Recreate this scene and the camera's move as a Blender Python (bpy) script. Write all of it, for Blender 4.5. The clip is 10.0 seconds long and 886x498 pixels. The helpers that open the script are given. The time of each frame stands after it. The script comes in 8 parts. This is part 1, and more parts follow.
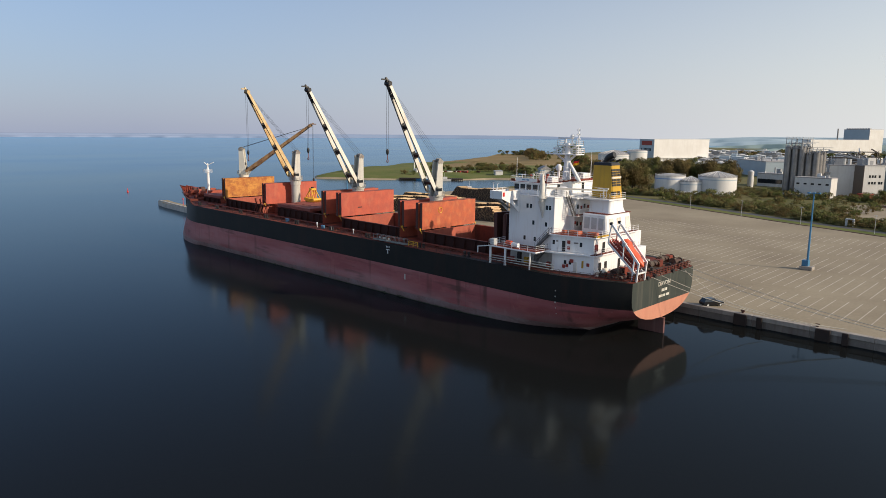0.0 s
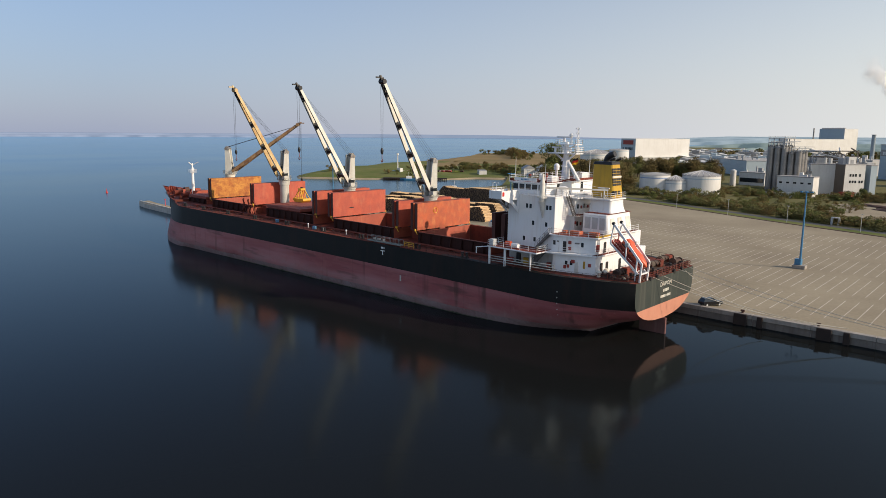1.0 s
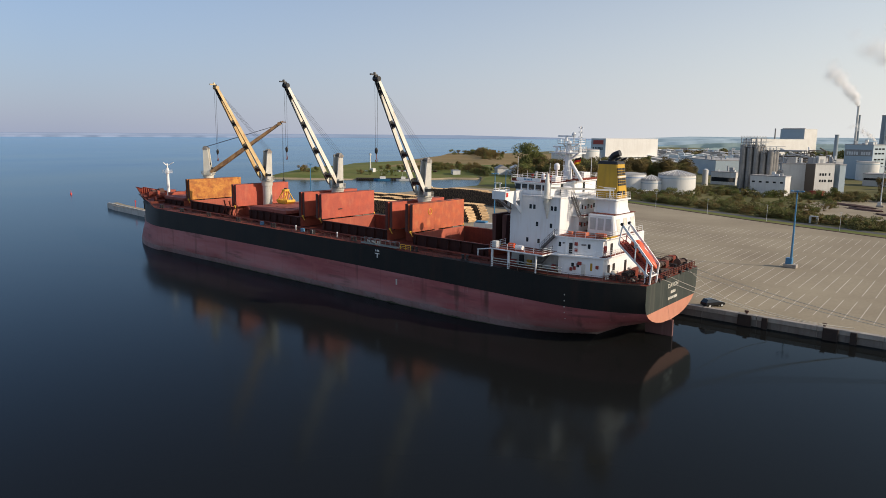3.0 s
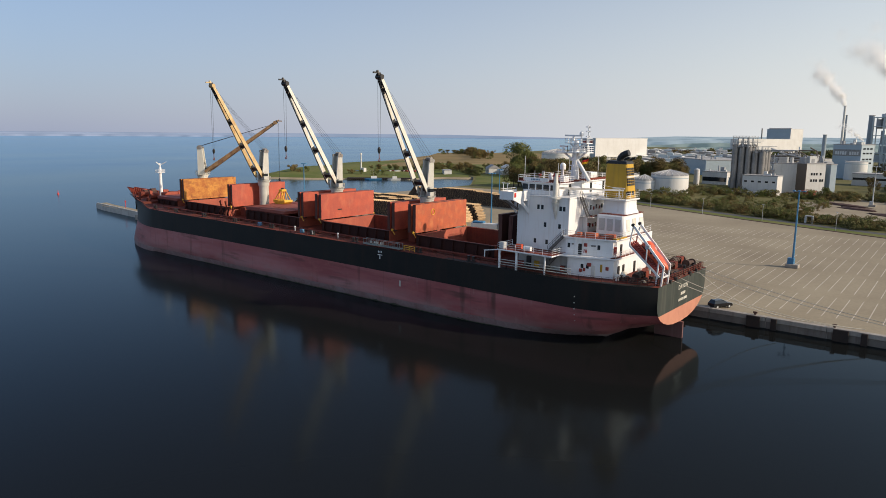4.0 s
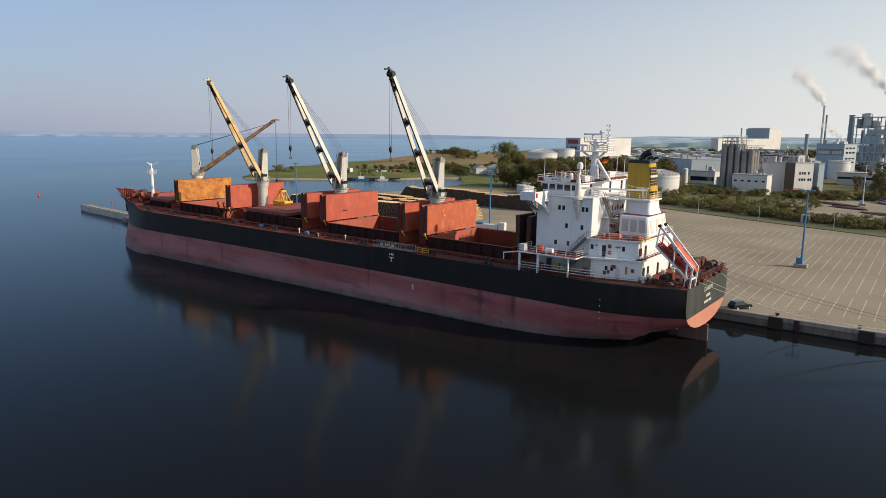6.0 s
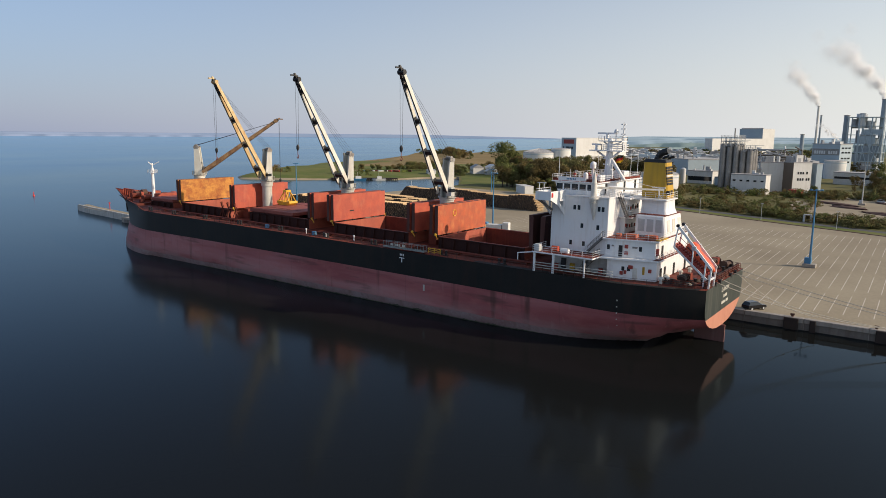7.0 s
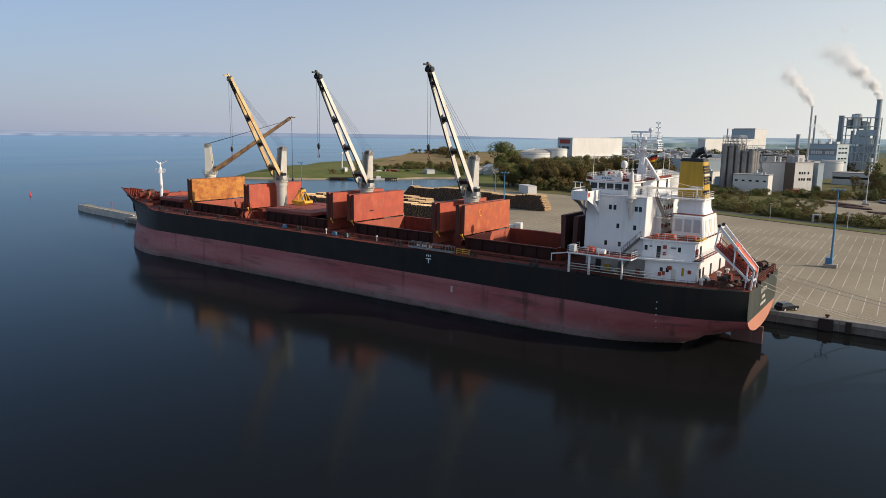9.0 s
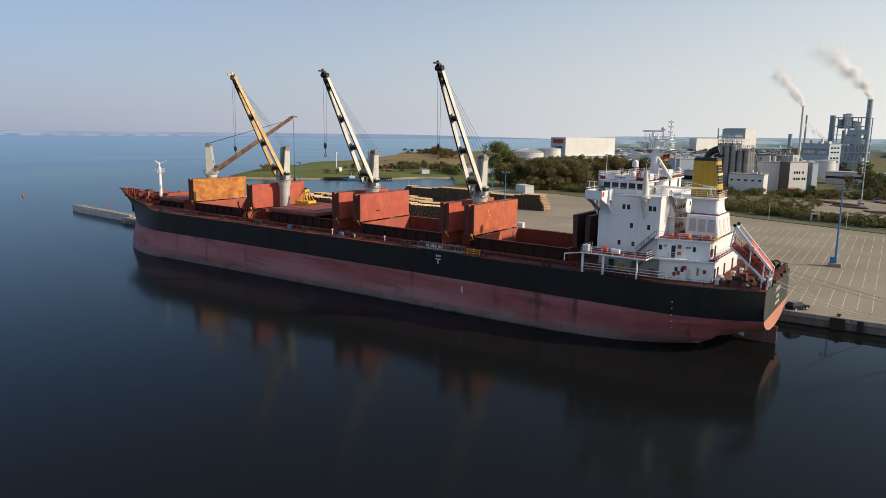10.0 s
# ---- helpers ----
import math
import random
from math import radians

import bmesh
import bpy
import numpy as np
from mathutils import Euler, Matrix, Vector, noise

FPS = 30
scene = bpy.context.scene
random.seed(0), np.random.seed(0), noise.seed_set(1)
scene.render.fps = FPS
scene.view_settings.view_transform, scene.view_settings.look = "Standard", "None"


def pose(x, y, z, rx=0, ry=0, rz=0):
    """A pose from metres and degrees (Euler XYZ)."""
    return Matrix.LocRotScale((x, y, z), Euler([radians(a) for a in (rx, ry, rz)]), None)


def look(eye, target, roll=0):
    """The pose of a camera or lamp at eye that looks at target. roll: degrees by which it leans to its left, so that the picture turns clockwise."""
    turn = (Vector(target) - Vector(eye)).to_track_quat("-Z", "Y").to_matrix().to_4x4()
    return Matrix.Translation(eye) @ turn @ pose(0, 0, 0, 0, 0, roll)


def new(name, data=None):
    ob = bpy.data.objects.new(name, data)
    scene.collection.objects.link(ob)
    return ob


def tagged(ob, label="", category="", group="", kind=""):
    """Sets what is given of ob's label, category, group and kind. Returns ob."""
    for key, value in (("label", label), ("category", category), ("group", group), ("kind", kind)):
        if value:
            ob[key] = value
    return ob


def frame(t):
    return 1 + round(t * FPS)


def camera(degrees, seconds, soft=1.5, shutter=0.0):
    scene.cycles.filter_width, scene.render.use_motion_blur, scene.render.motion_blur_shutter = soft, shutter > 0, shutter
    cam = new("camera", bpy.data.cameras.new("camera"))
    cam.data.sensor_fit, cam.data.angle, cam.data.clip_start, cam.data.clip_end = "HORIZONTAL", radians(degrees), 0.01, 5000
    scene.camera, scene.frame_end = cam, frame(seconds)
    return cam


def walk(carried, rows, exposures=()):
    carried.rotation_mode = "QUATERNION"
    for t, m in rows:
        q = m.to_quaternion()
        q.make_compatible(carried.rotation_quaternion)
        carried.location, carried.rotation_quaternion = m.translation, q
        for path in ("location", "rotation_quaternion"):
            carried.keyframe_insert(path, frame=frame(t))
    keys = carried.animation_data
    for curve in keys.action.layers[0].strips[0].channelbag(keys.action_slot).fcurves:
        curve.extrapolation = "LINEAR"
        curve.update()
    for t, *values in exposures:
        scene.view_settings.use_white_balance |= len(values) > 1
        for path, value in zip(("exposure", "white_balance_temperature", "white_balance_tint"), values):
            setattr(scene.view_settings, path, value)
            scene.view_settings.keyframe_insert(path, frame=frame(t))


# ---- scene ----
cam = camera(66.0, 10.0, soft=0.4)
PATH = [
    (0, (-55.641, 112.304, 35.737), (-54.256, 110.9, 35.402), 0.4),
    (0.5, (-53.604, 112.725, 35.704), (-52.242, 111.3, 35.369), 0.4),
    (1, (-51.542, 113.095, 35.604), (-50.2, 111.65, 35.268), 0.4),
    (1.5, (-49.754, 113.443, 35.514), (-48.431, 111.98, 35.179), 0.4),
    (2, (-47.784, 113.851, 35.502), (-46.483, 112.37, 35.166), 0.4),
    (2.5, (-45.944, 114.112, 35.412), (-44.661, 112.615, 35.077), 0.4),
    (4, (-39.91, 114.898, 35.237), (-38.672, 113.363, 34.901), 0.5),
    (4.5, (-37.953, 115.114, 35.178), (-36.73, 113.567, 34.843), 0.5),
    (5, (-35.978, 115.458, 35.097), (-34.77, 113.9, 34.762), 0.5),
    (5.5, (-34.056, 115.733, 35.033), (-32.857, 114.168, 34.698), 0.5),
    (7, (-28.296, 117.094, 34.722), (-27.124, 115.509, 34.387), 0.5),
    (7.5, (-26.435, 117.588, 34.623), (-25.266, 115.999, 34.289), 0.6),
    (8, (-24.583, 118.186, 34.55), (-23.42, 116.594, 34.215), 0.6),
    (8.5, (-22.732, 118.844, 34.476), (-21.577, 117.245, 34.141), 0.6),
    (9, (-20.849, 119.438, 34.369), (-19.702, 117.834, 34.034), 0.6),
    (9.5, (-19.043, 120.03, 34.248), (-17.906, 118.42, 33.913), 0.6),
    (10, (-17.169, 120.763, 34.216), (-16.046, 119.143, 33.881), 0.6),
]
walk(cam, [(t, look(eye, target, roll)) for t, eye, target, roll in PATH])

# ---- daylight ----
SUN_AZ, SUN_EL = math.atan2(-0.34, -0.94), radians(25)
world = bpy.data.worlds.new("sky")
scene.world = world
world.use_nodes = True
wn, wl = world.node_tree.nodes, world.node_tree.links
sky = wn.new("ShaderNodeTexSky")
sky.sky_type, sky.sun_disc = "NISHITA", False
sky.sun_elevation, sky.sun_rotation = SUN_EL, math.pi / 2 - SUN_AZ
sky.air_density, sky.dust_density, sky.ozone_density, sky.altitude = 1.0, 0.6, 3.0, 40
soften = wn.new("ShaderNodeHueSaturation")
soften.inputs["Saturation"].default_value = 1.0
tint = wn.new("ShaderNodeMix")
tint.data_type, tint.blend_type = "RGBA", "MULTIPLY"
tint.inputs["Factor"].default_value = 1.0
tint.inputs["B"].default_value = (0.95, 0.99, 1.02, 1)
wl.new(sky.outputs[0], soften.inputs["Color"])
wl.new(soften.outputs[0], tint.inputs["A"])
haze = wn.new("ShaderNodeMix")
haze.data_type = "RGBA"
# the haze lies thickest at the horizon and is whiter towards the sun
dome, split, lift = wn.new("ShaderNodeTexCoord"), wn.new("ShaderNodeSeparateXYZ"), wn.new("ShaderNodeMapRange")
lift.inputs["From Min"].default_value, lift.inputs["From Max"].default_value = 0.0, 0.32
lift.inputs["To Min"].default_value, lift.inputs["To Max"].default_value = 0.88, 0.14
wl.new(dome.outputs["Generated"], split.inputs[0])
wl.new(split.outputs["Z"], lift.inputs[0])
sunward, near_sun, white = wn.new("ShaderNodeVectorMath"), wn.new("ShaderNodeMapRange"), wn.new("ShaderNodeMix")
sunward.operation = "DOT_PRODUCT"
sunward.inputs[1].default_value = (-0.94, -0.34, 0.0)
near_sun.inputs["From Min"].default_value, near_sun.inputs["From Max"].default_value = -0.75, 0.45
white.data_type = "RGBA"
white.inputs["A"].default_value, white.inputs["B"].default_value = (2.62, 2.95, 4.1, 1), (6.8, 6.75, 6.3, 1)
wl.new(dome.outputs["Generated"], sunward.inputs[0])
wl.new(sunward.outputs["Value"], near_sun.inputs[0])
wl.new(near_sun.outputs[0], white.inputs["Factor"])
thick = wn.new("ShaderNodeMath")
thick.operation, thick.use_clamp = "MULTIPLY_ADD", True
thick.inputs[1].default_value = 0.17
wl.new(near_sun.outputs[0], thick.inputs[0])
wl.new(lift.outputs[0], thick.inputs[2])
wl.new(thick.outputs[0], haze.inputs["Factor"])
wl.new(white.outputs["Result"], haze.inputs["B"])
wl.new(tint.outputs["Result"], haze.inputs["A"])
wl.new(haze.outputs["Result"], wn["Background"].inputs[0])
wn["Background"].inputs[1].default_value = 0.13
sun = new("sun", bpy.data.lights.new("sun", "SUN"))
sun.data.energy, sun.data.angle, sun.data.color = 4.7, radians(0.6), (1.0, 0.82, 0.62)
sun.matrix_world = look((-100 * math.cos(SUN_EL) * 0.94, -100 * math.cos(SUN_EL) * 0.34, 100 * math.sin(SUN_EL)), (0, 0, 0))
scene.view_settings.exposure = 0.0
WATER, QUAY = 0.4, 2.3


# ---- materials ----
def material(name, colour, rough=0.6, metal=0.0, second=None, scale=0.3, fine=6.0, amount=0.5, bump=0.0, streak=None, streak_amount=0.0, spec=0.5, vary=0.0, run=(1.3, 0.06)):
    """A painted or natural surface: two colours mixed by coarse and fine noise, with vertical streaks and relief where wanted."""
    m = bpy.data.materials.new(name)
    m.use_nodes = True
    n, l = m.node_tree.nodes, m.node_tree.links
    b = n["Principled BSDF"]
    b.inputs["Roughness"].default_value, b.inputs["Metallic"].default_value = rough, metal
    b.inputs["Specular IOR Level"].default_value = spec
    geo = n.new("ShaderNodeNewGeometry")
    where = geo.outputs["Position"]
    second = second or tuple(c * 0.7 for c in colour)
    coarse, grain = n.new("ShaderNodeTexNoise"), n.new("ShaderNodeTexNoise")
    for tex, s, d in ((coarse, scale, 5.0), (grain, fine, 4.0)):
        l.new(where, tex.inputs["Vector"])
        tex.inputs["Scale"].default_value, tex.inputs["Detail"].default_value = s, d
    both = n.new("ShaderNodeMath")
    both.operation = "MULTIPLY_ADD"
    l.new(grain.outputs[0], both.inputs[0])
    both.inputs[1].default_value = 0.45
    l.new(coarse.outputs[0], both.inputs[2])
    ramp = n.new("ShaderNodeMapRange")
    ramp.inputs["From Min"].default_value, ramp.inputs["From Max"].default_value = 0.52, 0.98
    ramp.inputs["To Max"].default_value = amount
    l.new(both.outputs[0], ramp.inputs[0])
    mix = n.new("ShaderNodeMix")
    mix.data_type = "RGBA"
    mix.inputs["A"].default_value, mix.inputs["B"].default_value = (*colour, 1), (*second, 1)
    l.new(ramp.outputs[0], mix.inputs["Factor"])
    out = mix.outputs["Result"]
    if streak:
        squeeze = n.new("ShaderNodeVectorMath")
        squeeze.operation = "MULTIPLY"
        squeeze.inputs[1].default_value = (run[0], run[0], run[1])
        l.new(where, squeeze.inputs[0])
        lines = n.new("ShaderNodeTexNoise")
        lines.inputs["Scale"].default_value, lines.inputs["Detail"].default_value = 1.0, 4.0
        l.new(squeeze.outputs[0], lines.inputs["Vector"])
        cut = n.new("ShaderNodeMapRange")
        cut.inputs["From Min"].default_value, cut.inputs["From Max"].default_value = 0.52, 0.75
        cut.inputs["To Max"].default_value = streak_amount
        l.new(lines.outputs[0], cut.inputs[0])
        stain = n.new("ShaderNodeMix")
        stain.data_type = "RGBA"
        stain.inputs["B"].default_value = (*streak, 1)
        l.new(out, stain.inputs["A"])
        l.new(cut.outputs[0], stain.inputs["Factor"])
        out = stain.outputs["Result"]
    if vary:
        info, hsv, span = n.new("ShaderNodeObjectInfo"), n.new("ShaderNodeHueSaturation"), n.new("ShaderNodeMapRange")
        span.inputs["To Min"].default_value, span.inputs["To Max"].default_value = 1 - vary, 1 + vary
        l.new(info.outputs["Random"], span.inputs[0])
        l.new(span.outputs[0], hsv.inputs["Value"])
        l.new(out, hsv.inputs["Color"])
        out = hsv.outputs[0]
    l.new(out, b.inputs["Base Color"])
    if bump:
        relief = n.new("ShaderNodeBump")
        relief.inputs["Strength"].default_value, relief.inputs["Distance"].default_value = bump, 0.1
        l.new(grain.outputs[0], relief.inputs["Height"])
        l.new(relief.outputs[0], b.inputs["Normal"])
    return m


def hull_paint():
    """Antifouling paint: plates of uneven tone, long scuffs, dark runs from the seams and a pale tide mark."""
    m = bpy.data.materials.new("antifouling_red")
    m.use_nodes = True
    n, l = m.node_tree.nodes, m.node_tree.links
    b = n["Principled BSDF"]
    b.inputs["Roughness"].default_value, b.inputs["Specular IOR Level"].default_value = 0.62, 0.3
    where = n.new("ShaderNodeNewGeometry").outputs["Position"]

    def patches(scale, low, high, amount, detail=5.0):
        squeeze, tex, cut = n.new("ShaderNodeVectorMath"), n.new("ShaderNodeTexNoise"), n.new("ShaderNodeMapRange")
        squeeze.operation = "MULTIPLY"
        squeeze.inputs[1].default_value = scale
        l.new(where, squeeze.inputs[0])
        tex.inputs["Scale"].default_value, tex.inputs["Detail"].default_value = 1.0, detail
        l.new(squeeze.outputs[0], tex.inputs["Vector"])
        cut.inputs["From Min"].default_value, cut.inputs["From Max"].default_value, cut.inputs["To Max"].default_value = low, high, amount
        l.new(tex.outputs[0], cut.inputs[0])
        return cut.outputs[0]

    def over(base, colour, factor):
        mix = n.new("ShaderNodeMix")
        mix.data_type = "RGBA"
        if isinstance(base, tuple):
            mix.inputs["A"].default_value = (*base, 1)
        else:
            l.new(base, mix.inputs["A"])
        mix.inputs["B"].default_value = (*colour, 1)
        l.new(factor, mix.inputs["Factor"])
        return mix.outputs["Result"]

    out = over((0.28, 0.078, 0.082), (0.42, 0.18, 0.185), patches((0.035, 0.035, 0.30), 0.42, 0.66, 0.85))
    out = over(out, (0.37, 0.12, 0.115), patches((0.35, 0.35, 0.8), 0.48, 0.72, 0.7))
    out = over(out, (0.10, 0.045, 0.043), patches((0.10, 0.10, 0.75), 0.55, 0.72, 0.75))
    out = over(out, (0.085, 0.038, 0.034), patches((0.33, 0.33, 0.035), 0.60, 0.72, 0.8, 3.0))
    out = over(out, (0.40, 0.22, 0.20), patches((1.1, 1.1, 0.22), 0.62, 0.78, 0.45))
    # plate seams
    axis, wave, seam = n.new("ShaderNodeSeparateXYZ"), n.new("ShaderNodeMath"), n.new("ShaderNodeMapRange")
    l.new(where, axis.inputs[0])
    wave.operation = "PINGPONG"
    wave.inputs[1].default_value = 5.6
    l.new(axis.outputs["X"], wave.inputs[0])
    seam.inputs["From Min"].default_value, seam.inputs["From Max"].default_value = 0.16, 0.05
    seam.inputs["To Max"].default_value = 0.2
    l.new(wave.outputs[0], seam.inputs[0])
    out = over(out, (0.11, 0.05, 0.048), seam.outputs[0])
    # dried scum above the waterline, fading upwards into the paint
    tide, ragged = n.new("ShaderNodeMapRange"), n.new("ShaderNodeMath")
    tide.inputs["From Min"].default_value, tide.inputs["From Max"].default_value = 4.2, 1.2
    l.new(axis.outputs["Z"], tide.inputs[0])
    ragged.operation = "MULTIPLY"
    l.new(tide.outputs[0], ragged.inputs[0])
    l.new(patches((0.16, 0.16, 0.5), 0.34, 0.62, 0.85), ragged.inputs[1])
    out = over(out, (0.30, 0.20, 0.195), ragged.outputs[0])
    l.new(out, b.inputs["Base Color"])
    return m


HULL_RED = hull_paint()
HULL_SLIME = material("waterline_slime", (0.27, 0.20, 0.20), 0.75, second=(0.20, 0.10, 0.095), scale=0.25, fine=2, amount=0.9, streak=(0.17, 0.10, 0.085), streak_amount=0.8, run=(0.7, 0.3))
WEED = material("waterline_weed", (0.05, 0.055, 0.03), 0.9, second=(0.10, 0.10, 0.07), scale=0.7, fine=4, amount=0.9)
HULL_BLACK = material("hull_black", (0.0105, 0.0115, 0.0115), 0.55, spec=0.2, second=(0.022, 0.020, 0.018), scale=0.15, fine=2, amount=0.8, streak=(0.035, 0.02, 0.015), streak_amount=0.5, run=(0.5, 0.06))
TRANSOM_GREEN = material("transom_weathered_black", (0.020, 0.028, 0.024), 0.6, second=(0.038, 0.047, 0.04), scale=0.3, fine=3, amount=0.7, streak=(0.085, 0.085, 0.07), streak_amount=0.6)
# coaming red darkened so the outer sides' shade is in the colour
COAMING_SHADE_RED = material("coaming_shade_dark_red", (0.05, 0.018, 0.015), 0.8, second=(0.03, 0.014, 0.013), scale=0.3, fine=3, amount=0.9, streak=(0.08, 0.025, 0.017), streak_amount=0.5, spec=0.2)
# copy of the inner red, darkened for shade, with wear streaks
COAMING_SHADED_WORN = material("coaming_shaded_worn_red", (0.17, 0.05, 0.035), 0.8, second=(0.09, 0.032, 0.026), scale=0.35, fine=3, amount=0.9, streak=(0.22, 0.07, 0.04), streak_amount=0.5, spec=0.2)
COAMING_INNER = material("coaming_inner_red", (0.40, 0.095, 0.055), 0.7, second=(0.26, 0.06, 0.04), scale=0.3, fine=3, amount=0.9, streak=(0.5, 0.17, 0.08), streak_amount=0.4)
FLAT_RED = material("flat_cover_red", (0.27, 0.065, 0.045), 0.7, second=(0.17, 0.045, 0.035), scale=0.3, fine=3, amount=0.9)
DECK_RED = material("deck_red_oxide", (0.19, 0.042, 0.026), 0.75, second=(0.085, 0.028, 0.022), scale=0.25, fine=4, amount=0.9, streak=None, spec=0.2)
COVER_RED = material("hatch_cover_red", (0.47, 0.09, 0.046), 0.6, second=(0.30, 0.06, 0.042), scale=0.5, fine=3.5, amount=0.9, streak=(0.55, 0.19, 0.10), streak_amount=0.35, run=(0.7, 0.3))
COVER_RUST = material("hatch_cover_rusty_yellow", (0.56, 0.25, 0.045), 0.7, second=(0.30, 0.07, 0.015), scale=0.55, fine=2.6, amount=1.0, streak=(0.20, 0.055, 0.018), streak_amount=0.9, run=(0.55, 0.9))
COVER_ORANGE = material("hatch_cover_orange", (0.50, 0.11, 0.04), 0.65, second=(0.31, 0.08, 0.045), scale=0.6, fine=3.5, amount=0.9, streak=(0.62, 0.26, 0.09), streak_amount=0.45, run=(0.8, 0.5))
COVER_EDGE = material("hatch_cover_edge_dark", (0.09, 0.03, 0.022), 0.7, scale=0.5, fine=4)
WHITE = material("ship_white", (0.79, 0.80, 0.81), 0.4, second=(0.70, 0.69, 0.67), scale=0.35, fine=3, amount=0.35, streak=(0.46, 0.30, 0.18), streak_amount=0.24, run=(2.2, 0.14))
# house white greyed to hold the overhang's shade, plus wear streaks
GALLERY_SHADE_WHITE = material("gallery_shaded_white", (0.50, 0.51, 0.51), 0.6, second=(0.36, 0.34, 0.31), scale=0.4, fine=3, amount=0.8, streak=(0.25, 0.18, 0.13), streak_amount=0.5)
WORN_WHITE = material("weathered_white", (0.70, 0.69, 0.64), 0.5, second=(0.55, 0.50, 0.42), scale=0.5, fine=4, amount=0.8, streak=(0.38, 0.22, 0.11), streak_amount=0.6)
RUSTY_JIB = material("rusty_brown_jib", (0.36, 0.22, 0.10), 0.7, second=(0.13, 0.06, 0.035), scale=0.7, fine=3, amount=1.0, streak=(0.50, 0.38, 0.20), streak_amount=0.5)
LOCKER_RED = material("locker_red", (0.30, 0.04, 0.028), 0.6, second=(0.26, 0.05, 0.035), scale=1, fine=5)
PALE_GREY = material("louvre_grey", (0.50, 0.51, 0.52), 0.6, second=(0.40, 0.41, 0.42), scale=0.8, fine=5, amount=0.8)
DULL_STEEL = material("dull_steel", (0.16, 0.155, 0.15), 0.6, second=(0.10, 0.085, 0.08), scale=0.8, fine=5, amount=0.9)
DARK_STRUT = material("strut_grey", (0.22, 0.21, 0.20), 0.6, scale=0.8, fine=5)
FENDER = material("fender_dark", (0.022, 0.016, 0.014), 0.85, second=(0.045, 0.028, 0.022), scale=0.8, fine=5)
CREAM = material("crane_cream", (0.68, 0.68, 0.62), 0.5, second=(0.58, 0.53, 0.42), scale=0.4, fine=3, amount=0.7, streak=(0.40, 0.20, 0.09), streak_amount=0.4)
CREAM_RUST = material("crane_cream_rusty", (0.62, 0.51, 0.27), 0.55, second=(0.42, 0.22, 0.07), scale=0.5, fine=3, amount=0.9, streak=(0.34, 0.14, 0.05), streak_amount=0.6)
GREY_STEEL = material("crane_grey", (0.52, 0.52, 0.48), 0.5, second=(0.38, 0.37, 0.33), scale=0.5, fine=4, amount=0.7, streak=(0.25, 0.15, 0.10), streak_amount=0.4)
BLACK = material("black_steel", (0.015, 0.015, 0.016), 0.5, scale=1, fine=8)
FUNNEL_YELLOW = material("funnel_yellow", (0.52, 0.31, 0.015), 0.5, second=(0.42, 0.24, 0.015), scale=0.4, fine=3, amount=0.6, streak=(0.25, 0.16, 0.03), streak_amount=0.4)
GLASS = material("window_glass", (0.02, 0.025, 0.03), 0.08, scale=0.5, fine=2)
ORANGE = material("safety_orange", (0.66, 0.10, 0.03), 0.4, second=(0.50, 0.07, 0.03), scale=0.8, fine=4, amount=0.6)
RED = material("signal_red", (0.60, 0.03, 0.02), 0.45, scale=1, fine=5)
YELLOW = material("machine_yellow", (0.75, 0.42, 0.03), 0.5, second=(0.5, 0.25, 0.03), scale=0.8, fine=4, amount=0.7)
GOLD = material("flag_gold", (0.75, 0.48, 0.02), 0.7, scale=1, fine=5)
ROPE = material("rope", (0.45, 0.42, 0.36), 0.9, scale=1, fine=8)
BLUE = material("lamp_post_blue", (0.045, 0.19, 0.36), 0.4, second=(0.04, 0.14, 0.26), scale=0.6, fine=5)
CONCRETE = material("concrete", (0.36, 0.33, 0.29), 0.9, second=(0.22, 0.20, 0.18), scale=0.25, fine=3, amount=0.8, streak=(0.16, 0.13, 0.11), streak_amount=0.5, bump=0.2)
PALE_CONCRETE = material("pale_concrete", (0.52, 0.51, 0.48), 0.9, second=(0.36, 0.34, 0.31), scale=0.3, fine=3, amount=0.8, streak=(0.20, 0.17, 0.14), streak_amount=0.6, bump=0.2)
RUST_DARK = material("fender_rust", (0.07, 0.035, 0.028), 0.85, second=(0.12, 0.055, 0.035), scale=0.8, fine=5)
RUBBER = material("black_rubber", (0.02, 0.02, 0.02), 0.8, scale=1, fine=8)
CAR_BLACK = material("car_paint_black", (0.008, 0.009, 0.012), 0.15, scale=1, fine=3)
CAR_WHITE = material("car_paint_white", (0.75, 0.75, 0.73), 0.2, scale=1, fine=3)


# ---- mesh helpers ----
def box(bm, x0, y0, z0, x1, y1, z1, mat=0):
    v = [bm.verts.new(p) for p in ((x0, y0, z0), (x1, y0, z0), (x1, y1, z0), (x0, y1, z0), (x0, y0, z1), (x1, y0, z1), (x1, y1, z1), (x0, y1, z1))]
    for q in ((0, 3, 2, 1), (4, 5, 6, 7), (0, 1, 5, 4), (1, 2, 6, 5), (2, 3, 7, 6), (3, 0, 4, 7)):
        bm.faces.new([v[i] for i in q]).material_index = mat
    return bm


def frustum(bm, low, high, mat=0):
    """A solid between two rings of points of the same length."""
    a, b = [bm.verts.new(p) for p in low], [bm.verts.new(p) for p in high]
    bm.faces.new(a[::-1]).material_index = mat
    bm.faces.new(b).material_index = mat
    for i in range(len(a)):
        j = (i + 1) % len(a)
        bm.faces.new((a[i], a[j], b[j], b[i])).material_index = mat
    return bm


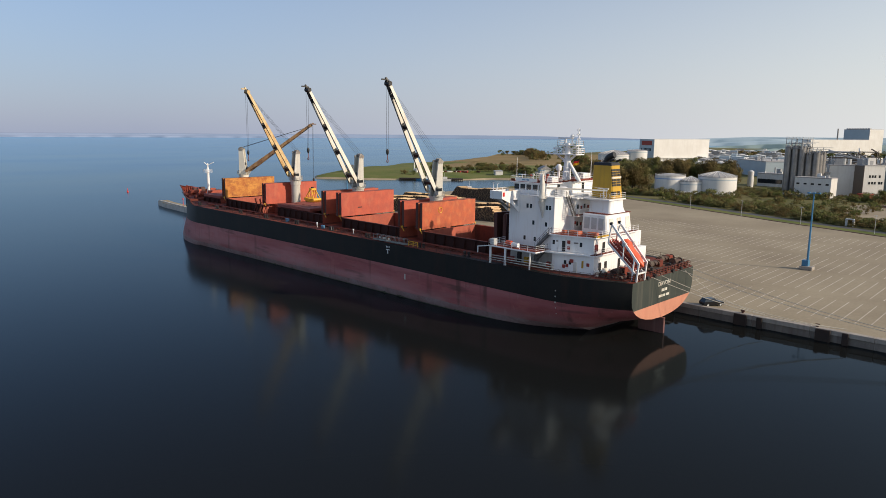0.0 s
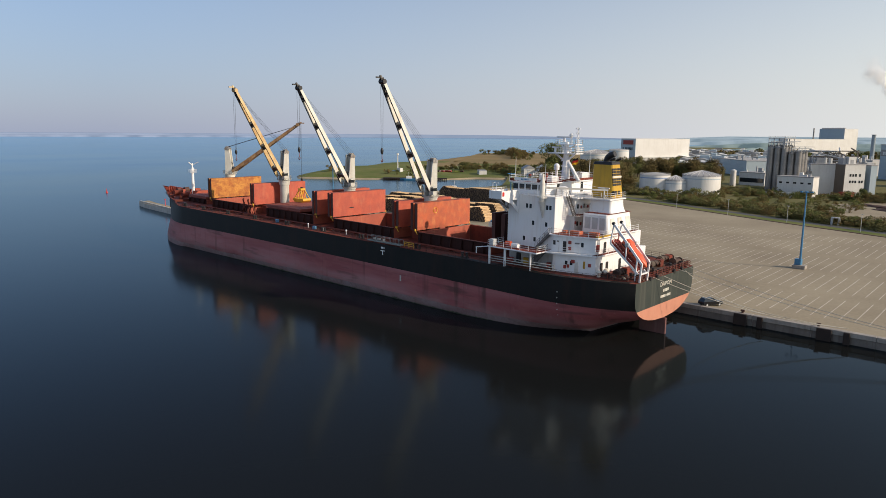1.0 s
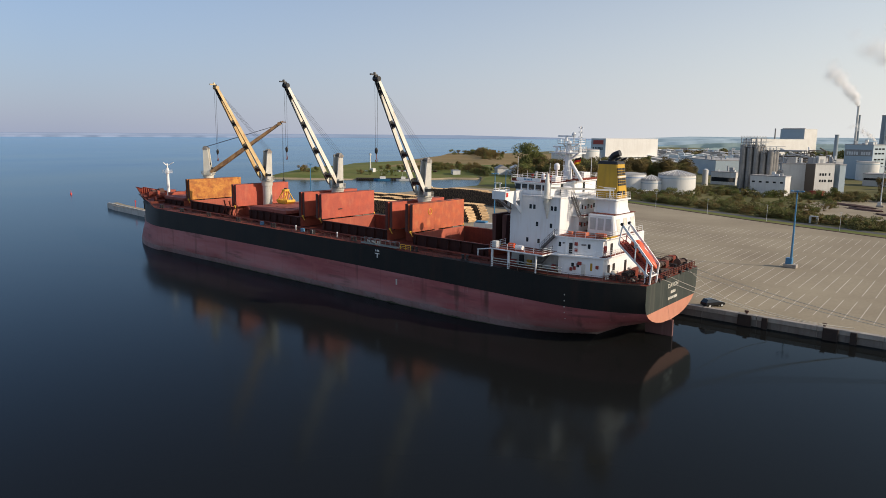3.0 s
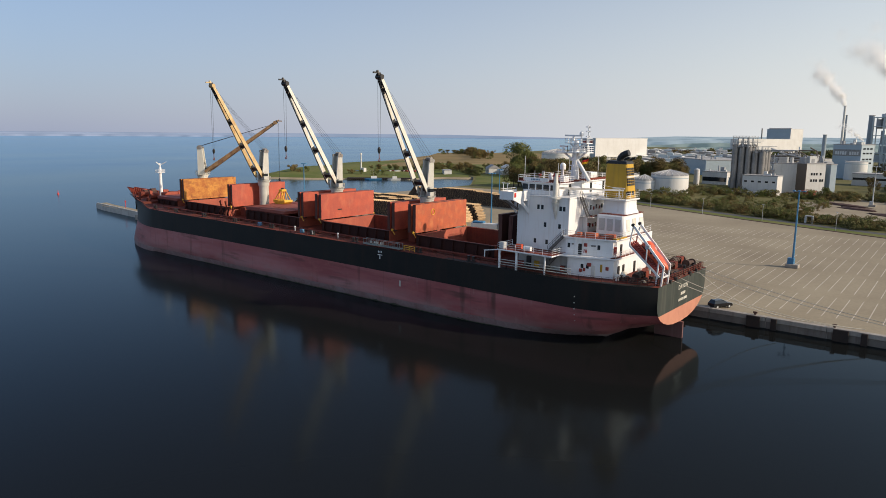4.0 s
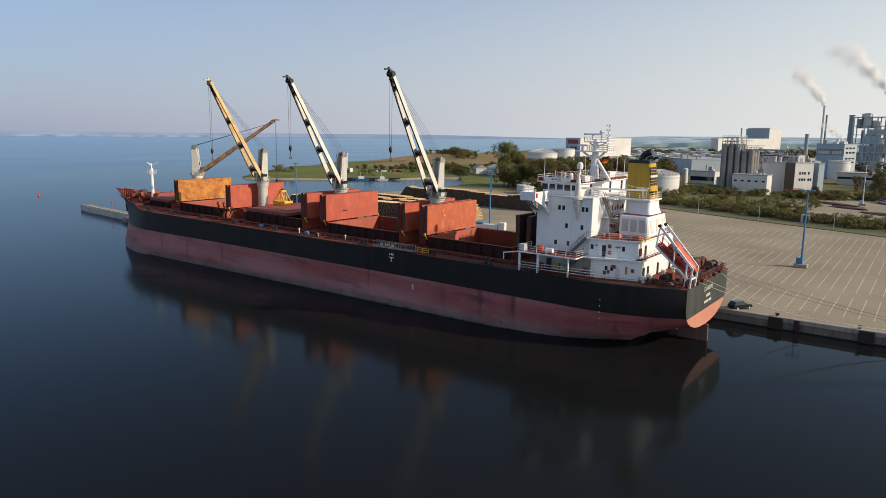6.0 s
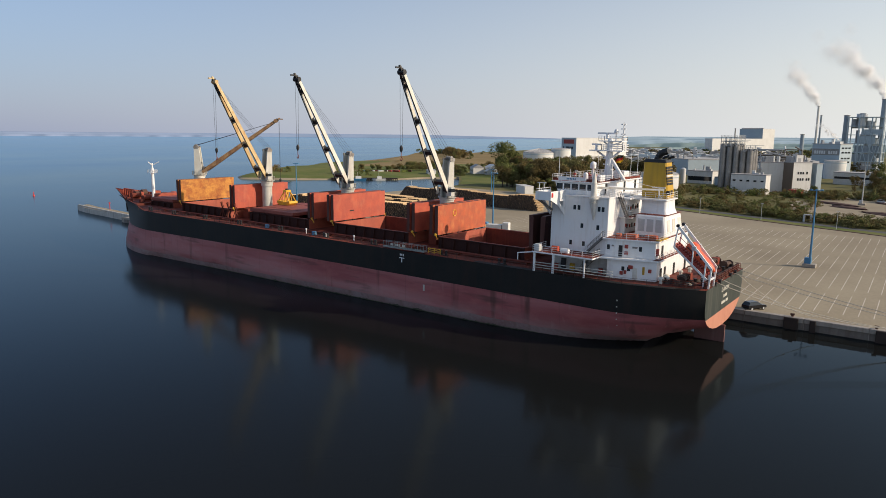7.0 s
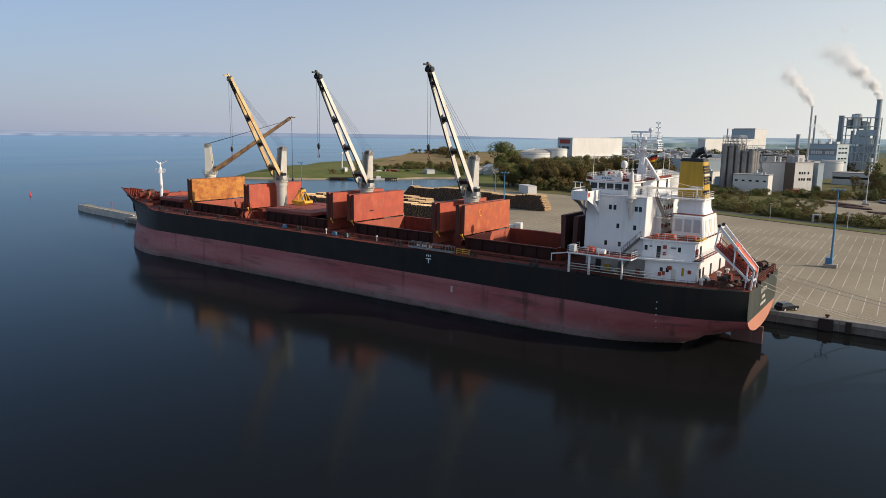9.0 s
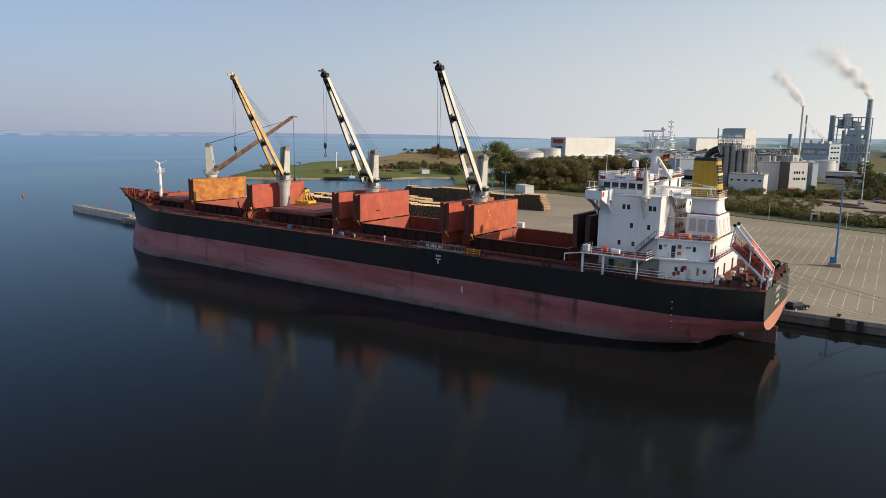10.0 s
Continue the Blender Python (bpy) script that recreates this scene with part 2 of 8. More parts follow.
def tube(bm, p, q, r, r2=None, n=8, mat=0):
    """A round bar from p to q."""
    p, q = Vector(p), Vector(q)
    d = (q - p).normalized()
    s = d.orthogonal().normalized()
    t = d.cross(s)
    rings = [[c + rr * (math.cos(a) * s + math.sin(a) * t) for a in (2 * math.pi * k / n for k in range(n))] for c, rr in ((p, r), (q, r if r2 is None else r2))]
    return frustum(bm, rings[0], rings[1], mat)


def beam(bm, p, q, w, h, w2=None, h2=None, side=None, mat=0):
    """A square bar from p to q: w along side, h across."""
    p, q = Vector(p), Vector(q)
    d = (q - p).normalized()
    s = Vector(side) if side else d.cross(Vector((0, 0, 1)))
    if s.length < 1e-3:
        s = Vector((1, 0, 0))
    s = (s - d * s.dot(d)).normalized()
    t = d.cross(s)
    rings = []
    for c, a, b in ((p, w, h), (q, w2 or w, h2 or h)):
        rings.append([c + s * i * a / 2 + t * j * b / 2 for i, j in ((-1, -1), (1, -1), (1, 1), (-1, 1))])
    return frustum(bm, rings[0], rings[1], mat)


def part(name, bm, mats, parent=None, label=""):
    """Links a bmesh as one mesh object under a thing or a part."""
    bmesh.ops.recalc_face_normals(bm, faces=bm.faces)
    me = bpy.data.meshes.new(name)
    bm.to_mesh(me)
    bm.free()
    for m in mats if isinstance(mats, (list, tuple)) else [mats]:
        me.materials.append(m)
    ob = new(name, me)
    if parent:
        ob.parent = parent
    if label:
        ob["label"] = label
    return ob


def smooth(ob, angle=40):
    for p in ob.data.polygons:
        p.use_smooth = True
    ob.data.set_sharp_from_angle(angle=radians(angle))
    return ob


def bevel(bm, w):
    bmesh.ops.bevel(bm, geom=list(bm.edges), offset=w, segments=1, affect="EDGES")
    return bm


def root(name, m, label, category, group="", kind=""):
    ob = new(name)
    ob.matrix_world = m
    return tagged(ob, label, category, group, kind)


def rail(bm, points, h=1.05, gap=1.8, r=0.035, bars=3, mat=0):
    """A guard rail along a line of points at deck level."""
    for a, b in zip(points, points[1:]):
        a, b = Vector(a), Vector(b)
        n = max(1, round((b - a).length / gap))
        for k in range(n + 1):
            p = a.lerp(b, k / n)
            beam(bm, p, p + Vector((0, 0, h)), 2 * r, 2 * r, mat=mat)
        for k in range(bars):
            up = Vector((0, 0, h * (k + 1) / bars))
            beam(bm, a + up, b + up, 1.6 * r, 1.6 * r, mat=mat)
    return bm


# ---- water ----
def water_material():
    """Dark murky water under a blue-green gloss, smooth by the quay and faintly ruffled in long streaks out on the bay."""
    m = bpy.data.materials.new("harbour_water")
    m.use_nodes = True
    n, l = m.node_tree.nodes, m.node_tree.links
    n.remove(n["Principled BSDF"])
    murk, gloss, mix, edge = n.new("ShaderNodeBsdfDiffuse"), n.new("ShaderNodeBsdfGlossy"), n.new("ShaderNodeMixShader"), n.new("ShaderNodeFresnel")
    murk.inputs["Color"].default_value = (0.0090, 0.0096, 0.0094, 1)
    gloss.inputs["Color"].default_value = (0.655, 0.825, 0.93, 1)
    edge.inputs["IOR"].default_value = 1.152
    geo = n.new("ShaderNodeNewGeometry")

    def field(scale, detail, low, high, to_low, to_high):
        stretch, tex, cut = n.new("ShaderNodeVectorMath"), n.new("ShaderNodeTexNoise"), n.new("ShaderNodeMapRange")
        stretch.operation = "MULTIPLY"
        stretch.inputs[1].default_value = scale
        l.new(geo.outputs["Position"], stretch.inputs[0])
        tex.inputs["Scale"].default_value, tex.inputs["Detail"].default_value = 1.0, detail
        l.new(stretch.outputs[0], tex.inputs["Vector"])
        cut.inputs["From Min"].default_value, cut.inputs["From Max"].default_value = low, high
        cut.inputs["To Min"].default_value, cut.inputs["To Max"].default_value = to_low, to_high
        l.new(tex.outputs[0], cut.inputs[0])
        return cut.outputs[0]

    away, reach, ruffle, rough = n.new("ShaderNodeVectorMath"), n.new("ShaderNodeMapRange"), n.new("ShaderNodeMath"), n.new("ShaderNodeMath")
    away.operation, ruffle.operation, rough.operation = "DISTANCE", "MULTIPLY", "ADD"
    away.inputs[1].default_value = (70.0, 40.0, WATER)
    l.new(geo.outputs["Position"], away.inputs[0])
    reach.inputs["From Min"].default_value, reach.inputs["From Max"].default_value, reach.inputs["To Max"].default_value = 110.0, 450.0, 0.07
    l.new(away.outputs["Value"], reach.inputs[0])
    l.new(reach.outputs[0], ruffle.inputs[0])
    l.new(field((0.010, 0.0035, 1.0), 6, 0.35, 0.65, 0.1, 1.5), ruffle.inputs[1])
    l.new(ruffle.outputs[0], rough.inputs[0])
    berth, lee, open_water = n.new("ShaderNodeVectorMath"), n.new("ShaderNodeMapRange"), n.new("ShaderNodeMath")
    berth.operation, open_water.operation = "DISTANCE", "MULTIPLY"
    berth.inputs[1].default_value = (-6.0, -14.0, WATER)
    l.new(geo.outputs["Position"], berth.inputs[0])
    lee.inputs["From Min"].default_value, lee.inputs["From Max"].default_value, lee.inputs["To Min"].default_value = 14.0, 48.0, 0.35
    l.new(berth.outputs["Value"], lee.inputs[0])
    l.new(lee.outputs[0], open_water.inputs[0])
    l.new(field((0.012, 0.012, 1.0), 4, 0.35, 0.7, 0.115, 0.15), open_water.inputs[1])
    l.new(open_water.outputs[0], rough.inputs[1])
    l.new(rough.outputs[0], gloss.inputs["Roughness"])
    relief = n.new("ShaderNodeBump")
    relief.inputs["Strength"].default_value, relief.inputs["Distance"].default_value = 0.07, 0.1
    l.new(field((1.2, 0.7, 1.0), 3, 0.0, 1.0, 0.0, 1.0), relief.inputs["Height"])
    l.new(relief.outputs[0], gloss.inputs["Normal"])
    l.new(edge.outputs[0], mix.inputs[0])
    l.new(murk.outputs[0], mix.inputs[1])
    l.new(gloss.outputs[0], mix.inputs[2])
    l.new(mix.outputs[0], n["Material Output"].inputs["Surface"])
    return m


bm = bmesh.new()
ring = [bm.verts.new((4700 * math.cos(a), 4700 * math.sin(a), WATER)) for a in (2 * math.pi * k / 96 for k in range(96))]
bm.faces.new(ring)
sea = tagged(part("water", bm, water_material()), "calm dark harbour water with faint ripples", "water", kind="structure")
if sea.data.polygons[0].normal.z < 0:
    sea.data.flip_normals()


# ---- the ship: x runs from the stern to the bow, y to port ----
ship = root("bulk_carrier", pose(0, -0.4, 0, 0, -0.6, 0), "black and red bulk carrier moored at the quay, hatches open", "ship")
DECK, BEAM, COAM = 11.2, 15.85, 13.6


def paint_line(x):
    return 6.4 + 0.003 * x - 0.00004 * x * x



def along(x, pts):
    """The value at x on a line through the given points."""
    for (a, u), (b, v) in zip(pts, pts[1:]):
        if x <= b:
            return u + (v - u) * (x - a) / (b - a)
    return pts[-1][1]


RUN_END = 9.4
COUNTER = ((0, 3.4), (3.5, 2.75), (6.5, 1.75), (RUN_END, 0.3))
RUN = ((RUN_END, 0.05), (11.8, 3.3), (13.7, 6.0), (15.8, 8.6), (18.7, 11.3), (22.5, 13.4), (26.6, 14.8), (33, 15.6), (42, BEAM))


def half_beam(x, z):
    """Half the hull's breadth abaft the bow: a counter over the rudder, then a run that fills out at the waterline."""
    f = min(1.0, max(0.0, x) / 17)
    w = 11.3 + (BEAM - 11.3) * (1 - (1 - f) ** 2.0)
    top = 8.2
    if z >= top:
        return w
    foot, least = (along(x, COUNTER), 0.0) if x < RUN_END else (0.3, along(x, RUN))
    k = (top - z) / (top - foot)
    e = 2.2 + min(1.0, x / 10) - 0.7 * min(1.0, max(0.0, (x - RUN_END) / 8))
    return max(0.0, least * (1 - 0.25 * max(0.0, k - 1))) if k >= 1 else least + (w - least) * (1 - k ** e) ** (1 / e)


def stem(z):
    return 184.0 + (10.4 * ((z - 6.5) / 7.5) ** 1.1 if z > 6.5 else 0.0)


def top_edge(x):
    return DECK + 1.0 * min(1.0, max(0.0, (x - 152) / 8)) + 1.8 * max(0.0, (x - 176) / 18) ** 1.3


def hull_point(u, z):
    """A point of the port side: u from 0 at the stern over 1 at the shoulder to 2 at the stem."""
    if u <= 1:
        return 148.0 * u, half_beam(148.0 * u, z)
    k = u - 1
    x = 148.0 + k * (stem(z) - 148.0)
    high = min(1.0, max(0.0, z / 11))
    return x, BEAM * (1 - k ** (2.0 - 0.7 * high)) ** (0.85 + 0.17 * high)


def slime_line(x):
    return WATER - 0.0105 * x + 1.35 + 0.25 * noise.noise((x * 0.11, 3.0, 0.0))


def hull():
    bm = bmesh.new()
    us = [0.0075 * i for i in range(20)] + [0.15 + 0.015 * i for i in range(10)] + [0.3 + 0.07 * i for i in range(10)] + [1 + 0.05 * i for i in range(20)] + [1.985, 2.0]
    fixed = [-4.5, -3.2, -2.0]
    for side in (1, -1):
        rows = []
        for u in us:
            x0 = 148 * u if u <= 1 else 148 + (u - 1) * 40
            top = top_edge(148 + (u - 1) * 44) if u > 1 else DECK
            sl = slime_line(x0)
            zs = fixed + [sl, 1.6, 3.0, 4.4, 5.0, 5.6, paint_line(x0), 9.2, 10.2] + [DECK + (top - DECK) * k for k in (0, 0.5, 1)]
            zs[3] = min(sl, 1.5)
            if top == DECK:
                zs[-2], zs[-1] = DECK, DECK
            row = []
            for z in zs:
                if 148 * u < RUN_END:
                    z = max(z, along(148 * u, COUNTER))
                x, y = hull_point(u, z)
                row.append(bm.verts.new((x, side * max(y, 0.0), z)))
            rows.append(row)
        for a, b in zip(rows, rows[1:]):
            for k in range(len(a) - 1):
                f = bm.faces.new((a[k], b[k], b[k + 1], a[k + 1]))
                f.material_index = 1 if k < 3 else 0 if k < 9 else 2
    # transom
    zs = [3.4, 3.6, 4.0, 4.6, 5.4, 6.2, 7.0, 8.0, 9.5, DECK]
    prev = None
    for z in zs:
        y = half_beam(0, z)
        cur = (bm.verts.new((-0.01, y, z)), bm.verts.new((-0.01, -y, z)))
        if prev:
            f = bm.faces.new((prev[0], prev[1], cur[1], cur[0]))
            f.material_index = 4 if z <= 6.3 else 3
        prev = cur
    bmesh.ops.remove_doubles(bm, verts=bm.verts, dist=0.002)
    bmesh.ops.dissolve_degenerate(bm, edges=bm.edges, dist=0.001)
    return smooth(part("hull", bm, [HULL_RED, HULL_SLIME, HULL_BLACK, TRANSOM_GREEN, TRANSOM_RED], ship), 30)


RUDDER_RED = material("rudder_brown_red", (0.15, 0.06, 0.055), 0.7, second=(0.10, 0.055, 0.05), scale=0.4, fine=2, amount=0.9, streak=(0.22, 0.12, 0.11), streak_amount=0.5)
BULWARK_RED = material("bulwark_red", (0.38, 0.075, 0.04), 0.7, second=(0.22, 0.05, 0.03), scale=0.5, fine=3, amount=0.8)
TRANSOM_RED = material("transom_red", (0.52, 0.23, 0.15), 0.6, second=(0.42, 0.17, 0.11), scale=0.4, fine=3, amount=0.7, streak=(0.5, 0.25, 0.16), streak_amount=0.5)
the_hull = hull()

# thin black strip over the deck's edge along the quarters
for side in (1, -1):
    bm = bmesh.new()
    prev = None
    for i in range(24):
        x = 1.0 + 1.7 * i
        y = half_beam(x, DECK)
        cur = [bm.verts.new((x, side * v, DECK + 0.012)) for v in (y - 0.02, y - 1.3)]
        if prev:
            bm.faces.new((prev[0], cur[0], cur[1], prev[1]))
        prev = cur
    part("deck_margin", bm, HULL_BLACK, the_hull)
# bulwark cap at the forecastle, rudder, load marks
bm = bmesh.new()
for side in (1, -1):
    prev = None
    for i in range(41):
        u = 1.1 + 0.9 * i / 40
        z = top_edge(148 + (u - 1) * 44)
        x, y = hull_point(u, z)
        p = (x, side * max(0, y - 0.12), z + 0.04)
        if prev:
            beam(bm, prev, p, 0.34, 0.14)
        prev = p
part("bulwark_cap", bm, DECK_RED, the_hull)
for side in (1, -1):
    bm = bmesh.new()
    prev = None
    for i in range(31):
        u = 1.34 + 0.65 * i / 30
        z = top_edge(148 + (u - 1) * 44)
        row = []
        for zz in (11.7, z):
            x, y = hull_point(u, zz)
            row.append(bm.verts.new((x - 0.1, side * max(0.01, y - 0.14), zz)))
        if prev:
            bm.faces.new((prev[0], row[0], row[1], prev[1]))
        prev = row
    part("bulwark_lining", bm, BULWARK_RED, the_hull)
bm = bmesh.new()
frustum(bm, [(-0.6, -0.25, -6), (4.2, -0.45, -6), (4.2, 0.45, -6), (-0.6, 0.25, -6)], [(-0.5, -0.25, 3.3), (4.4, -0.45, 3.3), (4.4, 0.45, 3.3), (-0.5, 0.25, 3.3)])
part("rudder", bm, RUDDER_RED, ship)
bm = bmesh.new()
prev = None
for i in range(420):
    x = 20 + 0.25 * i
    low = WATER - 0.0105 * x
    tuft = 0.12 + max(0.0, 0.55 * noise.noise((x * 0.35, 1.0, 0.0)) + 0.35 * noise.noise((x * 1.9, 5.0, 0.0))) * min(1.0, (x - 20) / 15, (125 - x) / 20)
    y = half_beam(x, low)
    cur = [bm.verts.new(p) for p in ((x, y + 0.02, low - 0.5), (x, y + 0.10, low + 0.05), (x, half_beam(x, low + tuft) + 0.03, low + tuft))]
    if prev:
        for k in range(2):
            bm.faces.new((prev[k], cur[k], cur[k + 1], prev[k + 1]))
    prev = cur
part("weed_fringe", bm, WEED, the_hull)
bm = bmesh.new()
box(bm, 51.25, BEAM + 0.01, 4.0, 51.65, BEAM + 0.05, 5.2)
part("side_mark", bm, GREY_STEEL, the_hull)
bm = bmesh.new()
for k in range(3):
    box(bm, 56.5 + 0.42 * k, BEAM + 0.01, 10.2, 56.7 + 0.42 * k, BEAM + 0.05, 10.6)
box(bm, 56.4, BEAM + 0.01, 9.7, 57.7, BEAM + 0.05, 9.85)
box(bm, 56.95, BEAM + 0.01, 8.9, 57.15, BEAM + 0.05, 9.7)
part("load_line_mark", bm, WHITE, the_hull)
for k in range(3, 8):
    yy = hull_point(12.4 / 148, 1 + k * 1.05)[1]
    part("draught_mark", box(bmesh.new(), 12.4, yy, 1 + k * 1.05, 12.6, yy + 0.04, 1.22 + k * 1.05), GREY_STEEL, the_hull)



def letters(name, words, size, place, mat, parent, m3):
    """Flat raised lettering in the built-in font."""
    cu = bpy.data.curves.new(name, "FONT")
    cu.body, cu.size, cu.align_x, cu.extrude = words, size, "CENTER", 0.02
    cu.resolution_u = 2
    tmp = bpy.data.objects.new(name, cu)
    scene.collection.objects.link(tmp)
    me = bpy.data.meshes.new_from_object(tmp.evaluated_get(bpy.context.evaluated_depsgraph_get()))
    bpy.data.objects.remove(tmp)
    me.transform(Matrix.Translation(place) @ m3)
    me.materials.append(mat)
    ob = new(name, me)
    ob.parent = parent
    return ob


STERN_TURN = Matrix(((0, 0, -1, 0), (-1, 0, 0, 0), (0, 1, 0, 0), (0, 0, 0, 1)))
letters("ship_name", "DAVON", 1.1, (-0.03, 0, 9.3), CREAM, the_hull, STERN_TURN @ Matrix.Diagonal((1.15, 1, 1, 1)))
for y0, y1, z0, z1 in ((-1.1, 1.1, 8.2, 8.7), (-2.0, -0.7, 7.2, 7.65), (-0.45, 2.0, 7.2, 7.65)):
    n = max(3, round((y1 - y0) / 0.5))
    for k in range(n):
        a = y0 + (y1 - y0) * k / n
        part("lettering_bar", box(bmesh.new(), -0.06, a, z0, -0.02, a + (y1 - y0) / n * 0.72, z1), CREAM, the_hull)

# ---- decks ----
HOLDS = {"aft": (33.5, 53.4), "fourth": (61.2, 83.0), "third": (91.4, 113.0), "second": (120.8, 142.6), "first": (150.5, 162.0)}
HALF = 8.7
bm = bmesh.new()
xs = [0.02, 2, 4, 7, 10, 14, 18, 22, 27, 33.5] + [40 + 8 * k for k in range(14)] + [150.5, 156, 163]
for side in (1, -1):
    for a, b in zip(xs, xs[1:]):
        ya, yb = [hull_point(x / 148 if x <= 148 else 1 + (x - 148) / (stem(DECK) - 148), DECK)[1] - 0.03 for x in (a, b)]
        inner = HALF - 0.1 if a >= 33.4 else 0.0
        v = [bm.verts.new(p) for p in ((a, side * inner, DECK), (b, side * inner, DECK), (b, side * yb, DECK), (a, side * ya, DECK))]
        bm.faces.new(v)
for a, b in ((53.4, 61.2), (83.0, 91.4), (113.0, 120.8), (142.6, 150.5), (150.5, 163)):
    v = [bm.verts.new(p) for p in ((a, -HALF + 0.1, DECK), (b, -HALF + 0.1, DECK), (b, HALF - 0.1, DECK), (a, HALF - 0.1, DECK))]
    bm.faces.new(v)
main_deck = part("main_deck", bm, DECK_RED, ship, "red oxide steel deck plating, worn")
bm = bmesh.new()
prev = None
for i in range(25):
    u = 1 + (163 - 148) / 43 + i / 24 * (1 - 15 / 43) * 0.995
    x, y = hull_point(u, 11.8)
    cur = (bm.verts.new((x, max(0.02, y - 0.05), 11.8)), bm.verts.new((x, -max(0.02, y - 0.05), 11.8)))
    if prev:
        bm.faces.new((prev[0], prev[1], cur[1], cur[0]))
    else:
        w = [bm.verts.new((x, s * (max(0.02, y - 0.05)), DECK)) for s in (1, -1)]
        bm.faces.new((cur[0], cur[1], w[1], w[0]))
    prev = cur
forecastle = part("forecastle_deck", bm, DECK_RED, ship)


def coaming(name, x0, x1, half, COAM=COAM):
    bm = bmesh.new()
    t = 0.35
    low = 2.0
    for a, b, c, d in ((x0, half - t, x1, half), (x0, -half, x1, -half + t), (x0, -half + t, x0 + t, half - t), (x1 - t, -half + t, x1, half - t)):
        box(bm, a, b, low, c, d, COAM)
    box(bm, x0 + t, -half + t, low, x1 - t, half - t, low + 0.3)
    n = int((x1 - x0) / 2.6)
    for k in range(n):
        x = x0 + 1 + k * (x1 - x0 - 2) / max(1, n - 1)
        for s in (1, -1):
            frustum(bm, [(x - 0.06, s * half, DECK), (x + 0.06, s * half, DECK), (x + 0.06, s * (half + 0.75), DECK), (x - 0.06, s * (half + 0.75), DECK)],
                    [(x - 0.06, s * half, COAM - 0.1), (x + 0.06, s * half, COAM - 0.1), (x + 0.06, s * (half + 0.25), COAM - 0.1), (x - 0.06, s * (half + 0.25), COAM - 0.1)])
    for s in (1, -1):
        box(bm, x0, min(s * half, s * (half + 0.45)), COAM - 0.12, x1, max(s * half, s * (half + 0.45)), COAM)
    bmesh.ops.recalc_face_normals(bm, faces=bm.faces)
    # side faces take the shade-darkened reds, sunlit end faces the brighter one
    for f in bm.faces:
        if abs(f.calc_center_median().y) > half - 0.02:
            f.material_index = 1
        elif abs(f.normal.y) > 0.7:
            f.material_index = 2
    return part("hatch_coaming", bm, [COAMING_INNER, COAMING_SHADE_RED, COAMING_SHADED_WORN], ship)


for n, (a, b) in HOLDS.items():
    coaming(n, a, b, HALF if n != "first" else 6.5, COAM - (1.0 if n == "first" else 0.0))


def cover_stack(x, mat, lean=0.0, tall=5.95, half=8.75, gap=1.35):
    """Two folded hatch panels standing on end, with their wheels and hinges."""
    st = new("folded_hatch_cover")
    st.parent = ship
    st["label"] = "folded steel hatch cover standing upright on its coaming"
    z0 = COAM + 0.25
    for k, dx in enumerate((0.0, gap)):
        bm = bmesh.new()
        sh = lean * (1 if k else -1)
        x0, x1 = x + dx, x + dx + 0.8
        frustum(bm, [(x0, -half, z0), (x1, -half, z0), (x1, half, z0), (x0, half, z0)], [(x0 + sh, -half, z0 + tall), (x1 + sh, -half, z0 + tall), (x1 + sh, half, z0 + tall), (x0 + sh, half, z0 + tall)])
        bmesh.ops.recalc_face_normals(bm, faces=bm.faces)
        for f in bm.faces:
            if abs(f.normal.y) > 0.7 or abs(f.normal.z) > 0.7:
                f.material_index = 1
        # edge plates and stiffeners
        for s in (1, -1):
            box(bm, x0 + 0.1, s * half - (0.06 if s < 0 else -0.0), z0 + 0.3, x1 - 0.1, s * half + (0.06 if s > 0 else 0.0), z0 + tall - 0.3, 1)
        p = part("panel", bm, [mat, COVER_EDGE], st)
    for k in range(6):
        y = -half + 0.8 + k * (2 * half - 1.6) / 5
        part("support_block", box(bmesh.new(), x + 0.1, y - 0.2, COAM, x + 1.9, y + 0.2, z0), BLACK, st)
    for y in (half + 0.3, -half - 0.3):
        bm = tube(bmesh.new(), (x + 0.4, y - 0.15, z0 + 0.1), (x + 0.4, y + 0.15, z0 + 0.1), 0.24, n=12)
        beam(bm, (x - 0.3, y, COAM - 0.6), (x + 0.4, y, COAM + 0.3), 0.1, 0.14)
        part("cover_wheel", bm, YELLOW, st, "yellow guide wheel")
    return st


cover_stack(53.6, COVER_ORANGE)
cover_stack(83.2, COVER_RED)
cover_stack(142.8, COVER_RUST)
cover_stack(118.9, COVER_RED, half=8.75)
cover_stack(89.6, COVER_RED)
cover_stack(59.6, COVER_RED)
cover_stack(29.7, COAMING_SHADE_RED, 0.25, gap=2.1)

bm = bmesh.new()
for i in range(20):
    a, b = 2 * math.pi * i / 20, 2 * math.pi * (i + 1) / 20
    tube(bm, (53.58, 3.1 + 0.55 * math.cos(a), 17.9 + 0.62 * math.sin(a)), (53.58, 3.1 + 0.55 * math.cos(b), 17.9 + 0.62 * math.sin(b)), 0.09, n=5)
part("cover_ring_mark", bm, YELLOW, ship, "painted yellow ring on a hatch cover")
part("cover_slot", box(bmesh.new(), 83.14, 2.2, 15.75, 83.21, 3.5, 16.0), BLACK, ship)


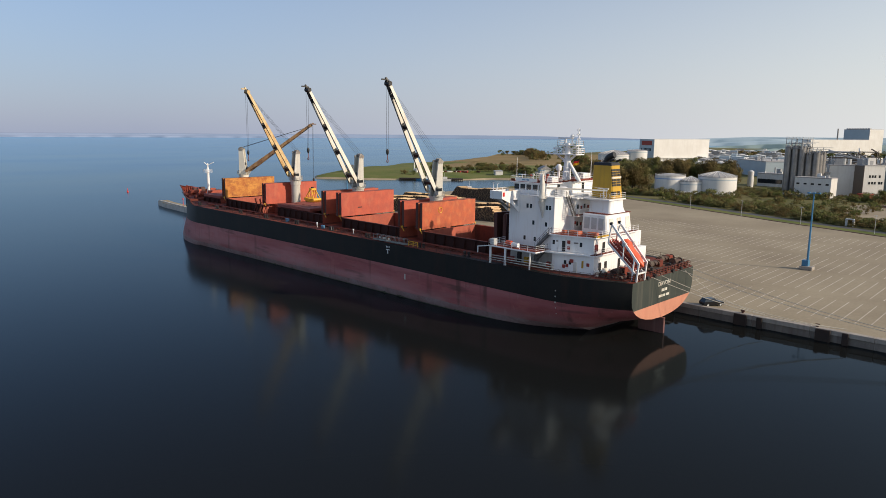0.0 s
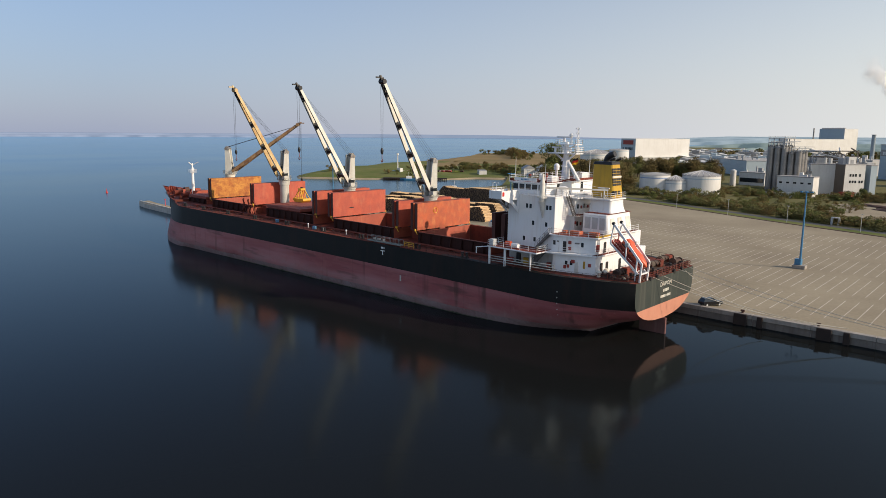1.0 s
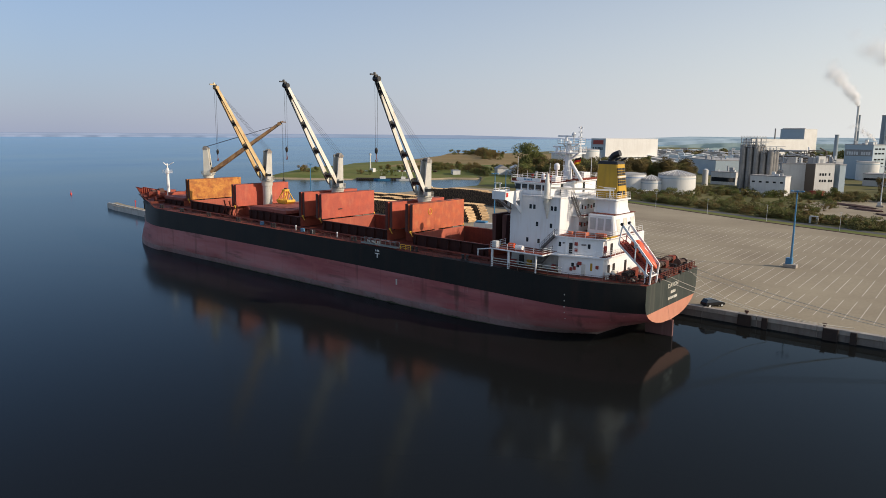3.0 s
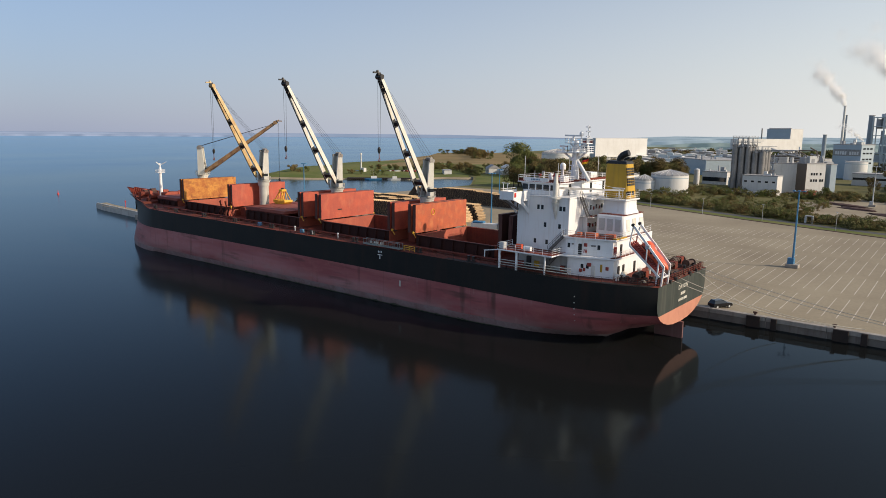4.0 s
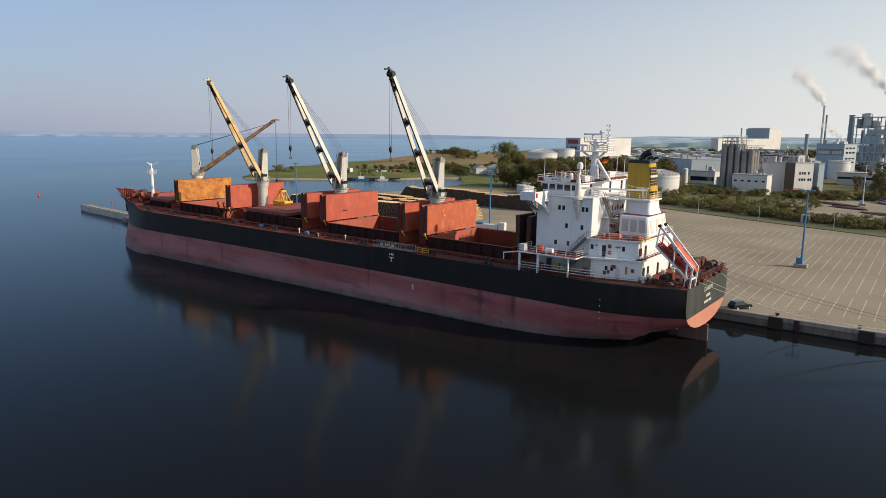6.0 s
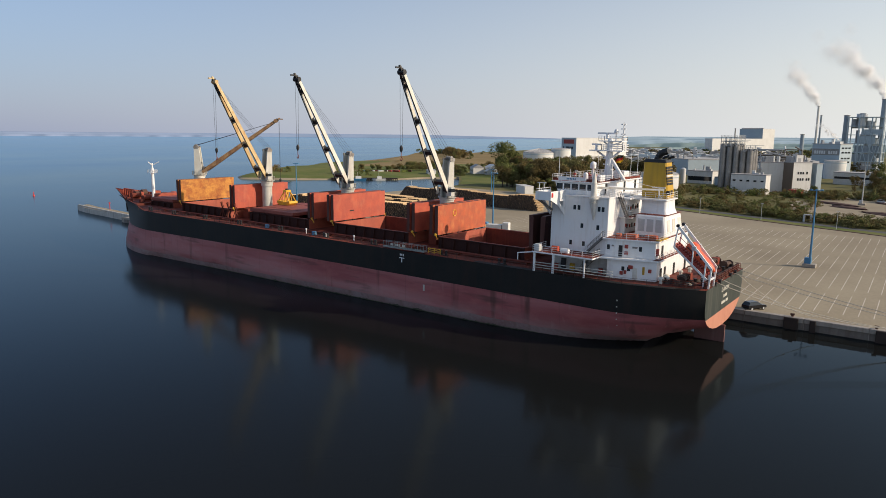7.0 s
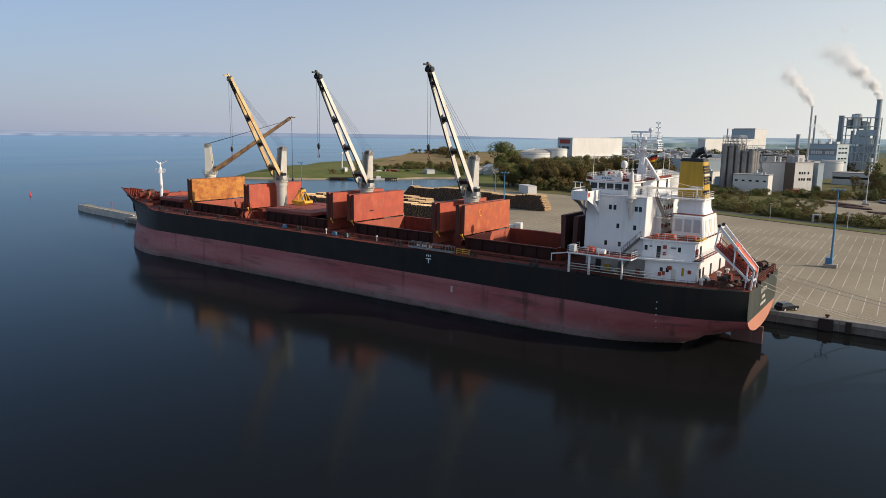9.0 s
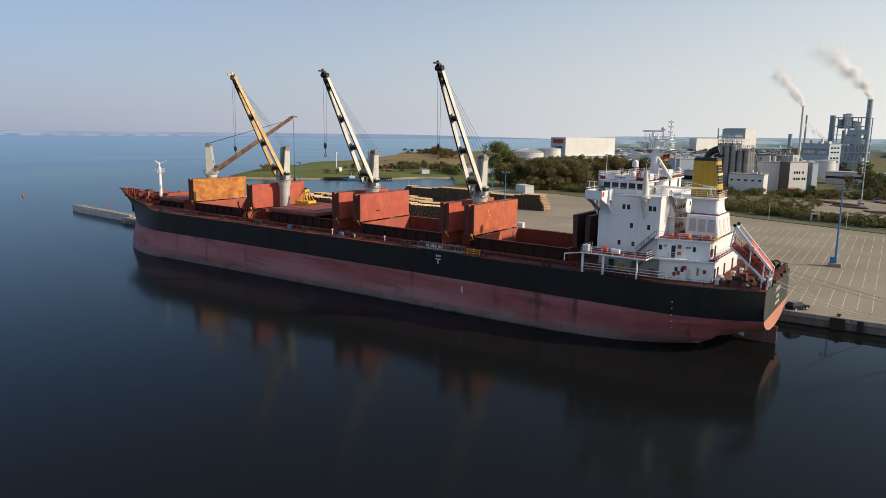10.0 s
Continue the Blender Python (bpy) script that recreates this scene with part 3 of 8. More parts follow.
def flat_cover(x0, x1, half=8.75, COAM=COAM):
    n = max(1, round((x1 - x0) / 5.6))
    for k in range(n):
        a, b = x0 + (x1 - x0) * k / n + 0.04, x0 + (x1 - x0) * (k + 1) / n - 0.04
        bm = box(bmesh.new(), a, -half, COAM + 0.12, b, half, COAM + 0.95)
        bevel(bm, 0.08)
        for y in (-half * 0.5, half * 0.5):
            box(bm, a + 0.4, y - 0.1, COAM + 0.95, b - 0.4, y + 0.1, COAM + 1.02)
        part("hatch_cover", bm, FLAT_RED, ship, "closed red steel hatch cover")


flat_cover(97.0, 113.0)
flat_cover(150.5, 162.0, 6.6, COAM - 1.0)

# ---- cranes ----
DARK_SHEAVE = material("sheave_grey", (0.30, 0.29, 0.27), 0.6, second=(0.12, 0.10, 0.09), scale=0.8, fine=4, amount=0.9)


HOOK_RED = material("hook_rust_red", (0.22, 0.06, 0.04), 0.7, second=(0.10, 0.04, 0.03), scale=1.5, fine=6, amount=0.9)


def crane(x, y, tip, mat, house_mat, turn_side=1, hook_z=31.0):
    """A jib crane on a round post. tip: the jib's head in the ship's frame."""
    st = new("deck_crane")
    st.parent = ship
    st["label"] = "cream jib crane with rust stains on a round grey post"
    base, tipv = Vector((x, y, 20.6)), Vector(tip)
    bm = bmesh.new()
    tube(bm, (x, y, DECK), (x, y, 20.2), 1.3, n=24)
    tube(bm, (x, y, 19.3), (x, y, 20.2), 1.5, n=24)
    tube(bm, (x, y, 20.2), (x, y, 20.7), 1.65, n=24)
    for k in range(10):
        beam(bm, (x - 0.25, y + 1.4, DECK + 0.6 + 0.9 * k), (x + 0.25, y + 1.4, DECK + 0.6 + 0.9 * k), 0.05, 0.05)
    smooth(part("post", bm, house_mat, st))
    bm = bmesh.new()
    box(bm, x - 1.9, y - 1.8, DECK, x + 1.9, y + 1.8, DECK + 0.6)
    part("post_foot", bm, DECK_RED, st)
    out = Vector((tipv.x - x, tipv.y - y, 0)).normalized()
    side = Vector((-out.y, out.x, 0))
    c = Vector((x, y, 0))

    def at(o, s, z):
        return c + out * o + side * s + Vector((0, 0, z))

    # winch house: two cheeks with machinery between, narrowing upwards
    bm = bmesh.new()
    for s in (-1, 1):
        a, b = s * 0.65, s * 0.98
        frustum(bm, [at(-1.1, a, 20.7), at(1.2, a, 20.7), at(1.2, b, 20.7), at(-1.1, b, 20.7)], [at(-1.05, a, 28.6), at(0.35, a, 28.6), at(0.35, b, 28.6), at(-1.05, b, 28.6)])
    frustum(bm, [at(-1.05, -0.65, 20.7), at(-0.5, -0.65, 20.7), at(-0.5, 0.65, 20.7), at(-1.05, 0.65, 20.7)], [at(-1.0, -0.65, 28.6), at(-0.5, -0.65, 28.6), at(-0.5, 0.65, 28.6), at(-1.0, 0.65, 28.6)])
    part("winch_house", bm, house_mat, st)
    for z in (22.4, 24.0):
        part("winch_drum", tube(bmesh.new(), at(0.3, -0.64, z), at(0.3, 0.64, z), 0.5, n=14), BLACK, st)
    bm = bmesh.new()
    for s in (-0.5, 0, 0.5):
        tube(bm, at(-0.6, s - 0.12, 28.9), at(-0.6, s + 0.12, 28.9), 0.5, n=14)
    for s in (-0.95, 0.95):
        for o in (-0.75, 0.0):
            tube(bm, at(o, s - 0.14, 28.6), at(o, s + 0.14, 28.6), 0.42, n=14)
    part("head_sheave", bm, DARK_SHEAVE, st)
    bm = bmesh.new()
    q = at(0.9, 1.75, 22.6)
    box(bm, q.x - 0.6, q.y - 0.6, 21.2, q.x + 0.6, q.y + 0.6, 23.0)
    part("operator_cab", bm, [house_mat], st)
    bm = bmesh.new()
    box(bm, q.x - 0.63, q.y - 0.63, 22.0, q.x + 0.63, q.y + 0.63, 22.7)
    part("cab_window", bm, GLASS, st)
    # platform round the ring
    bm = bmesh.new()
    tube(bm, (x, y, 20.7), (x, y, 20.78), 2.0, n=20)
    pts = [(x + 1.95 * math.cos(a), y + 1.95 * math.sin(a), 20.78) for a in (2 * math.pi * k / 14 for k in range(15))]
    rail(bm, pts, gap=1.2, r=0.03)
    part("platform", bm, house_mat, st)
    # jib: two tapered box girders with cross plates
    foot = [at(1.2, s, 21.6) for s in (-1.5, 1.5)]
    heads = [tipv + side * s for s in (-0.45, 0.45)]
    bm = bmesh.new()
    d = (tipv - at(1.2, 0, 21.6)).normalized()
    for f, h in zip(foot, heads):
        m1, m2 = f.lerp(h, 0.12), f.lerp(h, 0.9)
        beam(bm, f, m1, 0.35, 0.7, 0.45, 1.05, side=side)
        beam(bm, m1, m2, 0.45, 1.05, 0.35, 0.75, side=side)
        beam(bm, m2, h, 0.35, 0.75, 0.3, 0.6, side=side)
    part("jib", bm, mat, st)
    bm = bmesh.new()
    for k in (0.10, 0.36, 0.62, 0.90, 0.95, 0.995):
        a, b = foot[0].lerp(heads[0], k), foot[1].lerp(heads[1], k)
        beam(bm, a, b, 0.75 if k < 0.9 else 0.6, 0.8, side=d)
        for g, o in ((a, b), (b, a)):
            beam(bm, g.lerp(o, 0.14) - d * 0.9, g.lerp(o, 0.14) + d * 0.9, 0.06, 0.75, side=side)
    for f, h in zip(foot, heads):
        nrm = side.cross(d).normalized()
        for s in (-1, 1):
            off = nrm * 0.5 * s
            beam(bm, f.lerp(h, 0.02) + off * 1.02, f.lerp(h, 0.97) + off * 0.7, 0.30, 0.06, 0.24, 0.06, side=side)
    part("jib_crosspiece", bm, BLACK, st)
    bm = bmesh.new()
    tube(bm, tipv - side * 0.8, tipv + side * 0.8, 0.5, n=14)
    beam(bm, tipv - d * 0.2, tipv + d * 1.4, 0.9, 0.5, 0.4, 0.3, side=side)
    beam(bm, tipv + d * 0.9 - out * 0.2, tipv + d * 0.9 + out * 1.3, 0.3, 0.3)
    part("jib_head", bm, [BLACK if mat is CREAM else mat], st)
    bm = bmesh.new()
    for s in (-1.3, -0.5, 0.4, 1.3):
        tube(bm, at(-0.6, s, 29.1), tipv + side * s * 0.4 - d * 0.9, 0.026, n=5)
    part("luffing_wire", bm, BLACK, st)
    bm = bmesh.new()
    drop = tipv + out * 0.6 + Vector((-0.5, 0, 0))
    for s in (-0.45, 0.45):
        tube(bm, drop + side * s, Vector((drop.x, drop.y, hook_z)) + side * s * 0.6, 0.03, n=5)
    part("hoist_wire", bm, BLACK, st)
    bm = bmesh.new()
    h0 = Vector((drop.x, drop.y, hook_z))
    for a, b, z0, z1 in ((0.15, 0.34, 0.0, -0.4), (0.34, 0.30, -0.4, -0.95), (0.30, 0.09, -0.95, -1.35)):
        tube(bm, h0 + Vector((0, 0, z0)), h0 + Vector((0, 0, z1)), a, b, n=10)
    part("hook_block", bm, BLACK, st)
    bm = bmesh.new()
    tube(bm, h0 + Vector((0, 0, -1.3)), h0 + Vector((0, 0, -2.3)), 0.07, n=6)
    for k in range(8):
        a0, a1 = math.pi * (0.5 - 0.2 * k), math.pi * (0.5 - 0.2 * (k + 1))
        p0 = h0 + Vector((0, 0, -2.6)) + side * math.cos(a0) * 0.28 + Vector((0, 0, math.sin(a0) * 0.35))
        p1 = h0 + Vector((0, 0, -2.6)) + side * math.cos(a1) * 0.28 + Vector((0, 0, math.sin(a1) * 0.35))
        tube(bm, p0, p1, 0.09, n=6)
    part("hook", bm, HOOK_RED, st, "rusty red swivel hook")
    return st


crane(57.3, 0.8, (58.3, 14.7, 45.5), CREAM, GREY_STEEL, hook_z=31.7)
crane(86.8, 0.5, (86.7, 15.7, 44.9), CREAM, GREY_STEEL, hook_z=31.1)
crane(116.85, 0.0, (117.2, 14.6, 45.2), CREAM_RUST, GREY_STEEL, hook_z=29.5)
crane(146.5, 0.2, (129.6, -14.1, 36.4), RUSTY_JIB, CREAM, hook_z=20.0)


# ---- accommodation block ----
house = new("accommodation_block")
house.parent = ship
house["label"] = "white accommodation block with open decks and outside stairs"


def hpart(name, bm, mat, label=""):
    return part(name, bm, mat, house, label)


def slab(name, x0, y0, z0, x1, y1, z1, mat=None, w=0.05, label=""):
    return hpart(name, bevel(box(bmesh.new(), x0, y0, z0, x1, y1, z1), w), mat or WHITE, label)


def plan_slab(name, pts, z0, z1, mat=None, w=0.05, label=""):
    """A storey or plate over an outline of (x, y)."""
    bm = frustum(bmesh.new(), [(x, y, z0) for x, y in pts], [(x, y, z1) for x, y in pts])
    return hpart(name, bevel(bm, w), mat or WHITE, label)


plan_slab("lower_house", [(8.2, -8.0), (16.0, -8.0), (16.0, 12.1), (14.9, 12.0), (8.2, 10.5)], DECK, 14.4)
slab("lower_house", 16.0, -10.4, DECK, 27.0, 10.4, 14.4, GALLERY_SHADE_WHITE)
plan_slab("deckhouse", [(8.9, -7.0), (16.8, -7.0), (16.8, 11.4), (15.0, 11.4), (8.9, 9.5)], 14.65, 17.45)
slab("tower", 16.8, -10.75, 14.65, 27.3, 10.75, 24.0)
# deck plates
plan_slab("deck_plate", [(7.8, -4.5), (17.0, -4.5), (17.0, 13.1), (14.5, 12.7), (7.8, 10.6)], 14.4, 14.65)
slab("deck_plate", 17.0, -15.7, 14.4, 28.2, 15.7, 14.65, WHITE)
plan_slab("deck_plate", [(8.3, -5.0), (17.6, -5.0), (17.6, 11.7), (15.0, 11.7), (8.3, 9.8)], 17.45, 17.7)
plan_slab("deck_covering", [(8.4, -4.9), (16.75, -4.9), (16.75, 11.6), (15.0, 11.55), (8.4, 9.7)], 17.7, 17.74, DECK_RED, 0.004)
plan_slab("deck_covering", [(7.9, -4.4), (8.85, -4.4), (8.85, 10.8), (7.9, 10.45)], 14.65, 14.69, DECK_RED, 0.004)
slab("deck_covering", 17.1, 10.8, 14.65, 28.1, 15.6, 14.69, DECK_RED, 0.004)
slab("deck_plate", 16.7, -10.9, 24.0, 27.5, 10.9, 24.25, WHITE)
plan_slab("deck_plate", [(9.4, -1.4), (16.7, -1.4), (16.7, 6.6), (14.9, 6.6), (14.9, 4.5), (9.4, 4.5)], 23.72, 23.97)
# recessed stair tower abaft the main block
slab("stair_tower", 15.9, -7.0, 17.7, 16.8, 5.6, 23.72)
slab("landing", 14.3, -1.0, 20.6, 16.8, 6.7, 20.75)
slab("landing_covering", 14.4, -0.9, 20.75, 15.9, 6.6, 20.79, DECK_RED, 0.004)
# stairs
for x0, z0, x1, z1, y in ((14.9, 20.75, 16.5, 24.2, 7.2), (20.2, 14.7, 17.2, 17.75, 11.3), (21.0, 11.3, 18.0, 14.6, 11.2)):
    bm = bmesh.new()
    for s in (-0.42, 0.42):
        beam(bm, (x0, y + s, z0), (x1, y + s, z1), 0.06, 0.28)
        beam(bm, (x0, y + s, z0 + 1.0), (x1, y + s, z1 + 1.0), 0.05, 0.05)
        for k in range(4):
            f = k / 3
            beam(bm, (x0 + (x1 - x0) * f, y + s, z0 + (z1 - z0) * f), (x0 + (x1 - x0) * f, y + s, z0 + (z1 - z0) * f + 1.0), 0.05, 0.05)
    for k in range(11):
        f = (k + 0.5) / 11
        xx, zz = x0 + (x1 - x0) * f, z0 + (z1 - z0) * f
        box(bm, xx - 0.14, y - 0.4, zz - 0.02, xx + 0.14, y + 0.4, zz + 0.02)
    hpart("stairs", bm, DULL_STEEL)
# bridge wings: an open box on a web plate with a cut-out, the red side light on its outer corner
for s in (1, -1):
    bm = bmesh.new()
    a, b = sorted((s * 10.75, s * 16.1))
    box(bm, 24.8, a, 23.55, 27.7, b, 23.75)
    for x0, y0, x1, y1 in ((24.8, a, 24.9, b), (27.6, a, 27.7, b), (24.9, s * 16.05 - 0.05, 27.6, s * 16.05 + 0.05)):
        box(bm, x0, y0, 23.75, x1, y1, 25.0)
    hpart("bridge_wing", bm, WHITE)
    outer = [(s * 10.75, 20.6), (s * 13.2, 22.5), (s * 15.9, 23.55), (s * 10.75, 23.55)]
    inner = [(s * 11.3, 21.9), (s * 12.4, 22.7), (s * 12.9, 23.2), (s * 11.3, 23.2)]
    for x in (24.82, 27.5):
        bm = bmesh.new()
        for i in range(4):
            j = (i + 1) % 4
            ring = (outer[i], outer[j], inner[j], inner[i])
            frustum(bm, [(x, y, z) for y, z in ring], [(x + 0.14, y, z) for y, z in ring])
        hpart("wing_web", bm, WHITE)
    hpart("wing_strut", beam(bmesh.new(), (27.2, s * 10.8, 21.4), (27.2, s * 15.6, 23.5), 0.3, 0.3), DARK_STRUT)
    bm = bevel(box(bmesh.new(), 24.7, s * 15.6 - 0.3, 24.0, 25.0, s * 15.6 + 0.3, 24.8), 0.1)
    hpart("side_light_box", bm, RED if s > 0 else BLACK, "red side light box" if s > 0 else "")
    bm = rail(bmesh.new(), [(24.9, s * 16.0, 25.0), (27.6, s * 16.0, 25.0), (27.6, s * 11.0, 25.0)], h=0.35, bars=1)
    hpart("wing_rail", bm, WHITE)
    for x in (26.4, 27.3):
        bm = tube(bmesh.new(), (x, s * 15.6, 24.9), (x, s * 15.6, 26.4), 0.06)
        beam(bm, (x - 0.35, s * 15.6, 26.4), (x + 0.35, s * 15.6, 26.4), 0.12, 0.12)
        hpart("wing_light", bm, WHITE)
# wheelhouse
bm = bmesh.new()
frustum(bm, [(19.6, -9.6, 24.25), (26.8, -9.6, 24.25), (26.8, 9.6, 24.25), (19.6, 9.6, 24.25)], [(19.6, -9.6, 26.3), (27.5, -9.6, 26.3), (27.5, 9.6, 26.3), (19.6, 9.6, 26.3)])
wheelhouse = hpart("wheelhouse", bevel(bm, 0.06), WHITE)
slab("monkey_island_deck", 19.2, -10.0, 26.3, 28.0, 10.0, 26.5)
slab("monkey_island_covering", 19.3, -9.9, 26.5, 27.9, 9.9, 26.53, DECK_RED, 0.004)
for k in range(5):
    x = 20.2 + 1.45 * k
    for s in (1, -1):
        bm = bevel(box(bmesh.new(), x, s * 9.6 - 0.05, 25.05, x + 1.15, s * 9.6 + 0.05, 26.05), 0.03)
        part("bridge_window", bm, GLASS, house)
for k in range(9):
    y = -8.9 + 2.0 * k
    bm = box(bmesh.new(), 27.1, y, 25.05, 27.35, y + 1.5, 26.05)
    part("bridge_window", bm, GLASS, house)
for y, z in ((-7.6, 24.3), (-2.4, 24.3), (5.8, 24.3)):
    part("door", bevel(box(bmesh.new(), 19.52, y - 0.4, z, 19.64, y + 0.4, z + 1.85), 0.04), GLASS, house)
# round tank and machinery house on the open deck abaft the wheelhouse
smooth(hpart("deck_tank", tube(tube(bmesh.new(), (18.0, 6.6, 24.25), (18.0, 6.6, 25.6), 1.1, n=20), (18.0, 6.6, 25.6), (18.0, 6.6, 25.9), 1.1, 0.5, n=20), WHITE), 50)
# square windows of the tower's port side and aft faces
for x, z in ((22.95, 22.2), (22.15, 22.2), (18.5, 22.2), (17.8, 22.2), (21.45, 19.15), (18.55, 19.1), (23.4, 16.1), (21.0, 16.1)):
    for s in (1, -1):
        bm = bevel(box(bmesh.new(), x - 0.25, s * 10.75 - 0.05, z - 0.4, x + 0.25, s * 10.75 + 0.05, z + 0.4), 0.04)
        part("window", bm, GLASS, house)
for y, z in ((4.6, 22.2), (2.4, 22.2), (0.2, 22.2), (4.6, 19.0), (2.4, 19.0), (-3.0, 22.2)):
    part("window", bevel(box(bmesh.new(), 15.84, y - 0.25, z - 0.4, 15.95, y + 0.25, z + 0.4), 0.03), GLASS, house)


def face_y(x, upper):
    """The slanting port face of the lower and upper deckhouse."""
    if upper:
        return 11.4 if x > 15 else 9.5 + (x - 8.9) * 1.9 / 6.1
    return 12.05 if x > 14.9 else 10.5 + (x - 8.2) * 1.5 / 6.7


def on_face(name, x, z, w, h, mat, upper, depth=0.06, label="", e=0.04):
    y = face_y(x, upper)
    return part(name, bevel(box(bmesh.new(), x - w / 2, y - 0.12, z, x + w / 2, y + depth, z + h), e), mat, house, label)


for x in (16.2, 11.2):
    on_face("window", x, 15.8, 0.5, 0.8, GLASS, True)
for x in (13.4, 12.5):
    on_face("window", x, 12.6, 0.5, 0.7, GLASS, False)
on_face("door", 14.3, 14.7, 0.85, 1.95, BLACK, True)
on_face("door", 11.6, 11.25, 0.9, 2.0, WORN_WHITE, False)
for x in (8.1,):
    for y in (8.5, 6.6, 2.0, -4.0):
        part("door", bevel(box(bmesh.new(), x, y - 0.4, 11.25, x + 0.16, y + 0.4, 13.2), 0.05), BLACK, house)
part("door", bevel(box(bmesh.new(), 8.8, 6.0, 14.7, 8.95, 6.8, 16.6), 0.05), BLACK, house)
for x, z, w, up in ((13.3, 15.1, 0.55, True), (13.3, 16.2, 0.55, True), (13.6, 11.9, 0.5, False), (13.0, 12.1, 0.4, False), (9.2, 12.6, 0.5, False), (12.2, 13.0, 0.7, False)):
    on_face("fire_locker", x, z, w, 0.6, LOCKER_RED, up, 0.18, "red fire locker", 0.05)
for x, z in ((12.2, 16.3), (11.8, 16.3), (15.4, 16.4)):
    on_face("wall_lamp", x, z, 0.35, 0.25, DARK_STRUT, True, 0.25)
on_face("hose_box", 10.2, 12.2, 0.4, 1.3, FUNNEL_YELLOW, False)
part("fire_locker", bevel(box(bmesh.new(), 8.6, 8.6, 15.2, 8.95, 9.3, 16.4), 0.05), LOCKER_RED, house, "red fire locker")
for x, y, w, d in ((13.4, 8.7, 1.0, 0.7), (10.2, 8.1, 0.9, 0.6), (15.2, 9.6, 0.4, 0.3)):
    part("deck_box", bevel(box(bmesh.new(), x - w, y - d, 17.74, x + w, y + d, 18.35), 0.06), COVER_ORANGE, house, "red steel box on the boat deck")
part("edge_step", box(bmesh.new(), 8.25, 5.6, 17.71, 9.0, 9.6, 17.9), FUNNEL_YELLOW, house, "yellow painted step")
# things in the shade of the open gallery
for x, y, w, h, m in ((24.6, 10.6, 0.8, 1.9, BLACK), (22.9, 10.6, 0.9, 1.2, FUNNEL_YELLOW), (20.6, 10.6, 0.8, 1.9, DULL_STEEL), (25.9, 11.4, 1.2, 1.0, LOCKER_RED), (17.5, 11.0, 0.7, 1.1, LOCKER_RED)):
    part("gallery_locker", bevel(box(bmesh.new(), x - w / 2, y - 0.3, DECK, x + w / 2, y + 0.25, DECK + h), 0.05), m, house)
# pillars under the open deck
for x, y in ((27.8, 15.4), (24.2, 15.4), (18.6, 15.2)):
    for s in (1, -1) if y > 10 else (1,):
        part("pillar", tube(bmesh.new(), (x, s * y, DECK), (x, s * y, 14.4), 0.22 if x > 20 else 0.16, n=8), WHITE, house)
# guard rails
for name, pts in (("rail", [(28.1, 10.8, 14.65), (28.1, 15.6, 14.65), (17.1, 15.5, 14.65), (17.0, 13.0, 14.65), (14.5, 12.6, 14.65), (7.9, 10.5, 14.65), (7.9, -4.4, 14.65)]),
                  ("rail", [(17.5, 11.6, 17.7), (15.0, 11.6, 17.7), (8.4, 9.7, 17.7), (8.4, -4.9, 17.7)]),
                  ("rail", [(24.8, 10.8, 24.25), (16.8, 10.8, 24.25), (16.8, 6.5, 24.25)]), ("rail", [(24.8, -10.8, 24.25), (16.8, -10.8, 24.25), (16.8, -1.7, 24.25)]),
                  ("rail", [(27.9, 9.9, 26.5), (19.3, 9.9, 26.5), (19.3, -9.9, 26.5), (27.9, -9.9, 26.5), (27.9, 9.9, 26.5)]),
                  ("rail", [(14.9, 6.5, 23.97), (14.9, 4.4, 23.97), (9.5, 4.4, 23.97), (9.5, -1.3, 23.97), (16.6, -1.3, 23.97)]), ("rail", [(15.8, 6.6, 20.75), (14.4, 6.6, 20.75), (14.4, -0.9, 20.75)])):
    hpart(name, rail(bmesh.new(), pts, r=0.026), WHITE)
# boards and clutter on the monkey island
hpart("wind_board", box(bmesh.new(), 21.6, 9.92, 26.6, 26.6, 9.98, 27.25), WHITE)
bm = bmesh.new()
for k in range(6):
    box(bm, 23.4 + 0.3 * k, 9.985, 26.78, 23.6 + 0.3 * k, 10.0, 27.05)
hpart("name_board_bars", bm, BLUE)
for x0, x1, y in ((19.4, 21.4, 9.95), (26.8, 27.7, 9.95)):
    hpart("rail_cloth", box(bmesh.new(), x0, y - 0.03, 26.6, x1, y + 0.03, 27.0), DECK_RED)
hpart("rail_cloth", box(bmesh.new(), 19.27, -9.0, 26.6, 19.33, 5.0, 26.95), DECK_RED)
hpart("locker", bevel(box(bmesh.new(), 20.0, 5.4, 26.53, 21.6, 7.4, 27.6), 0.06), WHITE)
hpart("locker", bevel(box(bmesh.new(), 20.0, -5.5, 26.53, 22.0, -3.0, 27.9), 0.06), WHITE)
# radome
bm = tube(bmesh.new(), (26.6, -4.0, 26.5), (26.6, -4.0, 28.2), 0.25, n=8)
tube(bm, (26.6, -4.0, 28.1), (26.6, -4.0, 28.8), 0.56, 0.58, n=16)
for k in range(5):
    a0, a1 = math.pi / 2 * k / 5, math.pi / 2 * (k + 1) / 5
    tube(bm, (26.6, -4.0, 28.8 + 0.6 * math.sin(a0)), (26.6, -4.0, 28.8 + 0.6 * math.sin(a1)), max(0.02, 0.58 * math.cos(a0)), max(0.02, 0.58 * math.cos(a1)), n=16)
smooth(hpart("radome", bm, WHITE))
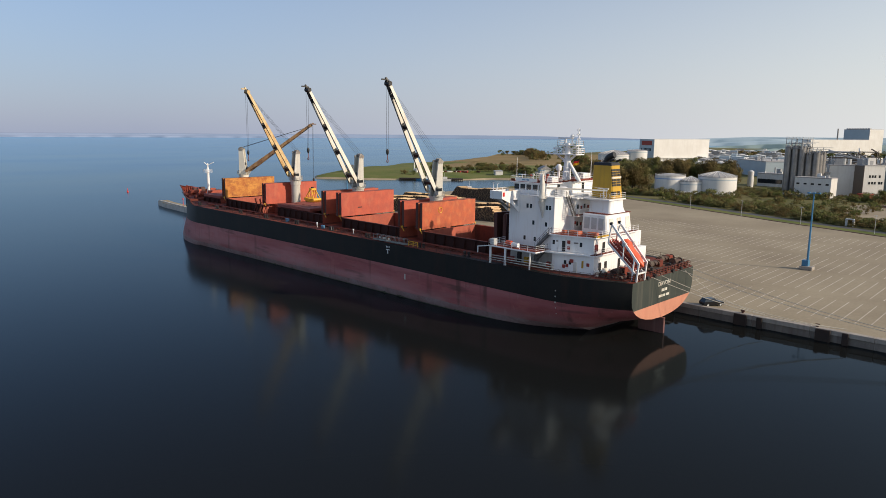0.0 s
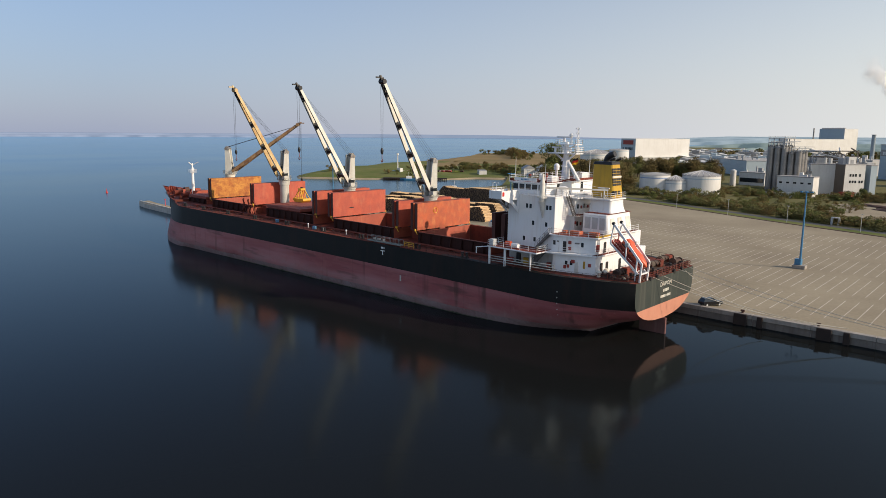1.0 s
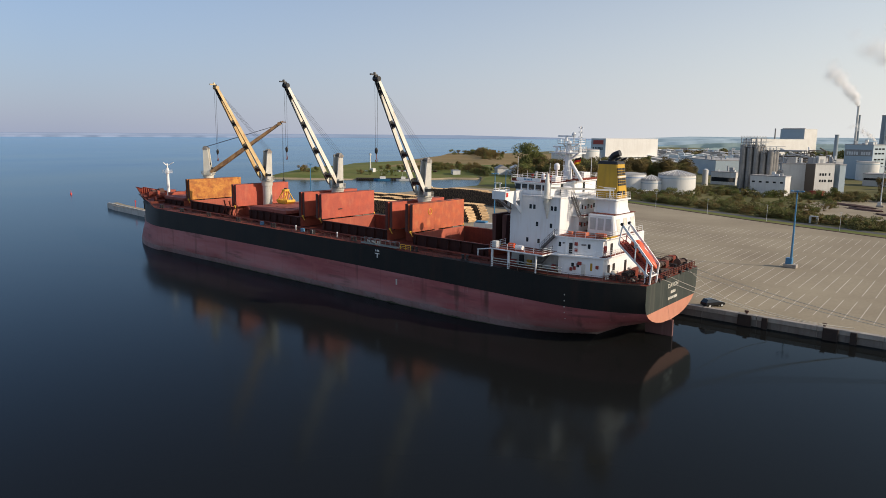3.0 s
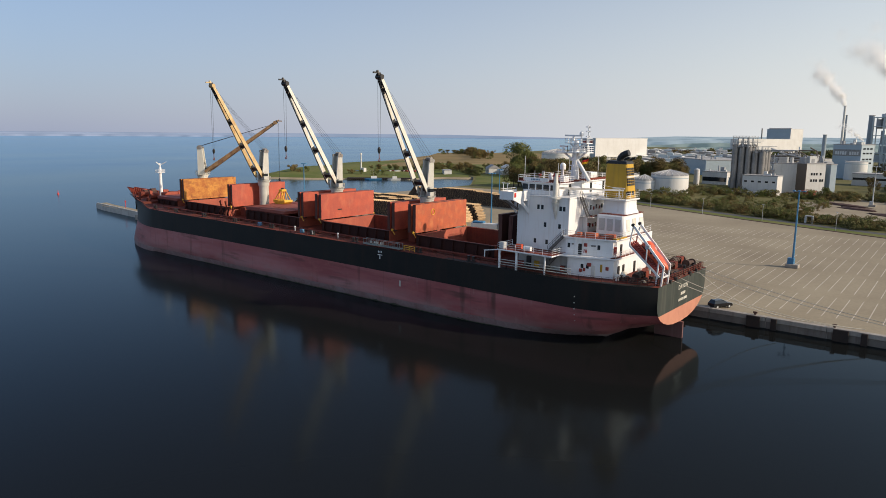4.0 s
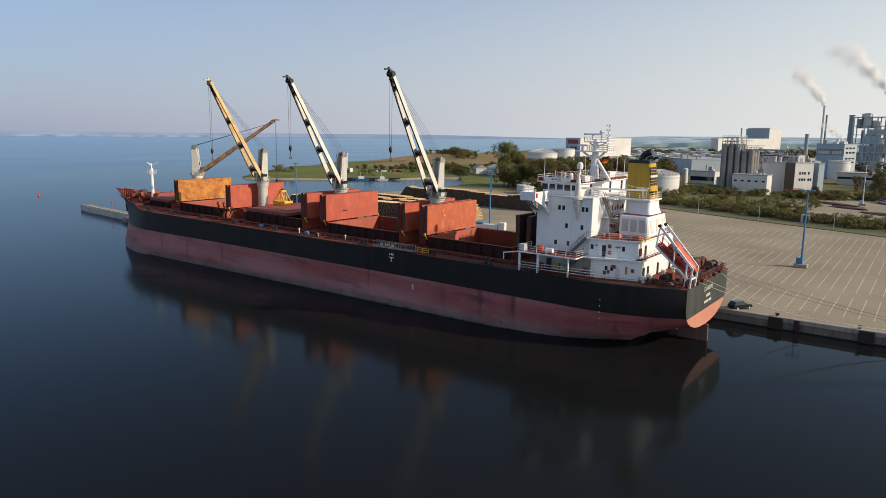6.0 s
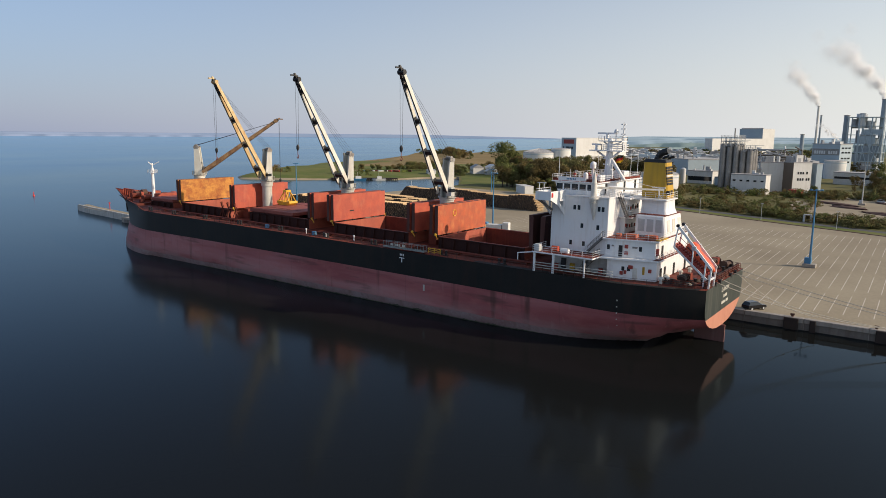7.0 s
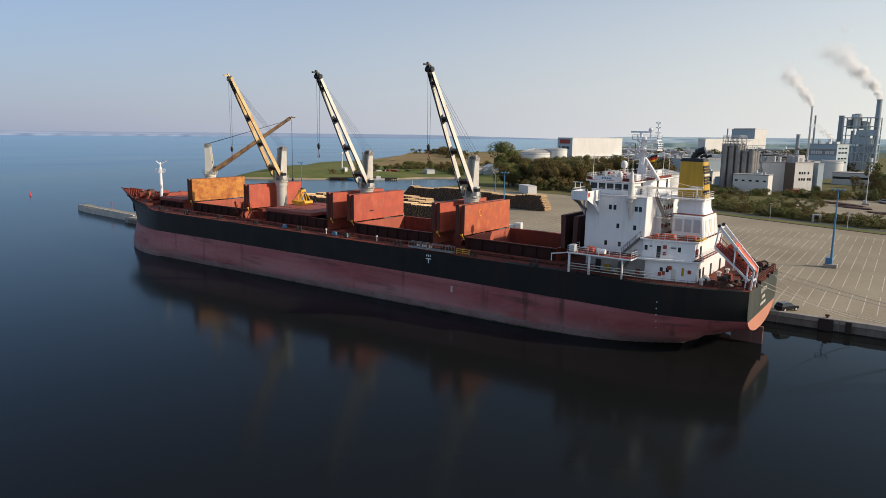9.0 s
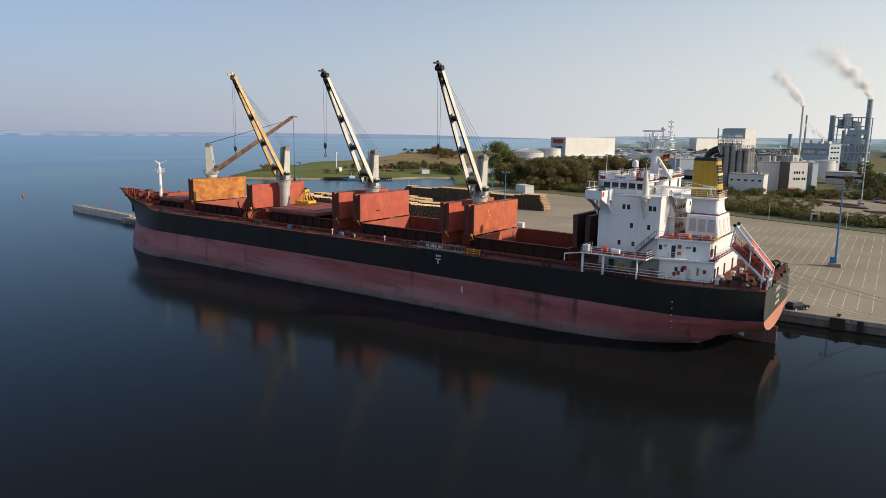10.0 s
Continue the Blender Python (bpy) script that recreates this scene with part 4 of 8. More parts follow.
# radar mast
MX = 21.6
mast = hpart("radar_mast", tube(tube(bmesh.new(), (MX, 0.4, 26.5), (MX, 0.4, 33.8), 0.85, 0.42, n=14), (MX - 3.0, 0.4, 26.5), (MX - 0.2, 0.4, 30.4), 0.36, n=8), WHITE)
bm = box(bmesh.new(), 18.7, -1.0, 31.55, 25.0, 1.8, 31.73)
rail(bm, [(18.7, -1.0, 31.73), (22.6, -1.0, 31.73), (22.6, 1.8, 31.73), (18.7, 1.8, 31.73), (18.7, -1.0, 31.73)], gap=1.0, r=0.045)
for x in (19.8, 24.0):
    beam(bm, (MX, 0.4, 30.0), (x, 0.4, 31.5), 0.3, 0.3)
hpart("mast_platform", bm, WHITE)
bm = box(bmesh.new(), 18.9, -0.8, 33.25, 23.3, 1.6, 33.42)
for x in (19.6, 22.8):
    beam(bm, (MX, 0.4, 32.4), (x, 0.4, 33.2), 0.22, 0.22)
rail(bm, [(18.9, -0.8, 33.42), (23.3, -0.8, 33.42), (23.3, 1.6, 33.42), (18.9, 1.6, 33.42), (18.9, -0.8, 33.42)], gap=1.2, h=0.8, bars=2)
hpart("mast_platform", bm, WHITE)
for x, z, a in ((24.2, 32.7, 1.0), (22.2, 34.7, 2.0)):
    bm = tube(bmesh.new(), (x, 0.4, z - 1.0), (x, 0.4, z), 0.24, n=8)
    beam(bm, (x - a, 0.9, z), (x + a, -0.1, z), 0.3, 0.3)
    hpart("radar_scanner", bm, WHITE)
bm = tube(bmesh.new(), (19.2, 0.4, 31.7), (19.2, 0.4, 36.6), 0.17, 0.10)
for z in (34.6, 35.5, 36.3):
    beam(bm, (19.2, -0.2, z), (19.2, 1.0, z), 0.12, 0.12)
    beam(bm, (18.8, 0.4, z), (19.7, 0.4, z), 0.14, 0.2)
hpart("signal_pole", bm, WHITE)
bm = tube(bmesh.new(), (20.4, 0.8, 33.4), (20.4, 0.8, 34.6), 0.12, n=8)
for k in range(6):
    a0, a1 = -math.pi / 2 + math.pi * k / 6, -math.pi / 2 + math.pi * (k + 1) / 6
    tube(bm, (20.4, 0.8, 35.0 + 0.5 * math.sin(a0)), (20.4, 0.8, 35.0 + 0.5 * math.sin(a1)), max(0.02, 0.42 * math.cos(a0)), max(0.02, 0.42 * math.cos(a1)), n=10)
smooth(hpart("mast_aerial", bm, WHITE), 50)
for z in (28.2, 29.2, 30.2):
    bm = beam(bmesh.new(), (MX, -0.5, z), (MX, 1.3, z), 0.12, 0.12)
    beam(bm, (MX + 0.2, 0.4, z), (MX + 1.1, 0.4, z), 0.14, 0.2)
    hpart("mast_arm", bm, WHITE)
for x, y, h in ((20.0, 9.5, 3.5), (27.0, 9.2, 4.5), (20.0, -9.5, 5.0), (27.4, -8.0, 4.0), (19.6, -5.0, 5.5), (24.6, 9.7, 2.0), (22.6, 9.7, 1.8)):
    hpart("whip_aerial", tube(bmesh.new(), (x, y, 26.5), (x, y, 26.5 + h), 0.06, 0.025, n=6), WHITE)
# flag with folds, three stripes
for k, m in enumerate((BLACK, RED, GOLD)):
    bm = bmesh.new()
    prev = None
    for i in range(9):
        f = i / 8
        p = [Vector((20.5 - 1.2 * f, 0.0 + 0.25 * math.sin(5 * f), 30.3 + 0.75 * f + 0.12 * math.sin(6 * f) - 0.38 * (k + j))) for j in (0, 1)]
        cur = [bm.verts.new(q) for q in p]
        if prev:
            bm.faces.new((prev[0], cur[0], cur[1], prev[1]))
        prev = cur
    bmesh.ops.solidify(bm, geom=bm.faces[:], thickness=0.02)
    part("flag_stripe", bm, m, house)
# provisions crane at the tower's side
bm = tube(bmesh.new(), (19.4, 11.2, 23.4), (19.4, 11.2, 26.6), 0.5, n=14)
tube(bm, (19.4, 10.8, 20.3), (19.4, 11.2, 23.4), 0.12, 0.66, n=14)
tube(bm, (19.4, 11.2, 23.9), (19.4, 11.2, 24.2), 0.95, n=16)
tube(bm, (19.4, 11.2, 26.6), (19.4, 11.2, 28.3), 0.44, 0.2, n=10)
smooth(hpart("provisions_crane_post", bm, WORN_WHITE, "weathered white crane post with rust stains"))
bm = beam(bmesh.new(), (19.4, 11.2, 25.8), (10.0, 4.3, 25.6), 0.3, 0.4, 0.2, 0.25)
tube(bm, (19.4, 11.2, 28.1), (10.4, 4.6, 25.8), 0.03, n=5)
tube(bm, (10.1, 4.4, 25.6), (10.1, 4.4, 24.4), 0.05, n=5)
hpart("provisions_crane_boom", bm, WORN_WHITE)
# boom rest, small aerials and fire boxes
bm = tube(bmesh.new(), (10.9, 4.1, 23.97), (10.9, 4.1, 25.9), 0.12, n=8)
beam(bm, (9.9, 4.1, 25.9), (12.1, 4.1, 25.9), 0.3, 0.22)
beam(bm, (10.9, 4.1, 24.9), (10.3, 4.1, 24.0), 0.1, 0.1)
hpart("boom_rest", bm, WORN_WHITE)
bm = tube(bmesh.new(), (19.9, 2.9, 26.5), (19.9, 2.9, 29.6), 0.09, 0.04, n=6)
for z, w in ((28.4, 0.8), (29.2, 0.5)):
    beam(bm, (19.9, 2.9 - w, z), (19.9, 2.9 + w, z + 0.1), 0.06, 0.06)
hpart("aerial", bm, WHITE)
smooth(hpart("antenna_drum", tube(tube(bmesh.new(), (23.4, 6.0, 26.5), (23.4, 6.0, 27.6), 0.4, n=14), (23.4, 6.0, 27.6), (23.4, 6.0, 27.9), 0.4, 0.2, n=14), WHITE))
for y, z in ((3.5, 22.0), (1.2, 22.0), (3.5, 18.9), (5.3, 19.2), (1.2, 18.9)):
    hpart("fire_box", bevel(box(bmesh.new(), 15.76, y - 0.22, z - 0.25, 15.92, y + 0.22, z + 0.3), 0.03), LOCKER_RED)
for x, y, h in ((20.4, 8.6, 1.0), (22.0, 7.4, 0.9), (23.6, 8.4, 1.2), (24.8, 7.6, 1.0), (26.2, 4.0, 1.3), (24.4, 2.8, 0.9), (20.6, -3.0, 1.2), (25.0, -4.0, 1.2)):
    bm = tube(bmesh.new(), (x, y, 26.5), (x, y, 26.5 + h), 0.07, n=6)
    box(bm, x - 0.22, y - 0.16, 26.5 + h, x + 0.22, y + 0.16, 26.8 + h)
    hpart("signal_lamp", bm, GREY_STEEL if h > 1.15 else LOCKER_RED)
# funnel and its casing
bm = bmesh.new()
frustum(bm, [(8.6, -2.8, 17.7), (14.0, -2.8, 17.7), (14.0, 6.0, 17.7), (8.6, 6.0, 17.7)], [(9.1, -2.6, 21.35), (14.0, -2.6, 21.35), (14.0, 5.9, 21.35), (9.1, 5.9, 21.35)])
hpart("engine_casing", bevel(bm, 0.22), WHITE)
slab("casing_deck", 9.0, -2.8, 21.35, 13.8, 5.6, 21.42, DECK_RED, 0.02)
# the upper casing narrows in a soft curve to the funnel's foot
bm = bmesh.new()
rings = []
for z, grow in ((21.4, 0.42), (21.8, 0.22), (22.3, 0.10), (23.0, 0.03), (23.72, 0.0)):
    x0, x1, y0, y1, c = 9.7 - grow, 13.9, -1.2 - grow, 3.6 + grow, 0.5
    rings.append([bm.verts.new((x, y, z)) for x, y in ((x0 + c, y0), (x1, y0), (x1, y1), (x0 + c, y1), (x0 + 0.15, y1 - 0.15), (x0, y1 - c), (x0, y0 + c), (x0 + 0.15, y0 + 0.15))])
for a, b in zip(rings, rings[1:]):
    for k in range(8):
        bm.faces.new((a[k], a[(k + 1) % 8], b[(k + 1) % 8], b[k]))
smooth(hpart("upper_casing", bm, WHITE), 50)
for x in (12.9, 11.4, 9.9):
    bm = bmesh.new()
    box(bm, x - 0.55, 5.9, 18.6, x + 0.55, 6.03, 20.7)
    for k in range(9):
        box(bm, x - 0.5, 6.03, 18.7 + 0.22 * k, x + 0.5, 6.08, 18.8 + 0.22 * k)
    hpart("louvre", bm, PALE_GREY)
for y in (-1.4, 1.6, 4.2):
    bm = bmesh.new()
    frustum(bm, [(8.66, y - 0.7, 18.5), (8.9, y - 0.7, 18.5), (8.9, y + 0.7, 18.5), (8.66, y + 0.7, 18.5)], [(8.95, y - 0.7, 20.6), (9.2, y - 0.7, 20.6), (9.2, y + 0.7, 20.6), (8.95, y + 0.7, 20.6)])
    hpart("louvre", bm, WORN_WHITE)
FX0, FX1, FY0, FY1, FZ0, FZ1 = 9.9, 14.5, -1.0, 2.6, 23.95, 30.2


def funnel_aft(z):
    """The aft face of the funnel leans forward."""
    return FX0 + 0.75 * (z - FZ0) / (FZ1 - FZ0)


bm = bmesh.new()
frustum(bm, [(FX0, FY0, FZ0), (FX1, FY0, FZ0), (FX1, FY1, FZ0), (FX0, FY1, FZ0)], [(FX0 + 0.75, FY0 + 0.3, FZ1), (FX1, FY0 + 0.3, FZ1), (FX1, FY1 - 0.3, FZ1), (FX0 + 0.75, FY1 - 0.3, FZ1)])
funnel = hpart("funnel", bevel(bm, 0.22), FUNNEL_YELLOW, "yellow funnel with a black top")
bm = bmesh.new()
frustum(bm, [(FX0 + 0.68, FY0 + 0.22, 29.95), (FX1 + 0.07, FY0 + 0.22, 29.95), (FX1 + 0.07, FY1 - 0.22, 29.95), (FX0 + 0.68, FY1 - 0.22, 29.95)], [(FX0 + 0.9, FY0 + 0.4, 30.5), (FX1 - 0.2, FY0 + 0.4, 30.5), (FX1 - 0.2, FY1 - 0.4, 30.5), (FX0 + 0.9, FY1 - 0.4, 30.5)])
hpart("funnel_cap", bevel(bm, 0.08), BLACK)
bm = bmesh.new()
pts = [(12.6, 1.0, 30.3), (12.5, 1.0, 30.9), (12.25, 1.0, 31.3), (11.85, 1.0, 31.6), (11.35, 1.0, 31.8), (10.9, 1.0, 31.95)]
for a, b in zip(pts, pts[1:]):
    tube(bm, a, b, 0.58, n=16)
smooth(hpart("exhaust_pipe", bm, BLACK))
for x, y, up in ((11.3, 1.7, 0.1), (10.9, 0.2, 0.0), (13.2, 0.0, 0.2)):
    bm = tube(bmesh.new(), (x, y, 30.6), (x - 0.05, y, 30.8 + up), 0.22, n=10)
    tube(bm, (x - 0.05, y, 30.75 + up), (x - 0.9, y, 31.05 + up), 0.21, n=10)
    hpart("exhaust_pipe", bm, BLACK)
for z0, z1 in ((28.0, 29.4), (26.2, 27.6)):
    for y in (0.2, 1.7):
        for r in range(3):
            for c in range(2):
                a, b = z0 + (z1 - z0) * (r + 0.1) / 3, z0 + (z1 - z0) * (r + 0.9) / 3
                y0, y1 = y - 0.68 + 0.72 * c, y - 0.06 + 0.72 * c
                bm = bmesh.new()
                frustum(bm, [(funnel_aft(a) - 0.05, y0, a), (funnel_aft(a) + 0.1, y0, a), (funnel_aft(a) + 0.1, y1, a), (funnel_aft(a) - 0.05, y1, a)], [(funnel_aft(b) - 0.05, y0, b), (funnel_aft(b) + 0.1, y0, b), (funnel_aft(b) + 0.1, y1, b), (funnel_aft(b) - 0.05, y1, b)])
                hpart("funnel_louvre", bm, BLACK)
for y in (1.6, 0.4):
    hpart("funnel_opening", box(bmesh.new(), funnel_aft(24.7) - 0.04, y - 0.4, 24.6, funnel_aft(25.3) + 0.2, y + 0.4, 25.3), BLACK)
hpart("funnel_opening", tube(bmesh.new(), (9.95, FY1 - 0.3, 25.0), (9.95, FY1 + 0.05, 25.0), 0.35, n=12), BLACK)
hpart("funnel_band", box(bmesh.new(), funnel_aft(27.6) - 0.04, FY0 + 0.25, 27.65, funnel_aft(28.0) + 0.1, FY1 - 0.25, 27.95), WORN_WHITE)

# ---- boat deck and stern ----
DY0, DY1 = 7.2, 9.9
for y in (DY0, DY1):
    bm = bmesh.new()
    beam(bm, (5.4, y, 20.5), (-0.1, y, 14.3), 0.24, 0.36)
    beam(bm, (5.9, y, 17.2), (0.5, y, 12.6), 0.22, 0.28)
    beam(bm, (-0.1, y, 14.4), (0.15, y, DECK), 0.24, 0.24)
    beam(bm, (0.8, y, 15.2), (1.0, y, DECK), 0.2, 0.2)
    beam(bm, (5.4, y, 20.5), (5.9, y, 17.2), 0.2, 0.2)
    beam(bm, (2.9, y, 17.6), (2.9, y, 14.7), 0.16, 0.16)
    part("davit_rail", bm, WHITE, ship)
for x, z in ((5.4, 20.2), (1.2, 12.9), (0.1, 12.6)):
    part("davit_crossbeam", beam(bmesh.new(), (x, DY0, z), (x, DY1, z), 0.22, 0.22), WHITE, ship)
for y in (DY0, DY1):
    part("davit_sheave", tube(bmesh.new(), (5.5, y - 0.2, 20.6), (5.5, y + 0.2, 20.6), 0.26, n=10), BLACK, ship)
    part("davit_winch", bevel(box(bmesh.new(), 2.4, y - 0.28, 17.0, 3.1, y + 0.28, 17.6), 0.06), PALE_GREY, ship)
# slatted red slipway under the boat
bm = bmesh.new()
for y in (DY0 + 0.3, (DY0 + DY1) / 2, DY1 - 0.3):
    beam(bm, (5.9, y, 17.5), (0.7, y, 13.1), 0.16, 0.4)
for k in range(16):
    f = k / 15
    beam(bm, (5.8 - 5.0 * f, DY0 + 0.15, 17.65 - 4.25 * f), (5.8 - 5.0 * f, DY1 - 0.15, 17.65 - 4.25 * f), 0.2, 0.1)
for y in (DY0 + 0.25, DY1 - 0.25):
    for k in range(6):
        f = k / 5
        beam(bm, (5.8 - 5.0 * f, y, 17.5 - 4.25 * f), (5.8 - 5.0 * f, y, 18.5 - 4.25 * f), 0.07, 0.07)
    beam(bm, (5.8, y, 18.5), (0.8, y, 14.25), 0.07, 0.07)
part("lifeboat_slipway", bm, LOCKER_RED, ship, "dark red slatted lifeboat slipway")


def lifeboat():
    st = new("lifeboat")
    st.parent = ship
    st["label"] = "orange enclosed free-fall lifeboat on a sloping white davit"
    o, d = Vector((4.6, 8.55, 17.0)), Vector((-5.2, 0, -4.4)).normalized()
    up = Vector((-d.z, 0, d.x)) * -1
    up = up if up.z > 0 else -up
    bm = bmesh.new()
    rings = []
    for s, w, h0, h1 in ((0.0, 0.6, 0.2, 1.2), (0.35, 0.85, 0.1, 1.8), (1.2, 0.95, 0.05, 1.9), (2.0, 1.0, 0.05, 1.5), (3.8, 1.0, 0.05, 1.4), (4.7, 0.8, 0.1, 1.25), (5.4, 0.45, 0.3, 1.1), (5.8, 0.15, 0.5, 0.8)):
        c = o + d * s
        row = []
        for k in range(14):
            a = 2 * math.pi * k / 14
            yy, zz = math.cos(a), math.sin(a)
            yy = math.copysign(abs(yy) ** 0.7, yy) * w
            zz = (h0 + h1) / 2 + math.copysign(abs(zz) ** 0.8, zz) * (h1 - h0) / 2
            row.append(bm.verts.new(c + Vector((0, yy, 0)) + up * zz))
        rings.append(row)
    for a, b in zip(rings, rings[1:]):
        for k in range(14):
            bm.faces.new((a[k], a[(k + 1) % 14], b[(k + 1) % 14], b[k]))
    bm.faces.new(rings[0])
    bm.faces.new(rings[-1][::-1])
    smooth(part("boat_hull", bm, ORANGE, st), 50)
    bm = bmesh.new()
    for k in range(3):
        q = o + d * (2.2 + 0.9 * k) + up * 0.9
        box(bm, q.x - 0.2, 8.55 - 1.0, q.z - 0.16, q.x + 0.2, 8.55 + 1.0, q.z + 0.18)
    part("boat_window", bm, GLASS, st)
    bm = bmesh.new()
    for s in (-1.0, 1.0):
        beam(bm, o + d * 0.3 + Vector((0, s, 0)) + up * 0.7, o + d * 5.5 + Vector((0, s * 0.75, 0)) + up * 0.6, 0.08, 0.14)
    part("rubbing_strake", bm, BLACK, st)


lifeboat()


DARK_GEAR = material("dark_deck_gear", (0.05, 0.034, 0.03), 0.8, second=(0.10, 0.05, 0.035), scale=0.9, fine=5, amount=0.9)
DARK_ROPE = material("weathered_rope", (0.09, 0.07, 0.055), 0.9, second=(0.05, 0.04, 0.035), scale=1, fine=8)


def winch(x, y, w=1.6, turn=0):
    st = new("mooring_winch")
    st.parent = ship
    bm = box(bmesh.new(), x - 1.0, y - w - 0.5, DECK, x + 1.0, y + w + 0.5, DECK + 0.35)
    part("bed", bm, DARK_GEAR, st)
    bm = bmesh.new()
    tube(bm, (x, y - w, DECK + 1.15), (x, y + w, DECK + 1.15), 0.45, n=14)
    for s in (-w, -0.3, 0.3, w):
        tube(bm, (x, y + s - 0.07, DECK + 1.15), (x, y + s + 0.07, DECK + 1.05), 0.66, n=18)
    part("drum", bm, DARK_GEAR, st)
    bm = tube(bmesh.new(), (x, y + 0.35, DECK + 1.15), (x, y + w - 0.1, DECK + 1.15), 0.62, n=14)
    part("rope_coil", bm, DARK_ROPE, st)
    bm = bevel(box(bmesh.new(), x - 0.6, y - w - 1.5, DECK + 0.3, x + 0.6, y - w - 0.2, DECK + 1.6), 0.08)
    part("gearbox", bm, DECK_RED, st)


winch(4.2, 9.2, 1.2)
winch(3.6, -2.0)
winch(4.6, -8.0, 1.4)


def bollard(x, y, z=DECK):
    bm = bmesh.new()
    box(bm, x - 0.9, y - 0.3, z, x + 0.9, y + 0.3, z + 0.12)
    for s in (-0.55, 0.55):
        tube(bm, (x + s, y, z + 0.12), (x + s, y, z + 0.9), 0.24, n=10)
        tube(bm, (x + s, y, z + 0.9), (x + s, y, z + 1.0), 0.32, n=10)
    part("bollard", bm, BLACK, ship)


for x, y in ((2.2, 8.0), (6.2, 10.6), (1.4, -5.5), (2.0, -9.0), (1.6, 1.0), (35, 14.2), (48, 14.2), (66, 14.2), (80, 14.2), (95, 14.2), (110, 14.2), (124, 14.2), (138, 14.2), (150, 13.8)):
    bollard(x, y)
for x, y, r in ((5.8, 9.0, 0.7), (3.0, 6.0, 0.6), (6.3, 10.2, 0.6)):
    bm = bmesh.new()
    for k in range(4):
        for i in range(14):
            a, b = 2 * math.pi * i / 14, 2 * math.pi * (i + 1) / 14
            rr = r - 0.1 * k
            tube(bm, (x + rr * math.cos(a), y + rr * math.sin(a), DECK + 0.1 + 0.12 * k), (x + rr * math.cos(b), y + rr * math.sin(b), DECK + 0.1 + 0.12 * k), 0.09, n=5)
    part("rope_coil", bm, DARK_ROPE, ship)
bm = rail(bmesh.new(), [(6.5, 12.4, DECK), (0.4, 10.5, DECK), (0.3, -10.5, DECK), (6.5, -12.4, DECK)], gap=1.5)
part("stern_rail", bm, DECK_RED, ship)
# fairleads, rollers and reels along the transom
for y in (-9.6, -7.2, -4.6, -2.2, 0.2, 2.0, 7.6, 9.4):
    bm = box(bmesh.new(), 0.35, y - 0.7, DECK, 0.95, y + 0.7, DECK + 0.25)
    for s in (-0.5, 0.5):
        tube(bm, (0.65, y + s, DECK + 0.25), (0.65, y + s, DECK + 0.95), 0.22, 0.18, n=10)
        tube(bm, (0.65, y + s, DECK + 0.95), (0.65, y + s, DECK + 1.05), 0.27, n=10)
    part("fairlead", bm, DARK_GEAR, ship)
for x, y, w in ((2.2, -8.6, 0.9), (4.8, -10.4, 1.1)):
    bm = tube(bmesh.new(), (x - 0.2, y - w, DECK + 0.9), (x + 0.3, y + w, DECK + 0.9), 0.5, n=14)
    for s in (-w, w):
        tube(bm, (x + 0.05 + 0.25 * s / w, y + s - 0.05, DECK + 0.9), (x + 0.05 + 0.25 * s / w, y + s + 0.05, DECK + 0.9), 0.72, n=16)
        beam(bm, (x, y + s, DECK), (x, y + s, DECK + 1.1), 0.3, 0.2)
    part("rope_reel", bm, DARK_GEAR, ship)
for x, y, h in ((5.4, 7.6, 0.8), (6.2, 4.4, 1.0), (5.6, 1.4, 1.1), (6.4, -1.0, 0.9), (2.6, 4.4, 0.7), (3.2, 8.9, 0.6), (4.6, 11.0, 0.7), (2.4, 9.8, 0.5), (5.8, -4.4, 1.1)):
    bm = tube(bmesh.new(), (x, y, DECK), (x, y, DECK + h), 0.28, 0.22, n=10)
    tube(bm, (x, y, DECK + h), (x, y, DECK + h + 0.25), 0.42, 0.34, n=10)
    part("mushroom_vent", bm, DARK_GEAR if h < 1 else GREY_STEEL, ship)
for x, y in ((7.2, 10.9), (6.7, 9.9), (7.3, 8.2)):
    bm = tube(bmesh.new(), (x, y, DECK), (x, y, DECK + 0.7), 0.34, 0.28, n=12)
    for k in range(5):
        a0, a1 = math.pi / 2 * k / 5, math.pi / 2 * (k + 1) / 5
        tube(bm, (x, y, DECK + 0.7 + 0.45 * math.sin(a0)), (x, y, DECK + 0.7 + 0.45 * math.sin(a1)), 0.55 * math.cos(a0), max(0.02, 0.55 * math.cos(a1)), n=12)
    smooth(part("domed_vent", bm, CREAM, ship))
bm = bmesh.new()
for k in range(5):
    for i in range(12):
        a, b = 2 * math.pi * i / 12, 2 * math.pi * (i + 1) / 12
        rr = 0.75 - 0.12 * k
        tube(bm, (3.4 + rr * math.cos(a), 9.3 + 0.6 * rr * math.sin(a), DECK + 0.1 + 0.06 * k), (3.4 + rr * math.cos(b), 9.3 + 0.6 * rr * math.sin(b), DECK + 0.1 + 0.06 * k), 0.09, n=5)
part("pale_rope_coil", bm, ROPE, ship)
for y in (6.0, 3.4, -3.2, -6.4):
    part("transom_chock", tube(bmesh.new(), (-0.12, y, DECK + 0.1), (0.3, y, DECK + 0.1), 0.38, n=12), BLACK, ship)
